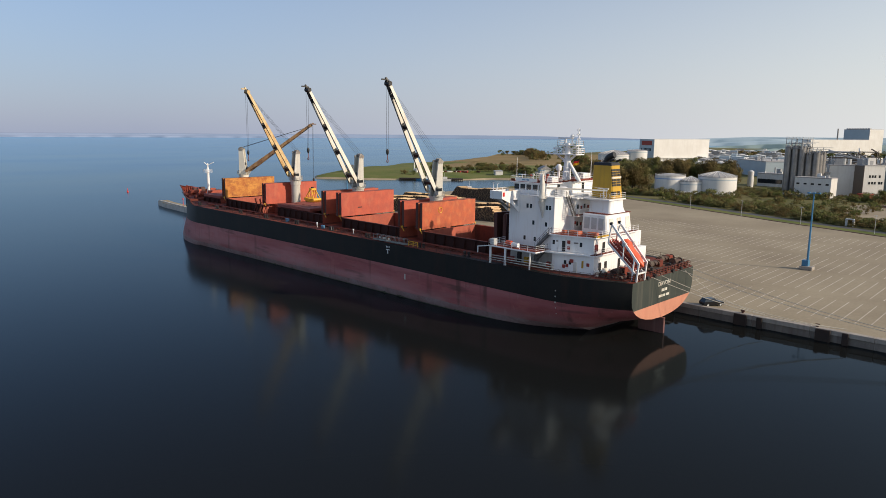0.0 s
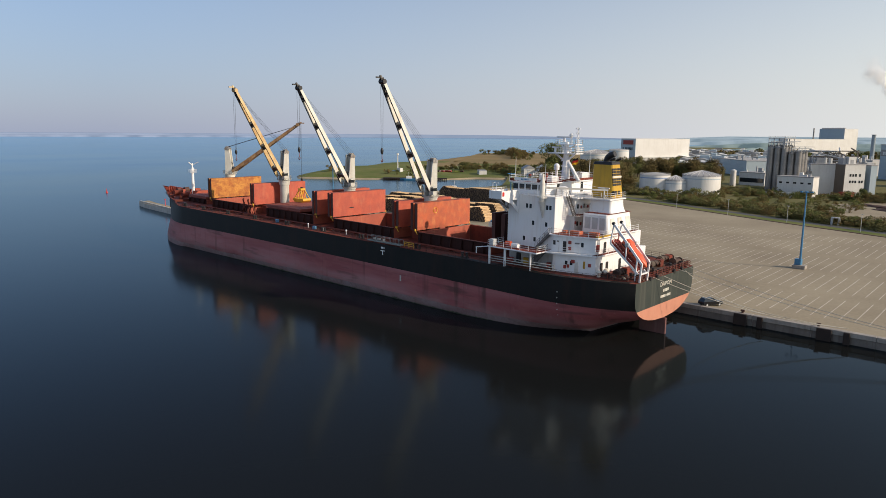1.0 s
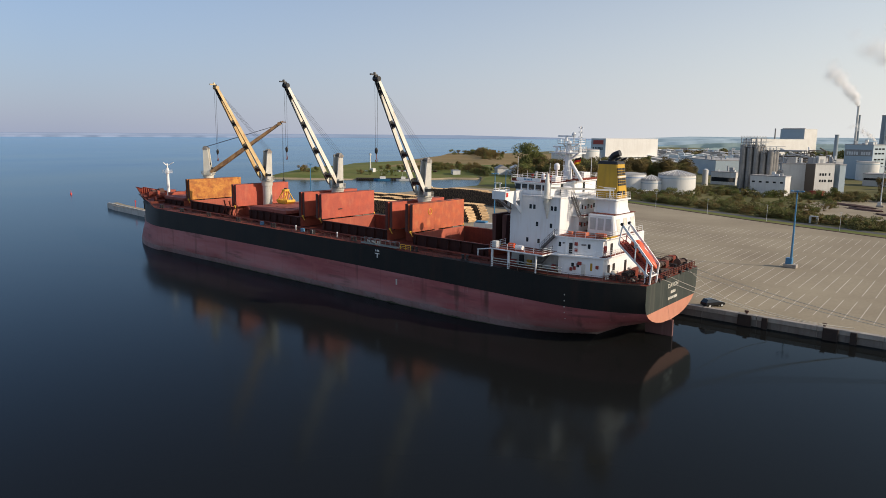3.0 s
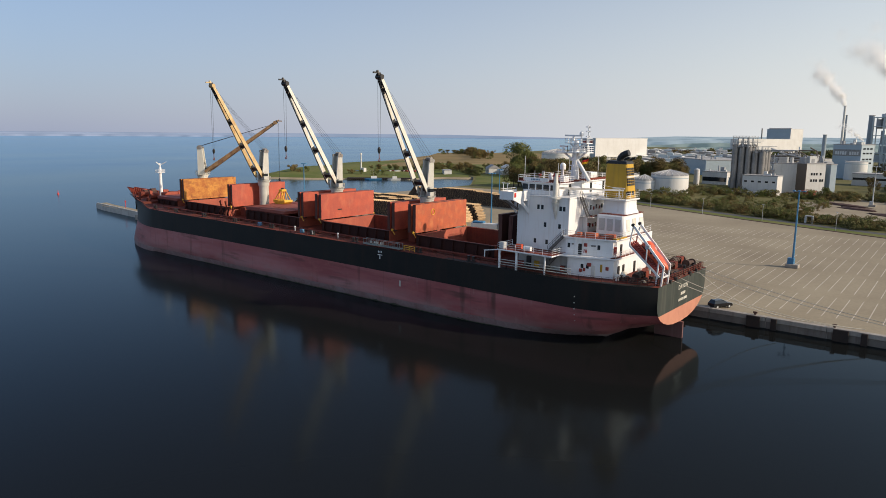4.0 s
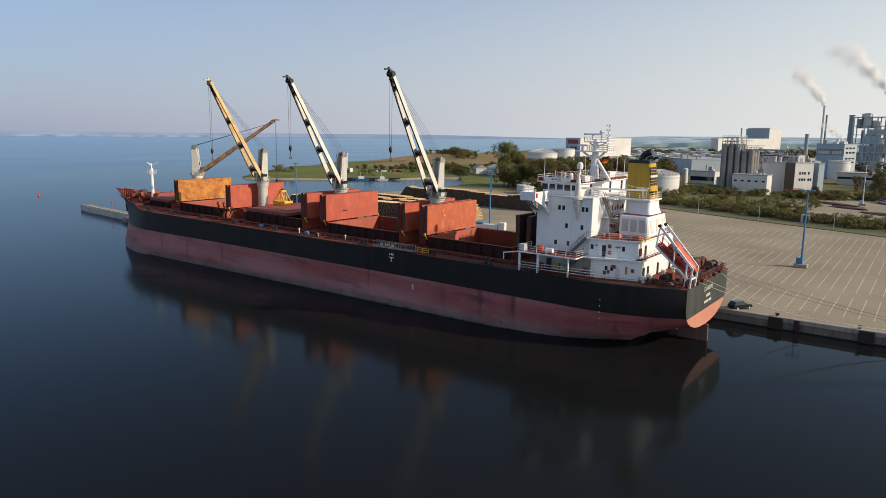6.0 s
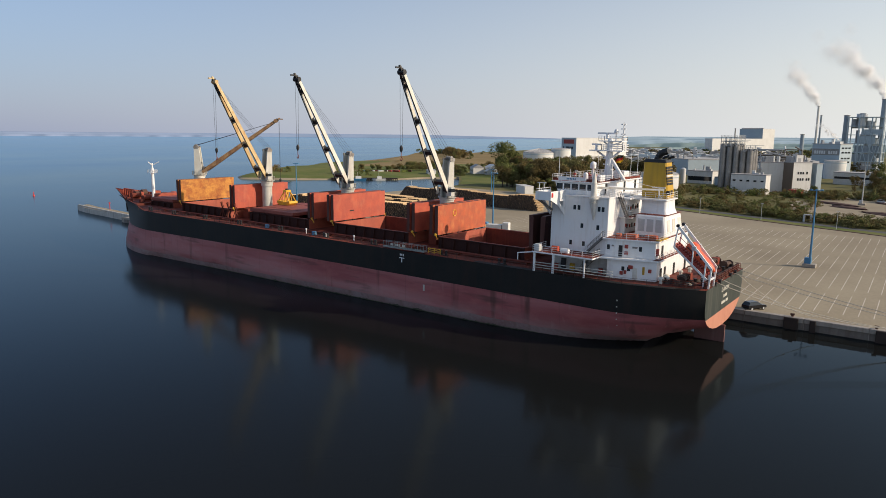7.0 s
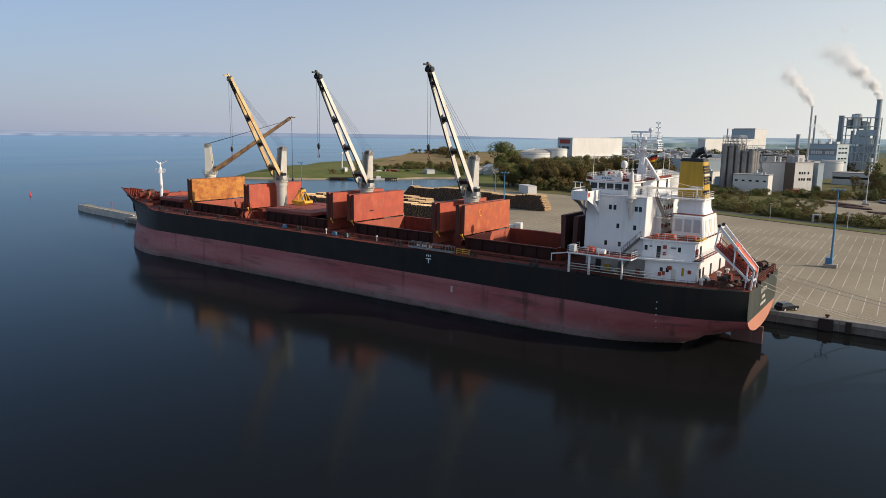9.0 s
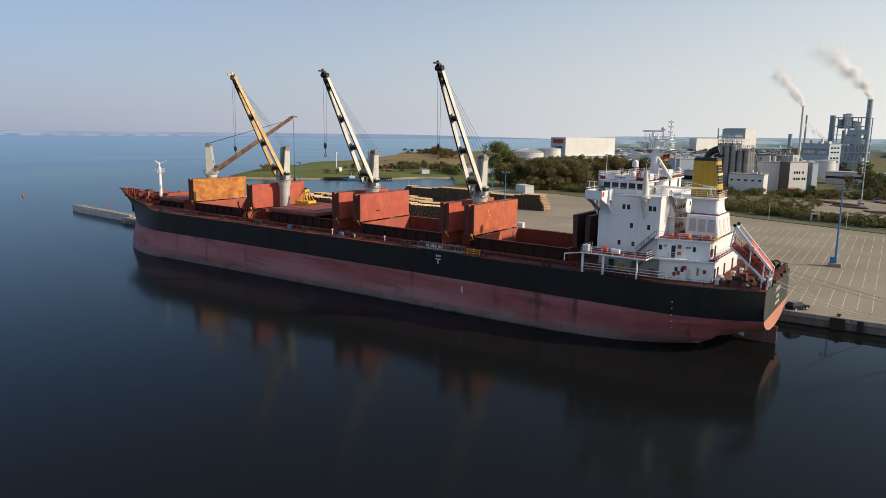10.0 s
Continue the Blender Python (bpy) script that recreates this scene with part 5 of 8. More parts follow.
# side rails along the main deck
for s in (1, -1):
    pts = [(x, s * (half_beam(x, DECK) - 0.15), DECK) for x in (6.5, 12, 18, 26, 60, 100, 148, 153)]
    part("side_rail", rail(bmesh.new(), pts, gap=2.0, r=0.022), DARK_GEAR, ship)
    for k in range(4):
        y = s * (11.2 + 0.28 * k)
        part("deck_pipe", tube(bmesh.new(), (30, y, DECK + 0.5), (149, y, DECK + 0.5), 0.1, n=6), DECK_RED, ship)
    for k in range(24):
        x = 31 + 5 * k
        part("pipe_support", box(bmesh.new(), x - 0.06, min(s * 11.0, s * 12.3), DECK, x + 0.06, max(s * 11.0, s * 12.3), DECK + 0.4), DECK_RED, ship)
# long dark guard plates beside the tower
for k in range(3):
    part("side_pipe", tube(bmesh.new(), (28, 15.2, DECK + 0.6 + 0.45 * k), (14, 14.4, DECK + 0.6 + 0.45 * k), 0.08, n=6), GREY_STEEL, ship)


def deck_locker(x, y, z=DECK, w=0.9, d=0.7, h=1.3, mat=None):
    part("deck_locker", bevel(box(bmesh.new(), x - w, y - d, z, x + w, y + d, z + h), 0.06), mat or DECK_RED, ship)


LIGHT_BLUE = material("valve_blue", (0.10, 0.26, 0.42), 0.5, scale=1, fine=5)
PALE = material("pale_grey_paint", (0.52, 0.54, 0.54), 0.5, scale=1, fine=5)
DULL_GREY = material("dull_grey_green", (0.24, 0.27, 0.26), 0.6, second=(0.15, 0.16, 0.15), scale=0.8, fine=4, amount=0.8)
for x, y, m in ((100.5, 13.6, LIGHT_BLUE), (80.5, 13.8, PALE), (84.4, 13.6, LIGHT_BLUE)):
    deck_locker(x, y, mat=m, w=0.45, d=0.35, h=0.8)
for x in (72.4, 87.2):
    bm = tube(bmesh.new(), (x, 13.4, DECK), (x, 13.4, DECK + 0.9), 0.1, n=8)
    tube(bm, (x, 13.4, DECK + 0.9), (x, 13.4, DECK + 1.2), 0.2, n=8)
    part("vent_head", bm, WHITE, ship)
for x, y in ((54.5, 3.4), (54.5, -3.4), (57.0, 5.0), (84.8, 4.0), (88.0, -4.0), (115.0, 4.5), (118.2, 5.0), (114.8, -5.0), (144.5, 5.0), (148.0, -4.5)):
    deck_locker(x, y, w=1.0, d=1.1, h=2.4)
# crossed frames by the second hold
bm = bmesh.new()
for x in (118.0, 121.0, 123.5):
    beam(bm, (x, 9.4, DECK), (x, 9.4, DECK + 4.2), 0.18, 0.18)
    beam(bm, (x - 1.3, 9.4, DECK), (x + 0.6, 9.4, DECK + 4.0), 0.14, 0.14)
    beam(bm, (x + 1.3, 9.4, DECK), (x - 0.6, 9.4, DECK + 3.2), 0.14, 0.14)
beam(bm, (117, 9.4, DECK + 2.2), (125, 9.4, DECK + 2.2), 0.14, 0.14)
part("ladder_frame", bm, DECK_RED, ship)
# stowed gangway on the port side
bm = bmesh.new()
box(bm, 51.5, 14.9, 11.5, 62.0, 15.9, 11.75)
for y in (14.9, 15.9):
    for k in range(8):
        beam(bm, (51.6 + 1.47 * k, y, 11.75), (51.6 + 1.47 * k, y, 12.7), 0.06, 0.06)
    beam(bm, (51.5, y, 12.7), (62.0, y, 12.7), 0.07, 0.07)
for k in range(20):
    box(bm, 51.7 + 0.52 * k, 15.0, 11.75, 51.85 + 0.52 * k, 15.8, 11.8)
gangway = part("accommodation_ladder", bm, DULL_GREY, ship)
for k in range(9):
    if k not in (2, 6):
        part("lettering_bar", box(bmesh.new(), 59.6 - 0.42 * k, 15.94, 12.0, 59.9 - 0.42 * k, 15.97, 12.45), GREY_STEEL, gangway)
bm = rail(bmesh.new(), [(48.0, 15.4, 11.4), (50.8, 15.4, 11.4)], gap=1.2, r=0.06)
part("gangway_frame", bm, YELLOW, ship)
# davit arm near the house
bm = beam(bmesh.new(), (31.2, 15.2, 12.7), (31.2, 15.2, 13.95), 0.14, 0.14)
beam(bm, (31.3, 15.2, 13.9), (28.1, 14.8, 14.4), 0.16, 0.16)
part("davit_arm", bm, WHITE, ship)
bm = bmesh.new()
tube(bm, (23.2, 14.6, 15.2), (21.8, 14.6, 15.2), 0.42, n=14)
part("raft_canister", bm, WHITE, house)
part("raft_canister", tube(bmesh.new(), (25.4, 13.6, 15.2), (24.2, 13.6, 15.2), 0.45, n=14), ORANGE, house)
deck_locker(27.4, 15.0, 14.69, 0.5, 0.5, 1.2, PALE)

# ---- forecastle ----
bm = bmesh.new()
prev = None
for i in range(37):
    u = 1.36 + 0.60 * i / 36
    z = top_edge(148 + (u - 1) * 44)
    x, y = hull_point(u, 12.2)
    p = Vector((x - 0.3, -max(0.3, y - 0.35), 0))
    if prev:
        frustum(bm, [(*prev[0].xy, 11.8), (*p.xy, 11.8), (p.x, p.y + 0.08, 11.8), (prev[0].x, prev[0].y + 0.08, 11.8)], [(*prev[0].xy, prev[1]), (*p.xy, z + 0.5), (p.x, p.y + 0.08, z + 0.5), (prev[0].x, prev[0].y + 0.08, prev[1])])
        beam(bm, (p.x, p.y + 0.5, 11.8), (p.x, p.y + 0.12, z + 0.4), 0.12, 0.2)
        beam(bm, (prev[0].x, prev[0].y + 0.05, prev[1]), (p.x, p.y + 0.05, z + 0.5), 0.32, 0.12)
    prev = (p, z + 0.5)
part("forecastle_bulwark", bm, BULWARK_RED, ship)
for x, y, w, d, h in ((166.5, -4.0, 1.2, 1.6, 2.2), (169.5, 3.0, 0.8, 0.8, 1.9), (174.0, -2.6, 0.9, 1.0, 2.3), (178.5, 0.5, 1.0, 0.8, 1.8), (183.0, -0.5, 0.8, 0.6, 1.9), (171.0, -6.5, 0.7, 0.7, 2.0), (164.6, 1.0, 1.0, 2.4, 2.4)):
    part("deck_machinery", bevel(box(bmesh.new(), x - w, y - d, 11.8, x + w, y + d, 11.8 + h), 0.15), BULWARK_RED, ship)
for x, y in ((168.0, -1.5), (176.5, 2.5), (180.5, -2.0)):
    part("chain_drum", tube(bmesh.new(), (x, y - 0.8, 13.1), (x, y + 0.8, 13.1), 1.0, n=16), RUST_DARK, ship)
bm = tube(bmesh.new(), (171.5, 0, 11.8), (171.5, 0, 21.5), 0.55, 0.42, n=12)
tube(bm, (171.5, 0, 21.5), (171.5, 0, 23.0), 0.24, n=8)
box(bm, 170.7, -1.2, 19.9, 172.3, 1.2, 20.0)
rail(bm, [(170.7, -1.2, 20), (172.3, -1.2, 20), (172.3, 1.2, 20), (170.7, 1.2, 20), (170.7, -1.2, 20)], h=0.9, gap=1.2)
for e in (-1, 1):
    beam(bm, (171.5, 0, 22.3), (170.6 + 0.9 * e, 1.3 * e, 23.4), 0.2, 0.2)
part("foremast", bm, WHITE, ship, "white foremast with a small platform")
for x, y in ((176, 3.5), (176, -3.5), (167, 5.0), (167, -5.0)):
    bm = box(bmesh.new(), x - 1.2, y - 1.4, 11.8, x + 1.2, y + 1.4, 12.1)
    tube(bm, (x, y - 1.3, 12.9), (x, y + 1.3, 12.9), 0.8, n=14)
    part("windlass", bm, DECK_RED, ship)
for k in range(9):
    x = 166 + 2.6 * k
    yy = hull_point(1 + (x - 148) / 46, 11.8)[1]
    for s in (1, -1):
        if yy > 1.5:
            bm = beam(bmesh.new(), (x, s * (yy - 0.2), 12.1), (x, s * (yy - 1.0), 11.8), 0.12, 0.12)
            part("bulwark_stay", bm, DECK_RED, ship)
for x, y in ((164.6, 8.0), (164.6, -6.0), (169.0, 9.0), (182.0, 2.0), (179, -6), (173.0, 7.5)):
    deck_locker(x, y, 11.8, 0.5, 0.5, 1.0)
bm = bmesh.new()
ax, ay = hull_point(1.8, 9.0)
beam(bm, (ax + 0.5, ay + 0.1, 10.2), (ax, ay + 0.2, 8.2), 0.35, 0.35)
beam(bm, (ax - 1.1, ay + 0.75, 8.0), (ax + 1.1, ay - 0.35, 8.1), 0.5, 0.5, 0.3, 0.3)
part("anchor", bm, BLACK, ship)

# ---- yellow grab standing on the hatch by the forward crane ----
grab = root("grab_bucket", pose(111.6, -2.8, 15.72) @ Matrix.Scale(0.75, 4), "yellow cargo grab standing on a closed hatch", "grab")
for side in (-1, 1):
    bm = bmesh.new()
    ring = [(side * 0.05, 0.0), (side * 2.2, 0.0), (side * 3.3, 0.7), (side * 3.2, 1.5), (side * 0.05, 1.2)]
    frustum(bm, [(x, -1.9, z) for x, z in ring], [(x, 1.9, z) for x, z in ring])
    part("shell", bevel(bm, 0.08), YELLOW, grab)
for side in (-1, 1):
    for y in (-1.5, 1.5):
        bm = beam(bmesh.new(), (side * 2.6, y, 1.3), (side * 0.5, y * 0.6, 4.6), 0.28, 0.28)
        beam(bm, (side * 0.6, y, 1.2), (side * 0.5, y * 0.6, 4.4), 0.2, 0.2)
        part("arm", bm, YELLOW, grab)
part("head_block", bevel(box(bmesh.new(), -0.9, -1.1, 4.4, 0.9, 1.1, 5.2), 0.1), YELLOW, grab)
bm = tube(bmesh.new(), (-0.5, 0, 5.3), (0.5, 0, 5.3), 0.4, n=12)
part("sheave", bm, BLACK, grab)


# ---- land ----
GRASS = material("grass", (0.092, 0.125, 0.034), 0.95, second=(0.18, 0.172, 0.065), scale=0.045, fine=0.8, amount=0.9, bump=0.3, spec=0.1)
DRY_GRASS = material("dry_field", (0.27, 0.195, 0.10), 0.95, second=(0.17, 0.14, 0.06), scale=0.02, fine=0.6, amount=0.9, spec=0.1)
SCRUB_EARTH = material("scrub_earth", (0.17, 0.15, 0.07), 0.95, second=(0.095, 0.105, 0.04), scale=0.04, fine=0.7, amount=0.9, spec=0.1)
PAVING = material("yard_paving", (0.335, 0.29, 0.208), 0.9, second=(0.225, 0.187, 0.133), scale=0.045, fine=1.6, amount=0.9, bump=0.1, spec=0.2)
ASPHALT = material("asphalt", (0.075, 0.075, 0.075), 0.85, second=(0.05, 0.05, 0.05), scale=0.2, fine=3)
LINE = material("stall_paint", (0.66, 0.61, 0.54), 0.8, second=(0.40, 0.34, 0.27), scale=0.4, fine=3, amount=1.0)
SAND = material("shore_sand", (0.36, 0.29, 0.19), 0.95, second=(0.22, 0.18, 0.12), scale=0.1, fine=1.5, amount=0.9)
# distance haze is mixed into the base colours of these far strips
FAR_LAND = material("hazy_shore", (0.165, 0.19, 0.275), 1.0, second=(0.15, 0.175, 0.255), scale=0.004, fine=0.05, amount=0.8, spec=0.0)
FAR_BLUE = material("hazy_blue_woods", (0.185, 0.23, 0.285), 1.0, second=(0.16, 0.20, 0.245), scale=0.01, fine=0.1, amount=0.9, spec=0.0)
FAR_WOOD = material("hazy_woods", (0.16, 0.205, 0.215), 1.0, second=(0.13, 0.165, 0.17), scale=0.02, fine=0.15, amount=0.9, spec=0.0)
# airlight in front of them is added as a faint glow
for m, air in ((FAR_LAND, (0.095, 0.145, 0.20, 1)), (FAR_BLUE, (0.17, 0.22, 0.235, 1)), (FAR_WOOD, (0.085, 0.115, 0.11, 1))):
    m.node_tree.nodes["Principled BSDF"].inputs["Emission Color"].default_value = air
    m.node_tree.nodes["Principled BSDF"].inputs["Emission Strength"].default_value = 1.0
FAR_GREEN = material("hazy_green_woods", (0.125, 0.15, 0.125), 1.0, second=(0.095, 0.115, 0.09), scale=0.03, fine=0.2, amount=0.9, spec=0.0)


def sheet(name, pts, z0, z1, mat, label, category, side=None):
    """A flat piece of land with an upright edge."""
    bm = bmesh.new()
    frustum(bm, [(x, y, z0) for x, y in pts], [(x, y, z1) for x, y in pts])
    if side:
        bmesh.ops.recalc_face_normals(bm, faces=bm.faces)
        for f in bm.faces:
            if abs(f.normal.z) < 0.5:
                f.material_index = 1
    return tagged(part(name, bm, [mat, side] if side else mat), label, category, kind="structure")


EDGE = -16.6
# the wide mainland under everything, then the yard, the verge and the road upon it
sheet("ground", [(-1500, EDGE + 0.02), (-1500, -4300), (1300, -4300), (760, -1900), (640, -900), (560, -640), (470, -560), (310, -335), (268, -303), (246, -272), (226, -243), (222, -236), (222, EDGE + 0.02)], -6, QUAY - 0.06, SCRUB_EARTH, "rough ground of scrub and earth behind the quay", "ground", CONCRETE)
sheet("yard_pavement", [(-420, EDGE), (-420, -60), (-130, -110), (-17, -147), (37, -169), (96, -197), (140, -216), (221.5, -222), (221.5, EDGE)], QUAY - 0.05, QUAY, PAVING, "wide block-paved quay yard with worn stall lines", "pavement")
verge = [(-130, -110), (-17, -147), (37, -169), (96, -197), (140, -216)]


def band(name, off0, off1, z, mat, label, category):
    bm = bmesh.new()
    lo, hi = [], []
    for i, (x, y) in enumerate(verge):
        a, b = verge[max(0, i - 1)], verge[min(len(verge) - 1, i + 1)]
        d = Vector((b[0] - a[0], b[1] - a[1], 0)).normalized()
        nrm = Vector((d.y, -d.x, 0)) * -1
        nrm = nrm if nrm.y < 0 else -nrm
        lo.append(Vector((x, y, 0)) + nrm * off0)
        hi.append(Vector((x, y, 0)) + nrm * off1)
    for i in range(len(verge) - 1):
        frustum(bm, [(*p.xy, z - 0.3) for p in (lo[i], lo[i + 1], hi[i + 1], hi[i])], [(*p.xy, z) for p in (lo[i], lo[i + 1], hi[i + 1], hi[i])])
    return tagged(part(name, bm, mat), label, category, kind="structure")


band("kerb", 0.0, 0.8, QUAY + 0.16, RUST_DARK, "dark kerb between the yard and the grass verge", "kerb")
band("grass_verge", 0.8, 7.0, QUAY + 0.08, GRASS, "green mown grass verge beside the road", "grass")
band("road", 7.0, 12.0, QUAY + 0.03, ASPHALT, "narrow asphalt road behind the yard", "road")
# the bare second yard beyond the hedge
sheet("gravel_yard", [(-150, -170), (-60, -178), (26, -214), (36, -262), (14, -306), (-150, -306)], QUAY - 0.05, QUAY + 0.01, PAVING, "bare gravel yard with ruts and heaps of earth", "pavement")

QUAY_WALL = material("quay_wall_stained", (0.20, 0.18, 0.16), 0.9, second=(0.11, 0.10, 0.09), scale=0.3, fine=2, amount=0.9, streak=(0.09, 0.065, 0.05), streak_amount=0.7)
# quay edge: coping, wall panels, fenders
bm = bmesh.new()
for k in range(64):
    x = -420 + 10 * k
    if x < 216:
        box(bm, x + 0.03, EDGE - 0.9, QUAY - 0.6, x + 9.97, EDGE + 0.35, QUAY + 0.22)
tagged(part("quay_coping", bevel(bm, 0.05), CONCRETE), "pale concrete coping along the quay", "quay", kind="structure")
bm = bmesh.new()
for k in range(64):
    x = -420 + 10 * k
    if x < 216:
        box(bm, x + 0.06, EDGE - 0.3, -5, x + 9.94, EDGE + 0.12, QUAY - 0.55)
tagged(part("quay_wall", bm, QUAY_WALL), "stained concrete quay wall standing in the water", "quay", kind="structure")


def fender(x, half=1.2):
    st = root("quay_fender", pose(x, EDGE, 0), "dark rusty steel fender panel on the quay wall", "fender", "fenders of the quay")
    part("panel", bevel(box(bmesh.new(), -half, 0.5, -0.6, half, 0.9, 2.5), 0.08), FENDER, st)
    for z in (0.3, 1.6):
        part("rubber_block", tube(bmesh.new(), (0, 0.1, z), (0, 0.52, z), 0.35, n=12), RUBBER, st)


for k in range(-3, 3):
    fender(-8.0 + 14.2 * k)
    if k in (0, -1):
        fender(-11.5 + 14.2 * k, 0.5)
for k in range(8):
    x = -60 + 13 * k
    if -60 <= x <= 40:
        bm = tube(bmesh.new(), (0, 0, 0), (0, 0, 0.4), 0.22, n=10)
        tube(bm, (-0.35, 0, 0.42), (0.35, 0, 0.42), 0.18, n=8)
        ob = part("quay_bollard", bm, RUST_DARK)
        ob.matrix_world = pose(x, EDGE - 0.4, QUAY + 0.22)
        tagged(ob, "squat rusty mooring bollard on the quay coping", "bollard", "bollards of the quay")
# mole beyond the bow
mole = sheet("mole", [(219, EDGE - 2.6), (219, -24.0), (262, -28.0), (275, -30.5), (274, -25.2), (262, -22.9)], -5, 2.5, PAVING, "narrow concrete mole running out into the bay", "pier", PALE_CONCRETE)
bm = bmesh.new()
for k in range(14):
    p0, p1 = Vector((221, EDGE - 2.9, 2.5)).lerp(Vector((273, -25.4, 2.5)), k / 14), Vector((221, EDGE - 2.9, 2.5)).lerp(Vector((273, -25.4, 2.5)), (k + 0.96) / 14)
    beam(bm, p0 + Vector((0, 0, 0.15)), p1 + Vector((0, 0, 0.15)), 0.6, 0.6)
tagged(part("mole_kerb", bm, PALE_CONCRETE), "pale concrete kerb along the mole", "kerb", kind="structure")
bm = bmesh.new()
tube(bm, (0, 0, 0), (0, 0, 2.6), 0.12, n=8)
tube(bm, (0, 0, 2.6), (0, 0, 3.2), 0.3, n=10)
ob = part("mole_light", bm, RED)
ob.matrix_world = pose(246.3, -25.0, 2.5)
tagged(ob, "small red light post on the mole", "light post")

# stall lines
bm = bmesh.new()
for y0, y1 in ((-25, -42.7), (-48.7, -68.6), (-74, -94.7), (-102, -120), (-126, -140)):
    for k in range(70):
        x = -63.75 + 2.43 * k - 0.024 * (y0 + 25)
        d = (x + 17) * -0.44 - 147
        if y1 < d + 3 or (y0 - y1 > 1 and x > 60 and y0 > -60):
            continue
        z = QUAY + 0.005
        s = 0.02 * (y1 - y0)
        v = [bm.verts.new(p) for p in ((x, y0, z), (x + 0.14, y0, z), (x + 0.14 - s * 1.2, y1, z), (x - s * 1.2, y1, z))]
        bm.faces.new(v)
tagged(part("stall_lines", bm, LINE), "worn white stall lines painted on the yard", "road marking", kind="stuff")


def street_lamp(x, y, h, mat, foot=True, group="tall lamp posts"):
    st = root("lamp_post", pose(x, y, QUAY), "tall blue steel lamp post on a concrete foot", "lamp post", group)
    part("pole", tube(bmesh.new(), (0, 0, 0.5 if foot else -0.1), (0, 0, h), 0.30, 0.14, n=12), mat, st)
    bm = bmesh.new()
    beam(bm, (-1.4, 0, h), (1.4, 0, h), 0.14, 0.14)
    part("crossarm", bm, mat, st)
    for s in (-1.2, 0.0, 1.2):
        part("lamp_head", bevel(box(bmesh.new(), s - 0.3, -0.5, h - 0.1, s + 0.3, 0.3, h + 0.25), 0.05), mat, st)
    if foot:
        part("foot", bevel(box(bmesh.new(), -1.5, -1.1, 0, 1.5, 1.1, 0.9), 0.06), CONCRETE, st)
        part("control_box", bevel(box(bmesh.new(), -0.3, -1.0, 0.9, 1.2, 0.5, 2.4), 0.05), mat, st)
    return st


street_lamp(-2.2, -73.0, 19.3, BLUE)
street_lamp(101, -87.5, 18.6, BLUE, False)
street_lamp(191, -76, 19.4, BLUE, False)
street_lamp(164, -185, 14.0, BLUE, False)
street_lamp(4.5, -265, 19.0, PALE)
for x, y in ((82.0, -187.6), (55.1, -177.6), (29.3, -169.0), (2.2, -158.4), (-24.6, -148.4), (-51.5, -139.5)):
    st = root("path_lamp", pose(x, y, QUAY), "slim grey lamp post on the grass verge", "lamp post", "slim lamp posts by the road")
    part("pole", tube(bmesh.new(), (0, 0, 0), (0, 0, 6.4), 0.09, 0.06, n=8), PALE, st)
    part("lamp_head", bevel(box(bmesh.new(), -0.5, -0.15, 6.35, 0.5, 0.15, 6.5), 0.03), PALE, st)
kiosk = root("metering_kiosk", pose(14.0, -175, QUAY), "pale metal frame kiosk on the verge", "kiosk")
for x in (-1.2, 1.2):
    part("post", bevel(box(bmesh.new(), x - 0.35, -0.4, 0, x + 0.35, 0.4, 2.6), 0.04), PALE, kiosk)
part("roof", bevel(box(bmesh.new(), -1.4, -0.6, 2.6, 1.4, 0.6, 2.9), 0.04), PALE, kiosk)


def car(name, m, paint, label, length=4.6, group=""):
    st = root(name, m, label, "car", group)
    h = length / 2
    bm = bmesh.new()
    prof = [(-h, 0.35), (h, 0.35), (h, 0.75), (h - 0.25, 0.9), (h - 1.15, 0.98), (-h + 0.1, 1.0), (-h, 0.8)]
    frustum(bm, [(x, -0.9, z) for x, z in prof], [(x, 0.9, z) for x, z in prof])
    part("body", bevel(bm, 0.06), paint, st)
    bm = bmesh.new()
    frustum(bm, [(-h + 0.15, -0.85, 0.98), (h - 1.2, -0.85, 0.98), (h - 1.2, 0.85, 0.98), (-h + 0.15, 0.85, 0.98)], [(-h + 0.5, -0.68, 1.52), (h - 2.0, -0.68, 1.52), (h - 2.0, 0.68, 1.52), (-h + 0.5, 0.68, 1.52)])
    part("greenhouse", bm, GLASS, st)
    part("car_roof", bevel(box(bmesh.new(), -h + 0.5, -0.7, 1.5, h - 2.0, 0.7, 1.58), 0.03), paint, st)
    for x in (-h + 0.85, h - 0.85):
        for y in (-0.86, 0.86):
            w = part("wheel", tube(bmesh.new(), (x, y - 0.1, 0.33), (x, y + 0.1, 0.33), 0.33, n=16), RUBBER, st)
            part("rim", tube(bmesh.new(), (x, y - 0.11, 0.33), (x, y + 0.11, 0.33), 0.2, n=10), PALE, w)
    for y in (-0.65, 0.65):
        part("headlight", box(bmesh.new(), h - 0.12, y - 0.2, 0.62, h + 0.02, y + 0.2, 0.8), PALE, st)
    return st


car("parked_car", pose(-1.0, -19.2, QUAY, 0, 0, 238), CAR_BLACK, "black hatchback parked on the quay near the coping", 4.5)
car("parked_van", pose(7.5, -18.5, QUAY, 0, 0, 200), CAR_WHITE, "white car parked on the quay beside the ship", 4.6)
car("parked_van", pose(-2.5, -285, QUAY, 0, 0, 130), CAR_WHITE, "white van on the gravel yard", 5.6)

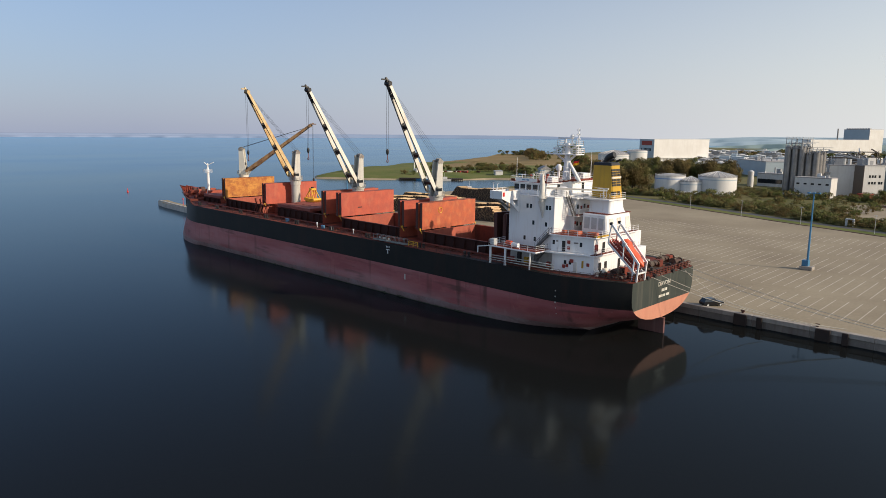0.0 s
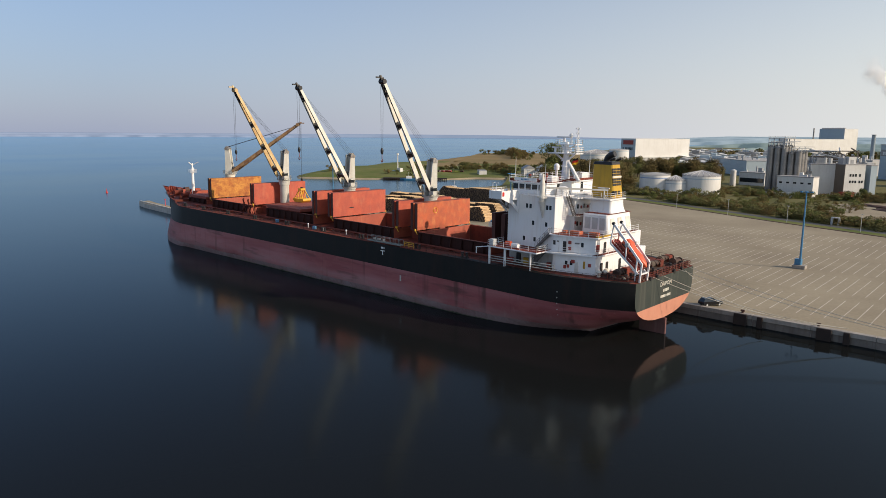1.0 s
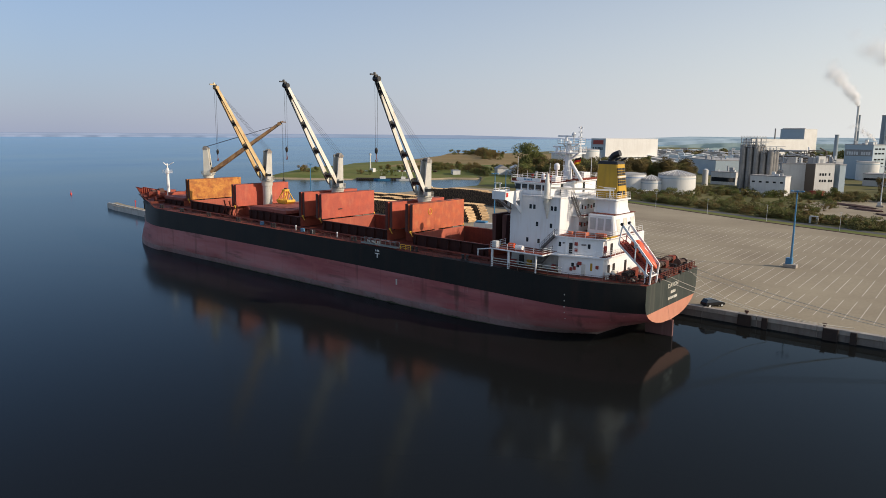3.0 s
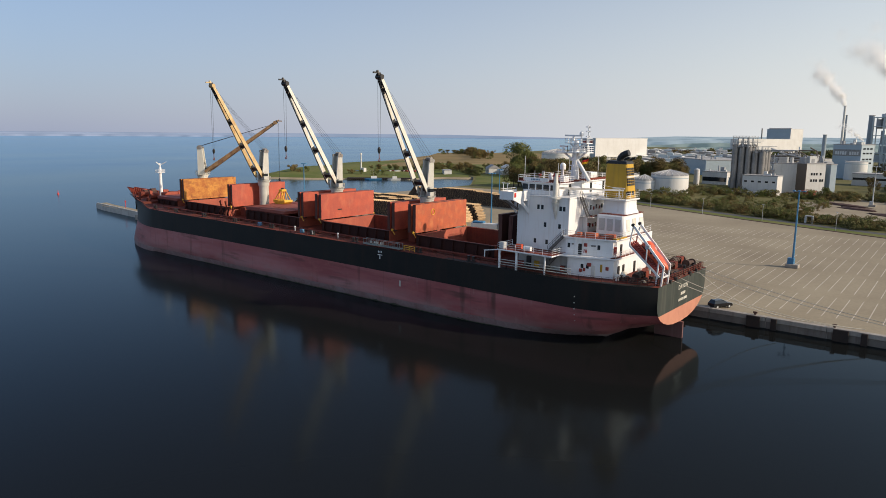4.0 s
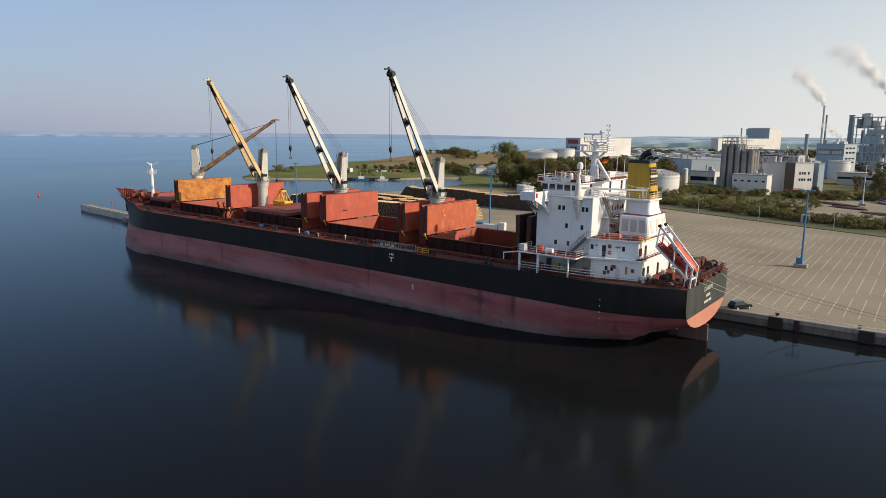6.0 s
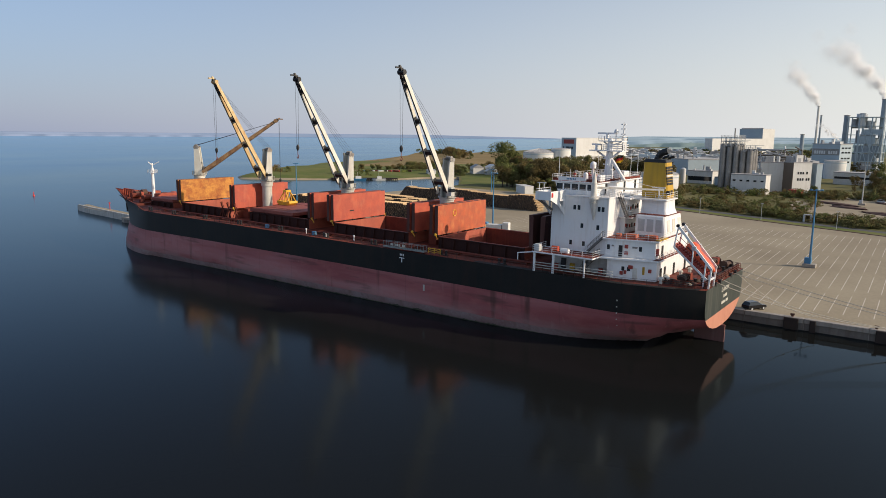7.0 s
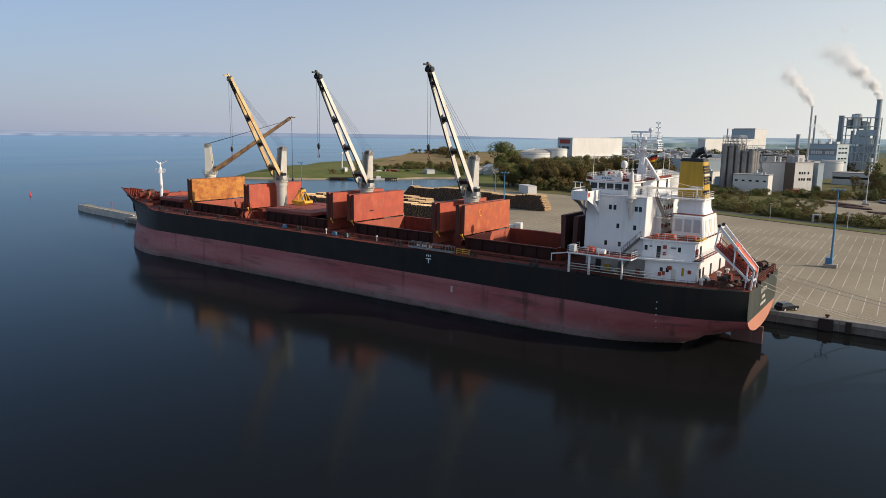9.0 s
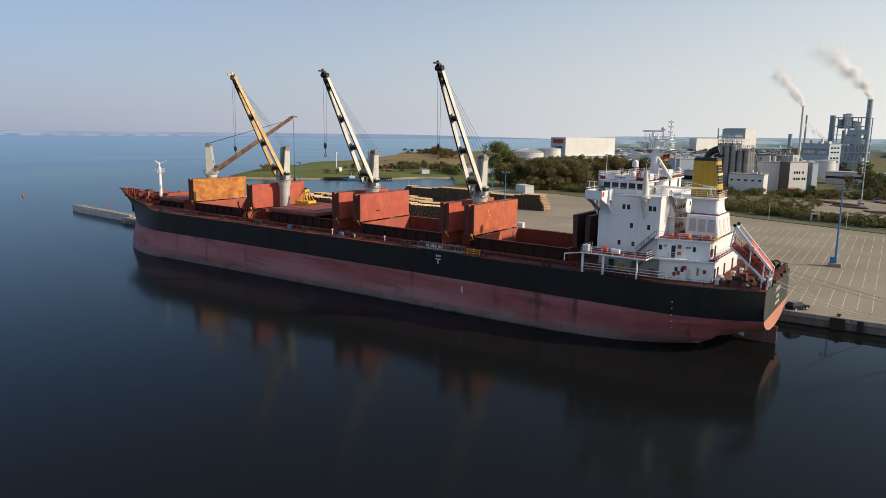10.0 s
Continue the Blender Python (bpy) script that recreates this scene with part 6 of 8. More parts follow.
# mooring lines from the stern to the quay
for a, b in (((0.5, -9.6, 11.4), (-52, EDGE - 0.5, 3.0)), ((0.3, -6.0, 11.3), (-52, EDGE - 0.5, 3.0)), ((0.3, 4.0, 11.3), (-25.5, EDGE - 0.5, 3.0)), ((0.3, 1.0, 11.3), (-25.5, EDGE - 0.5, 3.0)), ((0.4, -8.0, 11.3), (-12, EDGE - 0.5, 3.0))):
    bm = bmesh.new()
    prev = None
    for i in range(15):
        f = i / 14
        p = Vector(a).lerp(Vector(b), f) - Vector((0, 0, 1.4 * 4 * f * (1 - f)))
        cur = [bm.verts.new(p + Vector((0, 0.06 * math.cos(q), 0.06 * math.sin(q)))) for q in (0, 1.257, 2.513, 3.77, 5.027)]
        if prev:
            for q in range(5):
                bm.faces.new((prev[q], prev[(q + 1) % 5], cur[(q + 1) % 5], cur[q]))
        prev = cur
    tagged(part("mooring_line", bm, ROPE), "taut pale mooring line from ship to quay", "rope", "mooring lines of the stern")

# ---- log piles ----
BARK = material("debarked_trunk", (0.52, 0.37, 0.21), 0.9, second=(0.34, 0.23, 0.13), scale=0.5, fine=3, amount=0.9, vary=0.3)
# cut ends darkened: the shade on the piles' faces is in this colour
SHADED_WOOD_END = material("shaded_log_end", (0.075, 0.05, 0.036), 0.9, second=(0.04, 0.03, 0.024), scale=0.8, fine=5, amount=0.8)


def log_pile(name, a, b, h, length, seed):
    """Stacked trunks lying across the line a-b."""
    rnd = random.Random(seed)
    st = root(name, pose(0, 0, 0), "long stack of cut tree trunks on the yard", "log pile", "log piles on the yard")
    a, b = Vector((*a, 0)), Vector((*b, 0))
    d = (b - a).normalized()
    n = Vector((-d.y, d.x, 0))
    total = (b - a).length
    bm = bmesh.new()
    step = 0.54
    cols = int(total / step)
    for i in range(cols):
        s = i * step
        edge = min(1.0, (s + 0.6) / (h * 0.9), (total - s + 0.6) / (h * 0.5))
        lot = int((s + 2.0 * noise.noise((s * 0.1, seed, 0))) / 4.4)
        top = h * edge * (0.88 + 0.08 * math.sin(s * 0.13 + seed)) + 0.55 * noise.noise((lot * 7.3, seed, 4))
        rows = int(top / 0.5)
        for j in range(rows):
            r = rnd.uniform(0.23, 0.34)
            o = rnd.uniform(-0.12, 0.12)
            c = a + d * (s + rnd.uniform(-0.12, 0.12) + (j % 2) * 0.3) + Vector((0, 0, QUAY + 0.3 + 0.5 * j))
            slew = 0.5 * noise.noise((lot * 3.1, seed, 9)) * (1 if j > rows - 3 else 0.2)
            p, q = c - n * (length / 2 + o) + d * slew, c + n * (length / 2 + rnd.uniform(-0.12, 0.12)) - d * slew
            tube(bm, p, q, r, r * rnd.uniform(0.7, 0.95), n=6)
    bmesh.ops.recalc_face_normals(bm, faces=bm.faces)
    for f in bm.faces:
        if len(f.verts) == 6:
            f.material_index = 1
    ob = part("stacked_timber", bm, [BARK, SHADED_WOOD_END], st)
    ob["kind"] = "stuff"
    return st


log_pile("log_pile", (206, -84), (111.5, -88.5), 6.3, 5.0, 1)
log_pile("log_pile", (206, -95), (111.5, -96.5), 6.6, 5.0, 2)
log_pile("log_pile", (196, -150), (110, -140), 7.2, 5.0, 3)
log_pile("log_pile", (200, -118), (150, -112), 5.6, 5.0, 4)

# ---- small yard things ----


def shed(name, x, y, w, d, h, turn, wall, roof, label, gable=0.0, ground=QUAY, category="building", windows=0, group=""):
    st = root(name, pose(x, y, ground - 0.1, 0, 0, turn), label, category, group)
    bm = box(bmesh.new(), -w / 2, -d / 2, 0, w / 2, d / 2, h)
    part("wall", bm, wall, st)
    bm = bmesh.new()
    if gable:
        frustum(bm, [(-w / 2 - 0.4, -d / 2 - 0.4, h), (-w / 2 - 0.4, d / 2 + 0.4, h), (-w / 2 - 0.4, 0, h + gable)], [(w / 2 + 0.4, -d / 2 - 0.4, h), (w / 2 + 0.4, d / 2 + 0.4, h), (w / 2 + 0.4, 0, h + gable)])
    else:
        box(bm, -w / 2 - 0.15, -d / 2 - 0.15, h, w / 2 + 0.15, d / 2 + 0.15, h + 0.3)
    part("roof", bm, roof, st)
    for k in range(windows):
        xx = -w / 2 + w * (k + 0.5) / windows
        for s in (1, -1):
            part("window", box(bmesh.new(), xx - 0.6, s * (d / 2) - 0.05, h * 0.35, xx + 0.6, s * (d / 2) + 0.05, h * 0.7), GLASS, st)
    return st


METAL_WHITE = material("white_sheet_metal", (0.66, 0.66, 0.64), 0.5, second=(0.54, 0.53, 0.50), scale=0.1, fine=1, amount=0.7, streak=(0.42, 0.40, 0.36), streak_amount=0.3)
METAL_BLUE = material("blue_grey_sheet_metal", (0.38, 0.46, 0.51), 0.5, second=(0.32, 0.39, 0.44), scale=0.1, fine=1, amount=0.7)
METAL_GREY = material("grey_sheet_metal", (0.36, 0.37, 0.38), 0.5, second=(0.27, 0.28, 0.29), scale=0.1, fine=1, amount=0.8, streak=(0.2, 0.19, 0.18), streak_amount=0.4)
SILO_STEEL = material("silo_steel", (0.30, 0.29, 0.28), 0.4, 0.45, second=(0.17, 0.165, 0.16), scale=0.2, fine=1, amount=0.8, streak=(0.12, 0.11, 0.10), streak_amount=0.5)
BROWN_WALL = material("brown_render", (0.16, 0.13, 0.105), 0.8, second=(0.12, 0.10, 0.08), scale=0.2, fine=1)
ROOF_GREY = material("roof_felt", (0.30, 0.30, 0.31), 0.9, second=(0.40, 0.39, 0.37), scale=0.05, fine=0.6, amount=1.0)
ROOF_RED = material("red_roof_tiles", (0.30, 0.085, 0.05), 0.8, second=(0.22, 0.07, 0.05), scale=0.5, fine=3)
TANK_BLUE = material("tank_blue_band", (0.20, 0.30, 0.52), 0.5, second=(0.16, 0.25, 0.45), scale=0.2, fine=1)
TANK_WHITE = material("tank_white", (0.68, 0.68, 0.66), 0.4, second=(0.58, 0.58, 0.56), scale=0.15, fine=1, amount=0.6, streak=(0.45, 0.43, 0.40), streak_amount=0.3)

shed("red_container", 40, -306, 7, 2.5, 2.8, -20, LOCKER_RED, LOCKER_RED, "dull red steel container below the works office", category="container")
shed("site_container", 160, -213, 14, 5, 4.2, -40, METAL_WHITE, METAL_WHITE, "white flat-roofed site hut at the edge of the yard")
truck = root("flatbed_truck", pose(93, -74.5, QUAY, 0, 0, 194), "white truck with blue sheeting parked on the yard", "truck")
part("load_bed", bevel(box(bmesh.new(), -6, -1.25, 1.0, 3.5, 1.25, 2.6), 0.06), METAL_WHITE, truck)
part("cab", bevel(box(bmesh.new(), 3.8, -1.25, 0.7, 6.0, 1.25, 3.4), 0.15), METAL_WHITE, truck)
part("sheeting", bevel(box(bmesh.new(), -5.5, -1.2, 2.6, -1.5, 1.2, 3.2), 0.2), BLUE, truck)
for x in (-4.8, -3.4, 4.8):
    for y in (-1.1, 1.1):
        part("wheel", tube(bmesh.new(), (x, y - 0.15, 0.5), (x, y + 0.15, 0.5), 0.5, n=14), RUBBER, truck)

# ---- tanks and works ----


def storage_tank(x, y, r, h, dome, band_mat=None, ground=QUAY):
    st = root("storage_tank", pose(x, y, ground), "white round storage tank with a shallow domed roof", "tank", "white storage tanks")
    smooth(part("shell", tube(bmesh.new(), (0, 0, -0.3), (0, 0, h), r, n=40), TANK_WHITE, st))
    bm = bmesh.new()
    for k in range(5):
        f0, f1 = k / 5, (k + 1) / 5
        tube(bm, (0, 0, h + dome * f0), (0, 0, h + dome * f1), max(0.1, r * math.cos(f0 * math.pi / 2)), max(0.1, r * math.cos(f1 * math.pi / 2)), n=32)
    smooth(part("dome", bm, ROOF_GREY, st), 60)
    for k in range(18 if dome > 2.5 else 0):
        a = 2 * math.pi * k / 18
        bm = bmesh.new()
        for q in range(5):
            f0, f1 = q / 5, (q + 1) / 5
            beam(bm, (r * math.cos(f0 * math.pi / 2) * math.cos(a), r * math.cos(f0 * math.pi / 2) * math.sin(a), h + dome * f0 + 0.08), (r * math.cos(f1 * math.pi / 2) * math.cos(a), r * math.cos(f1 * math.pi / 2) * math.sin(a), h + dome * f1 + 0.08), 0.22, 0.2)
        part("roof_rib", bm, METAL_WHITE, st)
    bm = tube(bmesh.new(), (0, 0, h - 1.6), (0, 0, h - 1.1), r + 0.05, n=40)
    part("ring", bm, band_mat or METAL_BLUE, st)
    bm = bmesh.new()
    pts = [(r * math.cos(a), r * math.sin(a), h) for a in (2 * math.pi * k / 24 for k in range(25))]
    rail(bm, pts, gap=3, r=0.05, bars=2)
    part("rail", bm, PALE, st)


storage_tank(113.5, -255, 5.8, 7.8, 3.0)
storage_tank(125.5, -254.5, 8.4, 10.5, 1.6, TANK_BLUE)
storage_tank(103, -265, 10.2, 10.6, 3.0)
storage_tank(317, -516, 16.5, 13, 4.6)
storage_tank(298, -528, 10, 17, 1.6)
lying = root("horizontal_tank", pose(110.5, -246.5, QUAY, 0, 0, 14), "white horizontal tank on two saddles", "tank")
smooth(part("vessel", tube(bmesh.new(), (-4.2, 0, 1.7), (4.2, 0, 1.7), 1.15, n=18), TANK_WHITE, lying))
for x in (-2.6, 2.6):
    part("saddle", box(bmesh.new(), x - 0.3, -0.9, -0.1, x + 0.3, 0.9, 1.0), CONCRETE, lying)
slim = root("slim_tank", pose(116, -348, QUAY), "slim pale steel tank standing by the low hall", "tank")
smooth(part("shell", tube(bmesh.new(), (0, 0, -0.3), (0, 0, 10.2), 1.9, n=20), TANK_WHITE, slim))
part("cap", tube(bmesh.new(), (0, 0, 10.2), (0, 0, 11.0), 1.9, 0.6, n=20), PALE, slim)


def block(name, x, y, w, d, h, turn, wall, roof, label, ground=QUAY, rows=(), cols=0, win=(1.2, 1.4), clutter=0, seed=0, band=None):
    """A works building: walls, roof with its edge, windows in rows, roof clutter."""
    rnd = random.Random(seed)
    st = root(name, pose(x, y, ground - 0.2, 0, 0, turn), label, "building")
    part("wall", box(bmesh.new(), -w / 2, -d / 2, 0, w / 2, d / 2, h), wall, st)
    bm = box(bmesh.new(), -w / 2 - 0.2, -d / 2 - 0.2, h, w / 2 + 0.2, d / 2 + 0.2, h + 0.5)
    part("roof", bm, roof, st)
    for z in rows:
        for k in range(cols):
            xx = -w / 2 + w * (k + 0.5) / cols
            part("window", box(bmesh.new(), xx - win[0] / 2, d / 2 - 0.1, z, xx + win[0] / 2, d / 2 + 0.08, z + win[1]), GLASS, st)
    if band:
        for z0, z1 in band:
            part("window_band", box(bmesh.new(), -w / 2 + 0.5, d / 2 - 0.1, z0, w / 2 - 0.5, d / 2 + 0.08, z1), GLASS, st)
    for k in range(clutter):
        xx, yy = rnd.uniform(-w / 2 + 2, w / 2 - 2), rnd.uniform(-d / 2 + 2, d / 2 - 2)
        ww, hh = rnd.uniform(0.8, 2.5), rnd.uniform(1.0, 4.5)
        bm = tube(bmesh.new(), (xx, yy, h), (xx, yy, h + hh), ww * 0.4, n=8) if k % 2 else box(bmesh.new(), xx - ww, yy - ww * 0.6, h, xx + ww, yy + ww * 0.6, h + hh)
        part("roof_plant", bm, rnd.choice((METAL_GREY, PALE, METAL_WHITE)), st)
    return st


office = block("office_building", 43.3, -325, 11.7, 8.5, 17.5, 46, METAL_WHITE, ROOF_GREY, "white works office with a brown end wall", clutter=3, seed=5)
for x in (-4.4, -3.0, -0.6, 0.9, 2.5):
    for z in (7.4, 11.0):
        if (x, z) != (-4.4, 11.0):
            part("window", box(bmesh.new(), x - 0.5, 4.2, z, x + 0.5, 4.33, z + 1.4), GLASS, office)
part("end_cladding", box(bmesh.new(), 5.85, -4.3, 0.3, 6.0, 4.3, 17.6), BROWN_WALL, office, "brown end cladding")
part("penthouse", bevel(box(bmesh.new(), 1.5, -3.8, 17.9, 5.4, 1.0, 21.2), 0.1), METAL_GREY, office)
block("office_wing", 35.0, -331, 3.6, 7, 17.0, 46, METAL_BLUE, ROOF_GREY, "pale blue wing at the end of the works office", clutter=1, seed=15)
block("process_block", 58.0, -327, 14.0, 12, 17.0, 24, METAL_WHITE, ROOF_GREY, "white process block crowded with roof pipework", clutter=8, seed=6)
block("process_annexe", 65.0, -318.5, 7.0, 5, 13.0, 0, METAL_GREY, ROOF_GREY, "grey annexe with ducts before the process block", band=((3, 4.5),), clutter=4, seed=16)
block("low_workshop", 62.5, -298, 19, 8, 10.8, -6, METAL_WHITE, ROOF_GREY, "low white workshop at the foot of the silos", rows=(7.2,), cols=5, win=(1.6, 0.9), clutter=3, seed=7)
block("blue_hall", 154, -500, 62, 40, 12.5, -48, METAL_BLUE, ROOF_GREY, "long blue-grey works hall", clutter=5, seed=8)
block("low_hall", 108, -369, 18, 12, 8.4, -12, METAL_WHITE, ROOF_GREY, "low pale hall with a dark window band", band=((2.2, 5.0),), clutter=4, seed=18)
block("yard_shed", 88, -352, 14, 8, 5.5, -12, METAL_BLUE, ROOF_GREY, "low blue-grey yard shed", clutter=2, seed=28)
ware = block("white_warehouse", 293.8, -601, 22.5, 77, 28.4, -20.9, METAL_WHITE, METAL_WHITE, "large white warehouse with a blue end wall and red sign")
part("end_cladding", box(bmesh.new(), -11.4, 38.5, 0.2, 11.4, 38.8, 28.6), METAL_BLUE, ware, "blue-grey end wall")
part("sign_panel", box(bmesh.new(), -8, 38.8, 22.5, 8, 39.0, 27.0), LOCKER_RED, ware, "red sign panel")
for k in range(8):
    if k != 1:
        part("lettering_bar", box(bmesh.new(), 7.0 - 2.0 * k, 38.8, 16.5, 8.4 - 2.0 * k, 38.95, 19.5), GLASS, ware)
for k in range(15):
    y = 35 - 5.1 * k
    part("dock_gate", box(bmesh.new(), -11.45, y - 1.0, 3.0, -11.2, y + 1.0, 8.5), METAL_GREY, ware)
part("dock_canopy", box(bmesh.new(), -12.8, -38, 8.8, -11.2, 38, 9.3), METAL_WHITE, ware)
block("high_bay_hall", 251.8, -1045, 14, 126, 27.5, -25, METAL_WHITE, METAL_WHITE, "tall white high-bay hall", clutter=0)
roof_house = block("roof_house", 243.5, -1144, 45, 30, 43.5, -25, METAL_BLUE, ROOF_GREY, "blue-grey roof house of the high-bay hall", clutter=0)
# white panel paints the sun on this side; blue-grey walls hold the shade
part("sunlit_side_cladding", box(bmesh.new(), -22.8, -15.1, 0.2, -22.5, 15.1, 43.7), METAL_WHITE, roof_house)
for k in range(9):
    part("roof_fan", bevel(box(bmesh.new(), -21 + 4.7 * k, 10, 43.9, -18 + 4.7 * k, 14, 45.7), 0.2), METAL_GREY, roof_house)
factory = block("sign_building", 50.2, -512, 23, 16, 26.5, -25, METAL_BLUE, ROOF_GREY, "pale blue factory building with a lettered band", clutter=8, seed=10)
part("window_band", box(bmesh.new(), -11, 8.0, 18.0, 11, 8.12, 23.0), SILO_STEEL, factory)
for z in (12.0, 15.0, 19.5, 23.0):
    for k in range(3):
        part("window", box(bmesh.new(), -11.62, -5.5 + 4.2 * k, z, -11.45, -2.6 + 4.2 * k, z + 1.2), GLASS, factory)
storage_tank(44.7, -494, 7.7, 13.6, 1.0)
block("boiler_house", 92, -560, 40, 30, 13, -10, METAL_GREY, ROOF_GREY, "grey boiler house crowded with pipes", clutter=14, seed=11)
block("process_hall", 66, -402, 36, 16, 16, -12, SILO_STEEL, ROOF_GREY, "dark steel process hall behind the pipework", clutter=10, seed=21)
block("long_annexe", 14, -430, 44, 16, 8, -6, METAL_WHITE, ROOF_GREY, "low white annexe below the factory", band=((4, 5.5),))
sign = root("wall_sign", pose(53.6, -504.7, 22.6, 0, 0, -25), "factory wall sign with pale lettering bars", "sign")
for k in range(10):
    if k != 4:
        part("lettering_bar", box(bmesh.new(), -9.5 + 1.95 * k, 0.0, -1.6, -8.1 + 1.95 * k, 0.16, 0.9), METAL_WHITE, sign)
# rows of long low halls in the distance, with roof lights and vents
rnd = random.Random(44)
for k, far in enumerate((690, 745, 800, 870, 940, 1020, 1110, 1210)):
    st = root("works_hall", pose(-36 + 0.319 * far + 6 * (k % 3), 115 - 0.948 * far, QUAY, 0, 0, 15 + 2 * (k % 2)), "long low works hall with roof lights", "building", "long low halls")
    half, deep, high = 0.074 * far * (1.0 if k % 3 else 1.2), 13, 7.0 + (k % 3)
    part("wall", box(bmesh.new(), -half, -deep, -0.3, half, deep, high), (METAL_BLUE, METAL_GREY, METAL_WHITE, SILO_STEEL)[k % 4], st)
    n = max(3, int(half / 9))
    for i in range(n):
        x0, x1 = -half - 0.5 + (2 * half + 1) * i / n, -half - 0.5 + (2 * half + 1) * (i + 1) / n
        bm = frustum(bmesh.new(), [(x0, -deep - 0.4, high), (x1, -deep - 0.4, high), (x1, deep + 0.4, high), (x0, deep + 0.4, high)], [(x0 + 0.2, -deep, high + 0.5), ((x0 + x1) / 2, -deep, high + 1.9), ((x0 + x1) / 2, deep, high + 1.9), (x0 + 0.2, deep, high + 0.5)])
        part("roof_bay", bm, METAL_WHITE if (k + i // 3) % 4 != 2 else ROOF_GREY, st)
    for i in range(7):
        x = rnd.uniform(-half + 3, half - 3)
        w, h = rnd.uniform(1.5, 6.0), rnd.uniform(1.2, 3.6)
        part("roof_vent", bevel(box(bmesh.new(), x - w, -3, high + 0.4, x + w, 3, high + 1.2 + h), 0.15), rnd.choice((METAL_GREY, METAL_WHITE, METAL_BLUE, SILO_STEEL)), st)
# silos
for i in range(5):
    for j in range(3):
        x, y = 80.4 - 3.6 * i - 0.5 * j, -305.5 - 0.5 * i - 3.8 * j
        h = 27.0 - 0.9 * ((i + j) % 2) - (3 if i > 2 else 0)
        st = root("silo", pose(x, y, QUAY - 0.2), "tall dull steel silo with a railed top", "silo", "steel silos of the works")
        smooth(part("shell", tube(bmesh.new(), (0, 0, 0), (0, 0, h), 1.75, n=18), SILO_STEEL, st))
        part("cone", tube(bmesh.new(), (0, 0, h), (0, 0, h + 1.0), 1.75, 0.4, n=18), SILO_STEEL, st)
        pts = [(1.7 * math.cos(a), 1.7 * math.sin(a), h) for a in (2 * math.pi * k / 8 for k in range(9))]
        bm = rail(bmesh.new(), pts, gap=2, r=0.07, bars=2)
        tube(bm, (0, 0, h), (0, 0, h + 3.2), 0.25, n=6)
        beam(bm, (0, 0, h + 3.0), (-4, -3, h + 3.0), 0.3, 0.3)
        part("top_pipework", bm, PALE, st)
# open frame above the taller silos
st = root("silo_head_frame", pose(76.3, -310.0, 28.6, 0, 0, -8), "open steel frame with walkways above the silos", "steel frame")
for x in (-4.5, -1.5, 1.5, 4.5):
    for y in (-6, 0, 6):
        part("post", beam(bmesh.new(), (x, y, -0.6), (x, y, 5.2), 0.3, 0.3), METAL_GREY, st)
for z in (0.2, 2.8, 5.2):
    for y in (-6, 0, 6):
        part("girder", beam(bmesh.new(), (-4.7, y, z), (4.7, y, z), 0.3, 0.35), METAL_GREY, st)
    for x in (-4.5, 0, 4.5):
        part("girder", beam(bmesh.new(), (x, -6.2, z + 0.1), (x, 6.2, z + 0.1), 0.25, 0.3), METAL_GREY, st)
part("rail", rail(bmesh.new(), [(-4.7, 6.1, 5.3), (4.7, 6.1, 5.3), (4.7, -6.1, 5.3), (-4.7, -6.1, 5.3), (-4.7, 6.1, 5.3)], r=0.06, gap=2, bars=2), PALE, st)
# pipe rack over the process yard
rnd = random.Random(31)
st = root("pipe_rack", pose(0, 0, QUAY), "crowded pipe rack and ducts over the process yard", "pipework")
for k in range(14):
    x, y = 47 + 1.9 * k, -335 - 1.4 * (k % 5) * 4
    part("trestle", beam(bmesh.new(), (x, y, -0.3), (x, y, 18 + 6 * rnd.random()), 0.45, 0.45), METAL_GREY, st)
for k in range(46):
    x, y, z = rnd.uniform(44, 66), rnd.uniform(-362, -334), rnd.uniform(17, 25)
    a = rnd.choice((-0.2, -0.2, 1.35))
    ln = rnd.uniform(4, 13)
    bm = tube(bmesh.new(), (x, y, z), (x + ln * math.cos(a), y - ln * math.sin(a) * 0.6, z + rnd.choice((0, 0, 0, 2.5))), rnd.uniform(0.15, 0.5), n=8)
    tube(bm, (x, y, z), (x, y, z - rnd.uniform(2, 8)), 0.25, n=6)
    part("duct", bm, rnd.choice((METAL_GREY, SILO_STEEL, SILO_STEEL, BROWN_WALL, METAL_WHITE)), st)
# pipe bridges and frames between the works
rnd = random.Random(12)
for k in range(26):
    x, y = rnd.uniform(44, 86), rnd.uniform(-378, -334)
    st = root("process_vessel", pose(x, y, QUAY - 0.2), "steel process vessel with pipework", "vessel", "process vessels of the works")
    h = rnd.uniform(12, 22)
    bm = tube(bmesh.new(), (0, 0, 0), (0, 0, h), rnd.uniform(0.6, 1.6), n=10)
    tube(bm, (0, 0, h), (0, 0, h + 1.4), 0.6, 0.3, n=10)
    part("vessel_shell", bm, rnd.choice((METAL_GREY, SILO_STEEL, SILO_STEEL)), st)
    bm = bmesh.new()
    for z in (h * 0.5, h * 0.8):
        beam(bm, (-5, 0, z), (6, rnd.uniform(-3, 3), z), 0.4, 0.4)
    for s in (-4, 4):
        beam(bm, (s, 0, 0), (s, 0, h * 0.85), 0.3, 0.3)
    part("pipe_frame", bm, METAL_GREY, st)
st = root("conveyor_bridge", pose(0, 0, 0), "long white conveyor bridge above the ground", "conveyor")
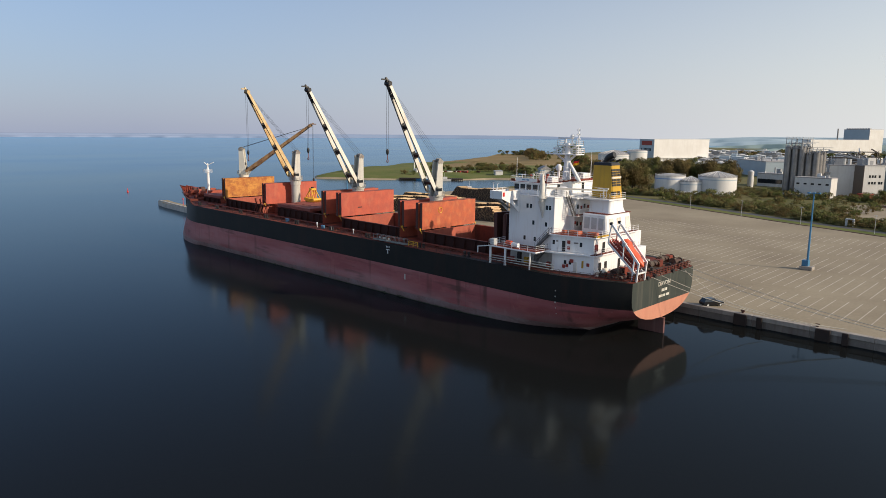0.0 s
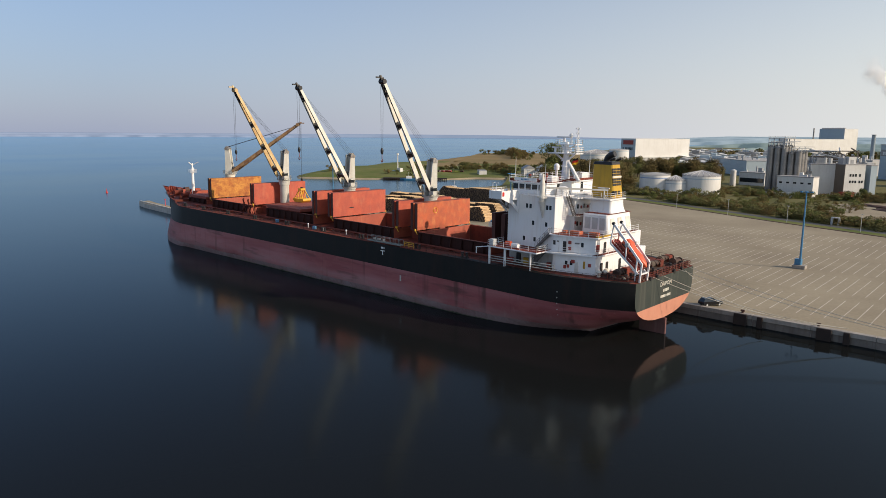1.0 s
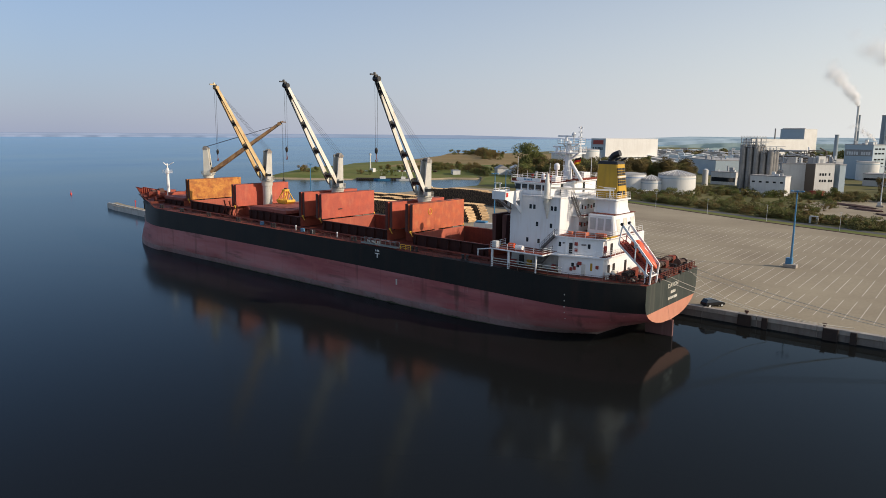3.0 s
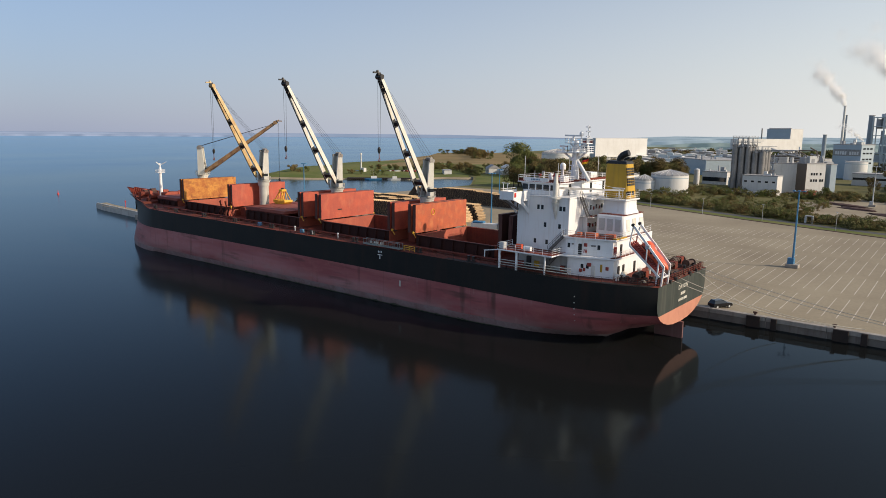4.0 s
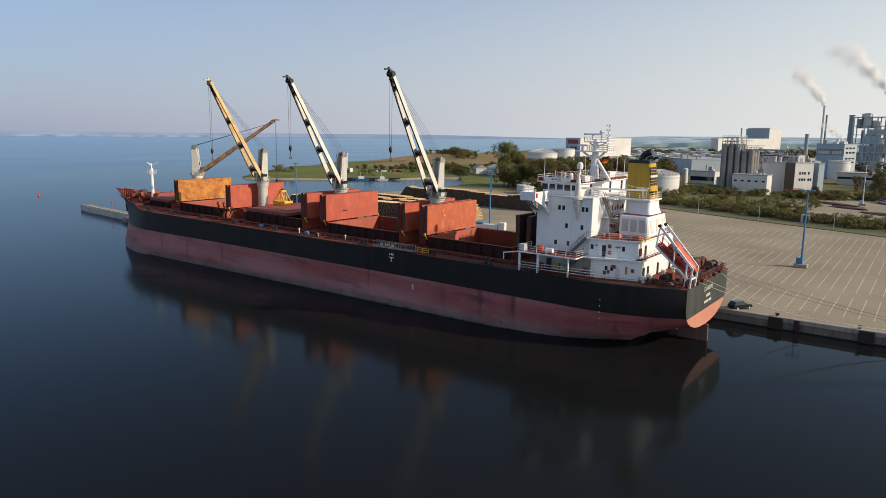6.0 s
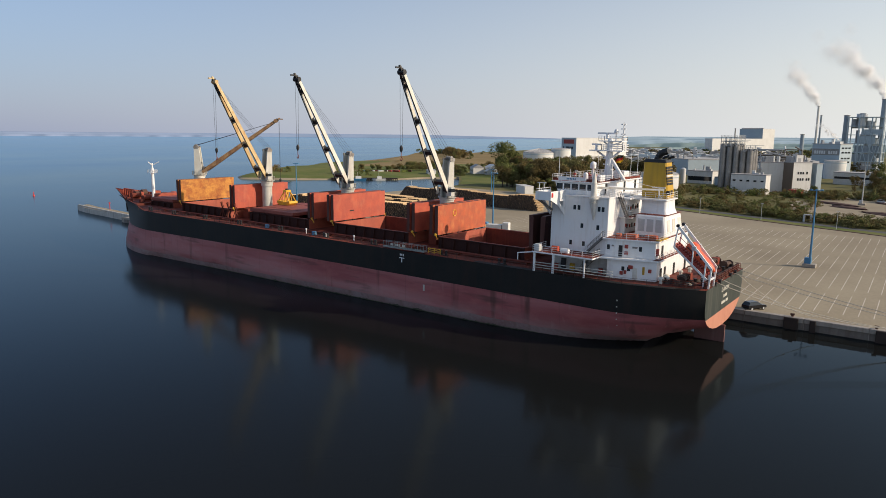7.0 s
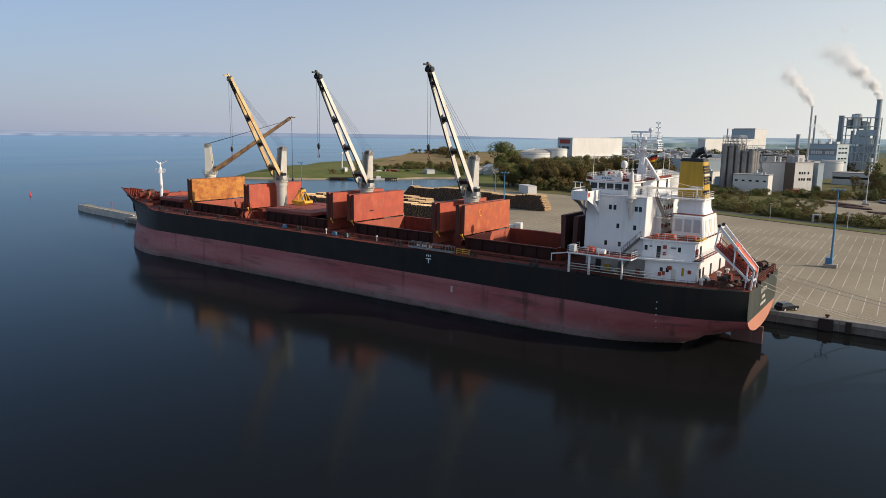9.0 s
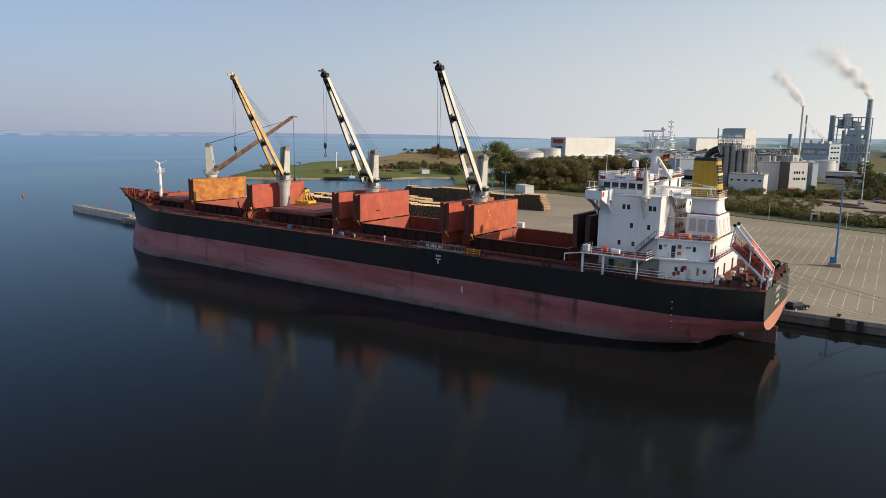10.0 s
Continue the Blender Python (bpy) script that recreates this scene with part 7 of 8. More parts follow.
part("gallery", beam(bmesh.new(), (84, -288, 4.0), (60, -286, 4.4), 1.0, 0.9), METAL_WHITE, st)
for f in (0.1, 0.5, 0.9):
    p = Vector((84, -288, 4.0)).lerp(Vector((60, -286, 4.4)), f)
    part("leg", beam(bmesh.new(), (p.x, p.y, QUAY - 0.3), p, 0.5, 0.5), PALE, st)


TEAL_STEEL = material("teal_grey_steel", (0.26, 0.31, 0.35), 0.5, second=(0.18, 0.23, 0.27), scale=0.2, fine=1, amount=0.8, streak=(0.3, 0.3, 0.3), streak_amount=0.3)


def chimney(x, y, r, h, mat, label):
    st = root("chimney", pose(x, y, QUAY - 0.3), label, "chimney", "works chimneys")
    smooth(part("shaft", tube(bmesh.new(), (0, 0, 0), (0, 0, h), r * 1.2, r, n=14), mat, st))
    part("collar", tube(bmesh.new(), (0, 0, h), (0, 0, h + 0.6), r * 1.15, n=14), SILO_STEEL, st)


chimney(83.3, -580, 1.6, 34, TEAL_STEEL, "slim dark blue works chimney")
chimney(100, -771, 1.2, 66, METAL_WHITE, "tall pale grey works chimney")
chimney(86.5, -700, 0.9, 54, TEAL_STEEL, "tall pale grey works chimney")
chimney(26.5, -628, 2.2, 66, TEAL_STEEL, "tall pale grey works chimney")
chimney(56, -636, 2.4, 52, TEAL_STEEL, "tall pale grey works chimney")
chimney(263, -1080, 1.0, 44, SILO_STEEL, "slim steel works chimney")
# open steel tower of the plant
st = root("plant_tower", pose(38, -627, QUAY, 0, 0, -5), "open steel process tower crowded with vessels", "tower")
for x in (-14, -5, 5, 14):
    for y in (-8, 8):
        part("column", beam(bmesh.new(), (x, y, 0), (x, y, 50), 0.9, 0.9), METAL_BLUE, st)
for z in (10, 18, 26, 34, 42, 50):
    part("floor", box(bmesh.new(), -14.5, -8.5, z - 0.3, 14.5, 8.5, z + 0.3), METAL_BLUE, st)
for z0 in (10, 18, 26, 34, 42):
    part("clad_panel", box(bmesh.new(), rnd.uniform(-14, -6), 7.6, z0 - 7.6, rnd.uniform(0, 12), 7.9, z0 - rnd.uniform(0.4, 3)), rnd.choice((TEAL_STEEL, METAL_BLUE, METAL_GREY)), st)
for k in range(30):
    x, y, z = rnd.uniform(-11, 11), rnd.uniform(-5, 6), rnd.choice((0, 10, 18, 26, 34, 40))
    part("vessel", tube(bmesh.new(), (x, y, z), (x, y, z + rnd.uniform(6, 14)), rnd.uniform(1.4, 2.8), n=12), rnd.choice((METAL_GREY, PALE, METAL_WHITE)), st)
for k in range(10):
    x = rnd.uniform(-14, 14)
    part("brace", beam(bmesh.new(), (x, 8.2, rnd.uniform(0, 20)), (x + rnd.uniform(-9, 9), 8.2, rnd.uniform(25, 48)), 0.6, 0.6), METAL_BLUE, st)

# ---- peninsula ----


def peninsula():
    """A low green headland: nearest its shore the sand, then grass, rising to a dry field."""
    shore = [(386, -193), (352, -213), (326, -240), (300, -262), (289, -292), (268, -302), (300, -380), (420, -700), (560, -900), (700, -800), (630, -726), (598, -640), (540, -500), (523, -400), (470, -318), (437, -255), (405, -205)]
    c = Vector((430, -400, 0))
    bm = bmesh.new()
    rings = []
    for k, (f, z) in enumerate(((1.0, WATER - 0.5), (0.992, 0.3), (0.98, 1.3), (0.92, 2.4), (0.78, 3.2), (0.5, 3.4), (0.2, 3.2))):
        rings.append([bm.verts.new((c.x + (x - c.x) * f, c.y + (y - c.y) * f, z + (noise.noise((x * 0.02, y * 0.02, f * 3)) * 1.2 if k > 2 else 0))) for x, y in shore])
    for k, (a, b) in enumerate(zip(rings, rings[1:])):
        for i in range(len(shore)):
            j = (i + 1) % len(shore)
            bm.faces.new((a[i], a[j], b[j], b[i])).material_index = 1 if k < 2 else 0
    bm.faces.new(rings[-1]).material_index = 2
    bmesh.ops.subdivide_edges(bm, edges=bm.edges[:], cuts=5, use_grid_fill=True)
    for v in bm.verts:
        if v.co.z > 0.2:
            v.co.z += 0.8 * noise.noise(v.co * 0.015)
        if v.co.z > 1.8:
            v.co.z += 2.2 * math.exp(-((v.co.x - 400) ** 2 + (v.co.y + 290) ** 2) / 2400) + 0.8 * max(0.0, min(1.0, (-v.co.y - 520) / 220))
    for f in bm.faces:
        c = f.calc_center_median()
        if f.material_index == 0 and c.y + 30 * noise.noise(c * 0.02) < -455:
            f.material_index = 2
    tagged(smooth(part("headland", bm, [GRASS, SAND, DRY_GRASS]), 60), "low green headland with a sandy shore and dry field", "ground", kind="structure")


peninsula()
sheet("lawn", [(204, -250), (226, -245), (245, -274), (268, -306), (290, -342), (240, -346), (214, -292)], QUAY - 0.05, QUAY - 0.01, GRASS, "green lawn by the boat basin", "grass")
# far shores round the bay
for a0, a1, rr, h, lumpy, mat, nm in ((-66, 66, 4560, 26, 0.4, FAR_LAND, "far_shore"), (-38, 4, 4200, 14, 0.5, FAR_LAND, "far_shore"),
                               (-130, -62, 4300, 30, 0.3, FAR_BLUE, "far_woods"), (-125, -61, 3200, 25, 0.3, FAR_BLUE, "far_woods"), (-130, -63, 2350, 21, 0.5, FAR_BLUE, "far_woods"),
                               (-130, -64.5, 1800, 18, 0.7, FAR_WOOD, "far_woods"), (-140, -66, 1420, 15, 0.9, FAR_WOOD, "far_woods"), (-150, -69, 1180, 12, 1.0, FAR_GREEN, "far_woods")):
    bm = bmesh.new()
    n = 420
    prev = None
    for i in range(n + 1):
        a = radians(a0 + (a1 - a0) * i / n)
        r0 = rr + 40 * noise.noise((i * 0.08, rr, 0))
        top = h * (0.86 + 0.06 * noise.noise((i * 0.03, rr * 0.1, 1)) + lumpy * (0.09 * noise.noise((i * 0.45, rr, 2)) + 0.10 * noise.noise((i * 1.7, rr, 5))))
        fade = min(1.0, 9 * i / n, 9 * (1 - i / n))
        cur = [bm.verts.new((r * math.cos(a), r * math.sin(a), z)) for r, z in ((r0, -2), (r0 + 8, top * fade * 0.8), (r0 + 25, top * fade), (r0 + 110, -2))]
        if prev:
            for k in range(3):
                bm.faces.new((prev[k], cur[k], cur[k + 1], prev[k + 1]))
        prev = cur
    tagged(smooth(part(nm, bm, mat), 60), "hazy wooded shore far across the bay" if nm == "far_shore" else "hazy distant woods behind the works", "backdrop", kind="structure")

# ---- trees ----
BARK_TREE = material("tree_bark", (0.09, 0.065, 0.045), 0.95, scale=1, fine=5)
LEAVES = [material("leaves_green", (0.115, 0.14, 0.042), 0.85, second=(0.17, 0.165, 0.055), scale=0.4, fine=2, amount=0.9, vary=0.25, spec=0.2),
          material("leaves_autumn", (0.17, 0.12, 0.046), 0.85, second=(0.115, 0.10, 0.038), scale=0.4, fine=2, amount=0.9, vary=0.25, spec=0.2),
          material("leaves_olive", (0.17, 0.155, 0.058), 0.85, second=(0.12, 0.12, 0.046), scale=0.4, fine=2, amount=0.9, vary=0.25, spec=0.2)]


def crown_mesh(seed, dens, wide=1.0, base=0.25, leaf=1.0):
    """Leaf clumps of small crossed blades in an uneven crown of unit height."""
    rnd = random.Random(seed)
    lobes = [(Vector((rnd.gauss(0, 0.17) * wide, rnd.gauss(0, 0.17) * wide, rnd.uniform(base + 0.1, 0.85))), rnd.uniform(0.12, 0.22)) for _ in range(13)]
    verts, faces = [], []
    for _ in range(dens):
        c, r = rnd.choice(lobes)
        d = Vector((rnd.gauss(0, 1), rnd.gauss(0, 1), rnd.gauss(0, 1))).normalized()
        p = c + d * r * rnd.uniform(0.6, 1.08)
        u = Vector((rnd.gauss(0, 1), rnd.gauss(0, 1), rnd.gauss(0, 1))).normalized()
        v = u.cross(d).normalized()
        s = rnd.uniform(0.009, 0.021) * leaf
        k = len(verts)
        verts += [p - u * s, p + v * s * 0.8, p + u * s, p - v * s * 0.8 + d * s * 0.5]
        faces.append((k, k + 1, k + 2, k + 3))
    me = bpy.data.meshes.new("crown")
    me.from_pydata([tuple(v) for v in verts], [], faces)
    return me


def trunk_mesh(seed):
    rnd = random.Random(seed)
    bm = tube(bmesh.new(), (0, 0, -0.02), (0, 0, 0.45), 0.028, 0.018, n=7)
    for k in range(5):
        a = 2 * math.pi * k / 5 + rnd.uniform(-0.4, 0.4)
        z = rnd.uniform(0.2, 0.42)
        tube(bm, (0, 0, z), (0.2 * math.cos(a), 0.2 * math.sin(a), z + 0.28), 0.012, 0.004, n=5)
    me = bpy.data.meshes.new("trunk")
    bm.to_mesh(me)
    bm.free()
    me.materials.append(BARK_TREE)
    return me


CROWNS = []
for k in range(9):
    me = crown_mesh(20 + k, 5200 if k < 6 else 3600, 1.0 if k < 6 else 1.8, 0.20 if k < 6 else -0.05, 1.15 if k < 6 else 1.4)
    me.materials.append(LEAVES[k % 3])
    CROWNS.append(me)
TRUNKS = [trunk_mesh(s) for s in range(3)]


def tree(x, y, h, kind, z=QUAY, wide=1.0, turn=0.0, label="leafy broad tree with green and brown foliage", name="tree", group="trees behind the quay"):
    st = root(name, Matrix.LocRotScale((x, y, z - 0.1), Euler((0, 0, turn)), (h * wide, h * wide, h)), label, "tree" if name == "tree" else "shrub", group)
    ob = new("trunk", TRUNKS[kind % 3])
    ob.parent = st
    ob = new("crown", CROWNS[kind])
    ob.parent = st
    return st


SPRIGS = [crown_mesh(60 + k, 900, 1.8, -0.05, 2.3) for k in range(4)]
FAR_CROWNS = [crown_mesh(70 + k, 500, 1.0, 0.05, 3.2) for k in range(4)]


def thicket(name, spots, shapes, mats, label, category):
    """One mass of foliage from many crowns: spots of (x, y, z, height, width)."""
    rnd = random.Random(len(spots))
    verts, faces, count = [], [], 0
    for x, y, z, h, w in spots:
        me = rnd.choice(shapes)
        co = np.empty(len(me.vertices) * 3)
        me.vertices.foreach_get("co", co)
        co = co.reshape(-1, 3)
        a = rnd.uniform(0, 6.28)
        c, d = math.cos(a), math.sin(a)
        verts.append(np.stack([x + h * w * (co[:, 0] * c - co[:, 1] * d), y + h * w * (co[:, 0] * d + co[:, 1] * c), z + h * co[:, 2]], 1))
        faces.append(np.arange(len(co)).reshape(-1, 4) + count)
        count += len(co)
    me = bpy.data.meshes.new(name)
    allv, allf = np.concatenate(verts), np.concatenate(faces)
    me.from_pydata(allv.tolist(), [], allf.tolist())
    for m in mats:
        me.materials.append(m)
    pick = np.concatenate([np.full(len(f), i % len(mats)) for i, f in enumerate(faces)])
    me.polygons.foreach_set("material_index", pick)
    tagged(new(name, me), label, category, kind="stuff")


rnd = random.Random(5)
# the big wood left of the tanks
for k in range(46):
    f = rnd.random()
    x, y = 172 - 52 * f + rnd.uniform(-4, 10), -240 - 34 * f - abs(rnd.gauss(0, 16))
    if x < 152 and y > -308:
        y -= 42
    tree(x, y, rnd.uniform(12, 18), rnd.choice((1, 1, 2, 4, 5, 0)), wide=rnd.uniform(0.85, 1.2), turn=rnd.uniform(0, 6))
for k in range(26):
    x, y = 215 + rnd.uniform(-25, 40), -330 - rnd.uniform(0, 110)
    tree(x, y, rnd.uniform(10, 17), rnd.choice((0, 1, 2, 3)), wide=rnd.uniform(0.85, 1.2), turn=rnd.uniform(0, 6))
tree(254, -342, 27, 0, wide=0.95, turn=1.0, label="tall broad green tree standing above the others")
tree(246, -350, 22, 3, wide=0.9, turn=2.0)
for k in range(16):
    f = k / 15
    tree(275 + 60 * f + rnd.uniform(-4, 4), -300 - 42 * f + rnd.uniform(-4, 4) - 20, rnd.uniform(4, 8), 6 + rnd.randrange(3), z=2.2, wide=1.0, turn=rnd.uniform(0, 6), group="young trees on the headland")
for x, y, h in ((392, -232, 8), (386, -238, 7), (398, -236, 6), (332, -262, 6), (326, -266, 6), (344, -258, 5), (352, -256, 5)):
    tree(x, y, h, 6 + rnd.randrange(3), z=2.0, wide=1.0, turn=rnd.uniform(0, 6), group="young trees on the headland")
for k in range(18):
    tree(440 + 14 * k * 0.6 + rnd.uniform(-5, 5), -560 - 9 * k + rnd.uniform(-9, 9), rnd.uniform(8, 13), 6 + rnd.randrange(3), z=3.2, wide=1.0, turn=rnd.uniform(0, 6), group="far trees of the headland")
for k in range(16):
    f = k / 15
    tree(372 - 46 * f + rnd.uniform(-3, 3), -300 - 42 * f + rnd.uniform(-3, 3), rnd.uniform(3.5, 6.0), rnd.randrange(6), z=3.6, wide=1.1, turn=rnd.uniform(0, 6), group="young trees on the headland")
for k in range(20):
    f = rnd.random()
    tree(352 - 66 * f + rnd.uniform(-5, 5), -345 - 48 * f + rnd.uniform(-8, 8), rnd.uniform(4.5, 8), rnd.randrange(9), z=3.2, wide=1.15, turn=rnd.uniform(0, 6), group="trees behind the boat harbour")
for k in range(26):
    f = rnd.random()
    tree(610 - 70 * f + rnd.uniform(-6, 6), -690 - 60 * f + rnd.uniform(-6, 6), rnd.uniform(4, 8), 6 + rnd.randrange(3), z=4.6, wide=1.3, turn=rnd.uniform(0, 6), group="far trees of the headland")
for k in range(44):
    f = rnd.random()
    tree(174 - 56 * f + rnd.uniform(-3, 3), -233 - 33 * f + rnd.uniform(-3, 3), rnd.uniform(4, 8) if f < 0.4 else rnd.uniform(1.8, 3.4), 6 + rnd.randrange(3), wide=rnd.uniform(0.9, 1.3), turn=rnd.uniform(0, 6), label="dense shrub at the edge of the wood", name="shrub", group="shrubs at the wood's edge")
for k in range(30):
    tree(rnd.uniform(-48, 18), rnd.uniform(-425, -335), rnd.uniform(8, 12), 6 + rnd.randrange(3), wide=rnd.uniform(0.7, 1.0), turn=rnd.uniform(0, 6))
spots = [(rnd.uniform(120, 330), rnd.uniform(-1250, -760), QUAY, rnd.uniform(8, 14), rnd.uniform(1.2, 1.7)) for _ in range(90)]
spots += [(rnd.uniform(20, 260), rnd.uniform(-640, -540), QUAY, rnd.uniform(7, 12), rnd.uniform(1.0, 1.4)) for _ in range(40)]
spots += [(300 + 130 * f + rnd.uniform(-12, 12), -640 - 330 * f + rnd.uniform(-12, 12), QUAY, rnd.uniform(8, 14), 1.3) for f in (rnd.random() for _ in range(70))]
thicket("far_trees", spots, FAR_CROWNS, LEAVES, "far green trees scattered among the works", "trees")
# hedge of shrubs between the road and the gravel yard
spots = []
for k in range(330):
    x = 112 - 195 * rnd.random()
    base = -0.46 * (x - 96) - 197
    spots.append((x, base - rnd.uniform(16, 33), QUAY, rnd.uniform(1.8, 4.0), rnd.uniform(1.1, 1.8)))
thicket("hedge", spots, SPRIGS, LEAVES, "dense hedge of olive shrubs between road and gravel yard", "hedge")
spots = []
for k in range(300):
    x, y = rnd.uniform(20, 150), rnd.uniform(-330, -205)
    if y > -0.46 * (x - 96) - 197 - 34 or (x - 112) ** 2 + (y + 258) ** 2 < 520 or (50 < x < 86 and y < -285):
        continue
    spots.append((x, y, QUAY, rnd.uniform(1.2, 3.6), rnd.uniform(1.1, 1.9)))
for k in range(40):
    f = rnd.random()
    spots.append((146 - 60 * f, -236 - 14 * f + rnd.uniform(-4, 4), QUAY, rnd.uniform(2, 5), rnd.uniform(1.2, 1.7)))
for k in range(80):
    x = rnd.uniform(-20, 100)
    spots.append((x, -290 + rnd.uniform(-6, 12) - max(0.0, (60 - x) * 0.12), QUAY, rnd.uniform(2.6, 5.2), rnd.uniform(1.0, 1.5)))
thicket("scrub", spots, SPRIGS, LEAVES, "low olive scrub on the rough ground below the tanks", "scrub")
for x, y, h in ((70, -264, 6), (30, -288, 9), (-4, -300, 11), (-14, -312, 12), (90, -262, 6), (20, -292, 6), (-24, -330, 13), (-40, -335, 14), (-30, -345, 14), (-55, -345, 15), (-62, -330, 13), (2, -306, 9), (-8, -318, 12), (-20, -322, 13), (-30, -318, 12), (-36, -330, 14), (-46, -322, 12), (-12, -332, 14)):
    tree(x, y, h * 0.8, 6 + rnd.randrange(3), wide=0.95, turn=rnd.uniform(0, 6))
for k in range(26):
    f = k / 25
    tree(193 - 22 * f + rnd.uniform(-4, 4), -246 - 32 * f + rnd.uniform(-6, 3), rnd.uniform(10, 17), rnd.choice((0, 1, 2, 4, 5, 7)), wide=rnd.uniform(0.9, 1.2), turn=rnd.uniform(0, 6))
for k in range(20):
    tree(rnd.uniform(-90, -20), rnd.uniform(-420, -340), rnd.uniform(11, 16), rnd.choice((0, 1, 2, 3, 5)), wide=1.1, turn=rnd.uniform(0, 6))
# heaps of earth on the gravel yard
for x, y, w in ((-10, -222, 14), (8, -245, 10), (-30, -215, 16), (-38, -240, 12), (16, -262, 16), (-14, -272, 18)):
    bm = bmesh.new()
    bmesh.ops.create_icosphere(bm, subdivisions=3, radius=1)
    for v in bm.verts:
        q = v.co.copy()
        v.co = Vector((q.x * w, q.y * 3.0, max(-0.3, q.z * 0.9))) * (1 + 0.35 * noise.noise(q * 2.3 + Vector((x, y, 0))))
    ob = part("earth_bank", bm, RUST_DARK)
    ob.matrix_world = pose(x, y, QUAY, 0, 0, -35)
    tagged(ob, "low dark heap of earth and bark", "heap", "heaps on the gravel yard")

# ---- headland buildings, boats, buoy ----
for x, y, w, d, h, g, roof in ((284, -351, 12, 9, 5, 2.6, ROOF_GREY), (272, -356, 14, 9, 5.5, 2.4, METAL_WHITE), (262, -366, 9, 7, 4, 1.8, METAL_WHITE), (268, -345, 8, 6, 3.2, 1.2, METAL_WHITE), (306, -318, 12, 6, 3.4, 0.0, METAL_GREY), (284, -433, 16, 10, 6, 4.5, ROOF_RED), (250, -372, 10, 8, 5, 2.4, METAL_WHITE)):
    shed("house", x, y, w, d, h, -42, METAL_WHITE, roof, "white house with a red tiled roof" if roof is ROOF_RED else "small white house by the boat harbour", g, windows=3, group="houses by the boat harbour")
st = root("beacon_mast", pose(357.8, -272.5, 3.4), "white beacon mast beside a small white hut", "beacon")
part("pole", tube(bmesh.new(), (0, 0, -0.3), (0, 0, 14), 0.6, 0.4, n=10), METAL_WHITE, st)
part("lantern", tube(bmesh.new(), (0, 0, 14), (0, 0, 15.4), 0.9, n=10), METAL_WHITE, st)
part("hut", bevel(box(bmesh.new(), -4.5, -1.5, -0.3, -0.5, 1.5, 3.6), 0.05), METAL_WHITE, st)


def boat(name, x, y, length, hull_mat, turn, label, z=WATER):
    st = root(name, pose(x, y, z, 0, 0, turn), label, "boat", "boats in the small harbour")
    h = length / 2
    prof = [(-h, -0.9), (h * 0.5, -1.0), (h, 0), (h * 0.5, 1.0), (-h, 0.9)]
    k = length * 0.17
    part("boat_hull", frustum(bmesh.new(), [(px * 0.9, py * k * 0.7, -0.3) for px, py in prof], [(px, py * k, 1.3) for px, py in prof]), hull_mat, st)
    part("cabin", bevel(box(bmesh.new(), -h * 0.4, -k * 0.6, 1.3, h * 0.25, k * 0.6, 3.0), 0.1), METAL_WHITE, st)
    part("mast", tube(bmesh.new(), (0, 0, 3.0), (0, 0, 6.0), 0.08, n=6), METAL_WHITE, st)


boat("work_boat", 316, -244, 13, BLUE, 45, "blue work boat with a white cabin at the jetty")
boat("motor_boat", 304, -253.5, 10, METAL_WHITE, 45, "white motor boat moored at the jetty")
boat("barge", 231, -201, 12, RUST_DARK, -40, "dark flat barge by the basin edge")
rnd = random.Random(9)
for k in range(30):
    f = k / 29
    x, y = 366 - 34 * f + rnd.uniform(-3, 3), -276 - 40 * f + rnd.uniform(-3, 3)
    bm = bmesh.new()
    h = rnd.uniform(2.0, 3.4)
    frustum(bm, [(-h, -0.5, 0), (h * 0.6, -0.5, 0), (h, 0, 0), (h * 0.6, 0.5, 0), (-h, 0.5, 0)], [(-h, -1.0, 1.3), (h * 0.6, -1.0, 1.3), (h * 1.1, 0, 1.4), (h * 0.6, 1.0, 1.3), (-h, 1.0, 1.3)])
    ob = part("beached_boat", bm, rnd.choice((LOCKER_RED, METAL_WHITE, PALE, GRASS, LIGHT_BLUE, RUST_DARK)))
    ob.matrix_world = pose(x, y, 3.2, 0, 0, rnd.uniform(0, 180))
    tagged(ob, "small coloured boat laid up ashore", "boat", "boats laid up on the headland")
bm = box(bmesh.new(), -24, -3.0, 0.6, 24, 1.6, 1.5)
for k in range(33):
    tube(bm, (-24 + 1.5 * k, 1.6, -2), (-24 + 1.5 * k, 1.6, 1.65), 0.22, n=6)
ob = part("jetty", bm, FENDER)
ob.matrix_world = pose(314.5, -249.5, 0.6, 0, 0, 39)
tagged(ob, "dark timber jetty on piles at the headland", "jetty", kind="")
bm = tube(bmesh.new(), (0, 0, -0.3), (0, 0, 0.6), 0.6, 0.5, n=12)
tube(bm, (0, 0, 0.6), (0, 0, 2.2), 0.25, 0.1, n=8)
ob = part("channel_buoy", bm, RED)
ob.matrix_world = pose(356, -42, WATER)
tagged(ob, "small red channel buoy afloat in the bay", "buoy")

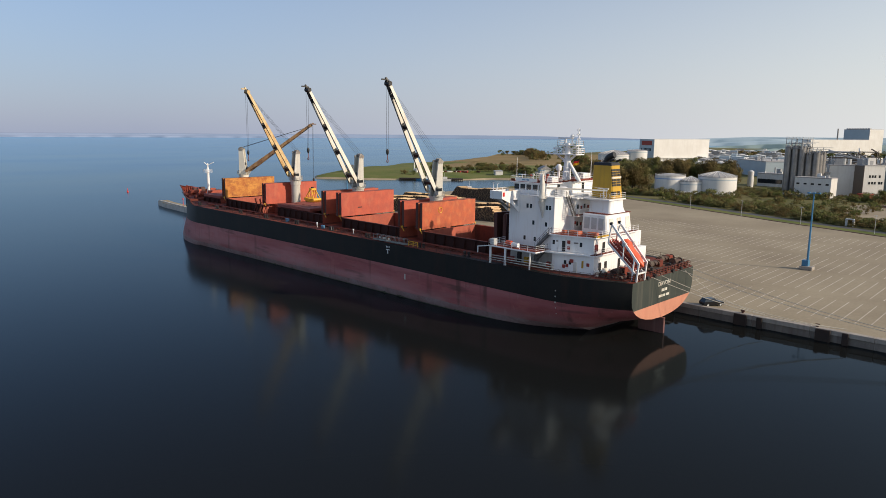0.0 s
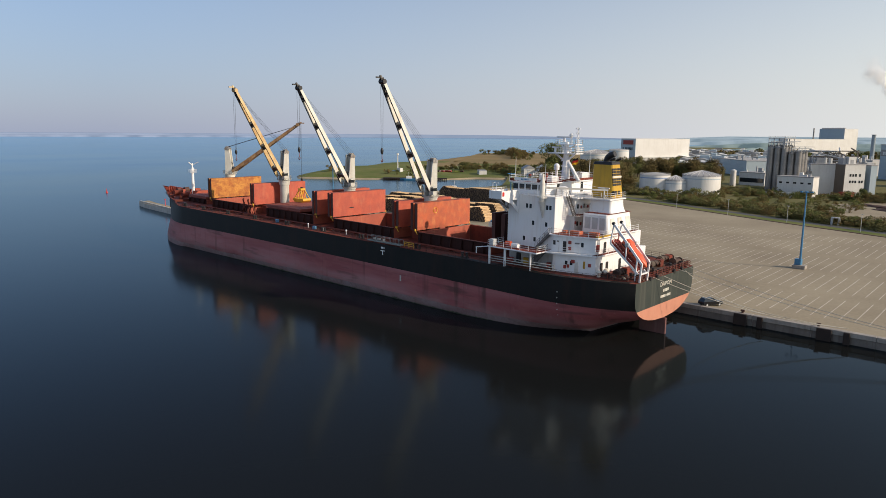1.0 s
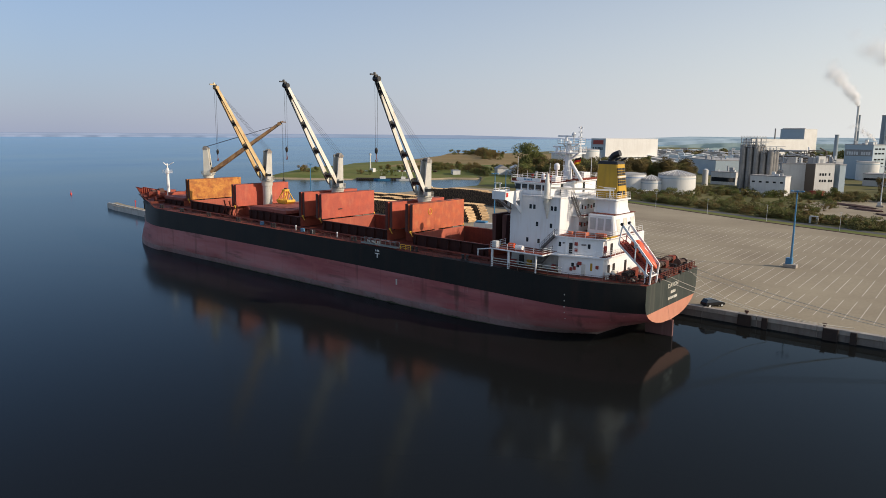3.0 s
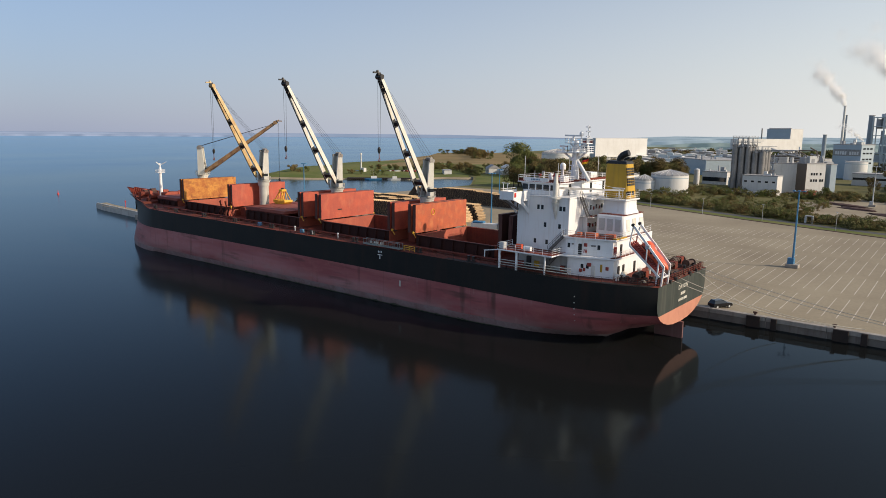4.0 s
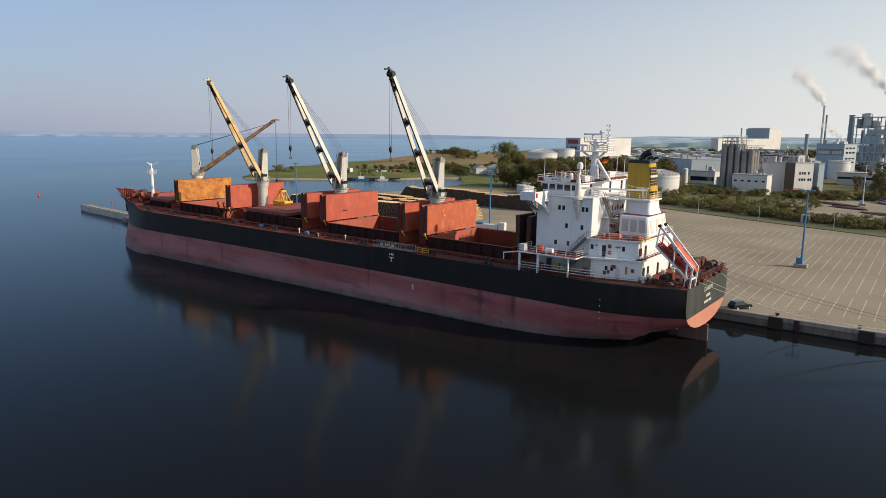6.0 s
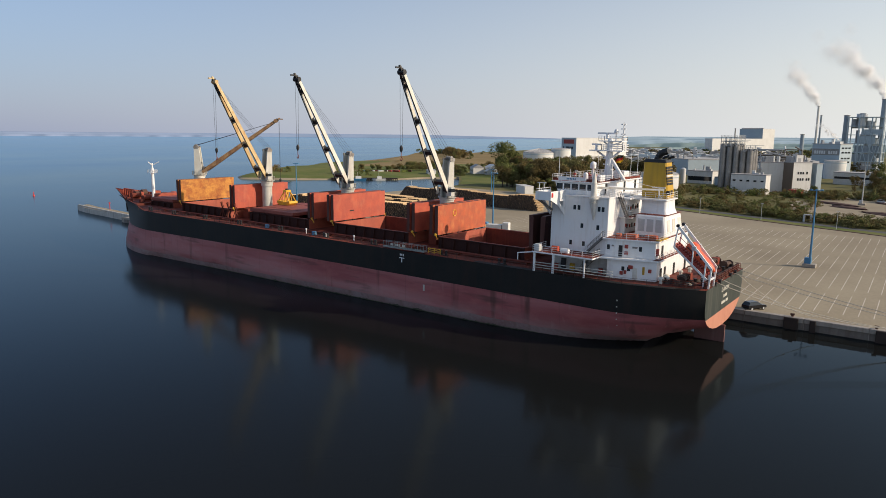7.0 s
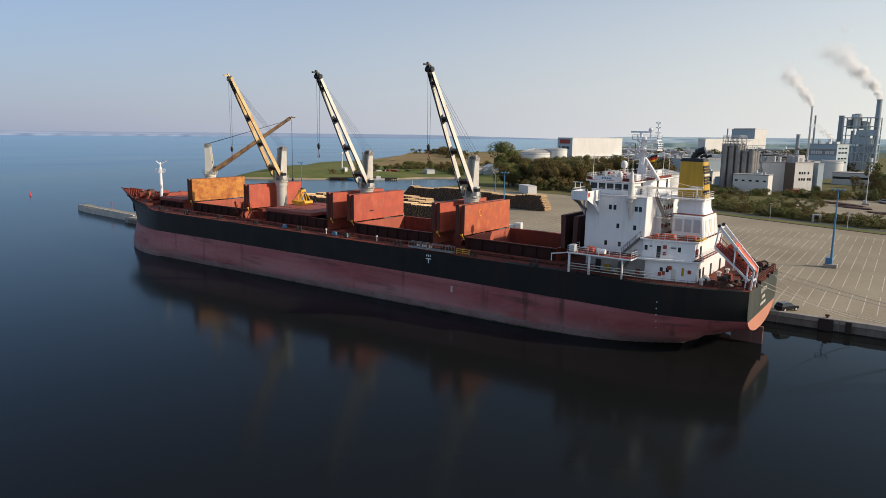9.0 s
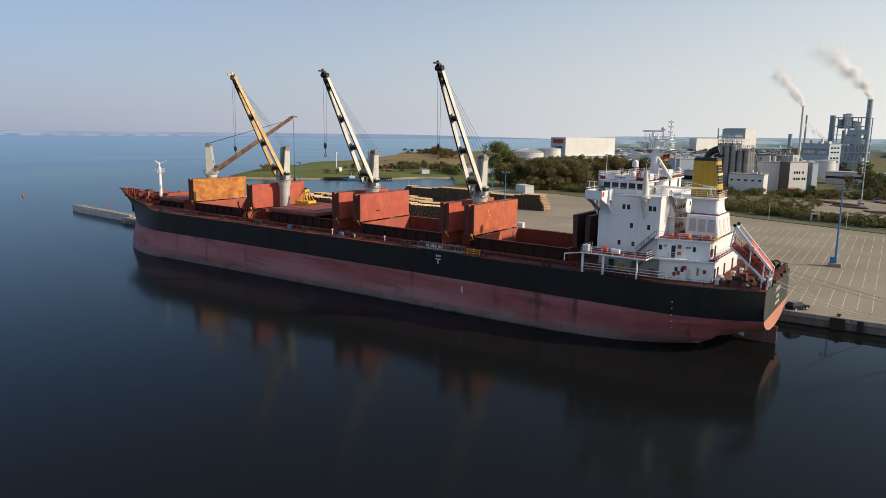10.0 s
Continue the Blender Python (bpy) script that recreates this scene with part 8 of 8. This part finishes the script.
# ---- steam over the chimneys ----
steam = bpy.data.materials.new("steam")
steam.use_nodes = True
sn, sl = steam.node_tree.nodes, steam.node_tree.links
lit, glow = sn.new("ShaderNodeBsdfDiffuse"), sn.new("ShaderNodeBsdfTranslucent")
both = sn.new("ShaderNodeAddShader")
lit.inputs[0].default_value = glow.inputs[0].default_value = (0.5, 0.5, 0.5, 1)
sl.new(lit.outputs[0], both.inputs[0])
sl.new(glow.outputs[0], both.inputs[1])
sl.new(both.outputs[0], sn["Material Output"].inputs["Surface"])


def steam_plume(x, y, z, drift, rise, wide, count, seed):
    """A drifting plume of many small flakes, dense in its puffs and thinning towards its end."""
    rnd = random.Random(seed)
    puffs = []
    for k in range(46):
        f = (k + rnd.random()) / 46
        c = Vector((x, y, z)) + Vector((0.97, 0.24, 0)) * drift * f ** 1.25 + Vector((0, 0, rise * f ** 0.8))
        c += Vector((rnd.gauss(0, 1), rnd.gauss(0, 1), rnd.gauss(0, 1))) * wide * 0.24 * f ** 0.8
        puffs.append((c, (0.09 + 0.36 * f ** 0.7) * wide * rnd.uniform(0.6, 1.15), (0.35 + 0.65 * min(1.0, 3 * f)) * (1 - 0.75 * f ** 3) * rnd.uniform(0.5, 1.3)))
    verts, faces = [], []
    total = sum(w for _, _, w in puffs)
    for c, r, w in puffs:
        for _ in range(int(count * w / total)):
            u = Vector((rnd.gauss(0, 1), rnd.gauss(0, 1), rnd.gauss(0, 1))).normalized()
            p = c + u * r * rnd.random() ** 0.45 * rnd.uniform(0.75, 1.1)
            u = Vector((rnd.gauss(0, 1), rnd.gauss(0, 1), rnd.gauss(0, 1))).normalized()
            v = u.orthogonal().normalized()
            e, k = rnd.uniform(0.05, 0.10), len(verts)
            verts += [tuple(p - u * e), tuple(p + v * e), tuple(p + u * e), tuple(p - v * e)]
            faces.append((k, k + 1, k + 2, k + 3))
    me = bpy.data.meshes.new("steam_plume")
    me.from_pydata(verts, [], faces)
    me.materials.append(steam)
    ob = new("steam_plume", me)
    tagged(ob, "white steam drifting from a works chimney", "steam", kind="stuff")


steam_plume(100, -771, 67, 37, 44, 21, 160000, 1)
steam_plume(26.5, -628, 67, 50, 52, 25, 230000, 2)
steam_plume(56, -600, 30, 22, 16, 8, 14000, 3)
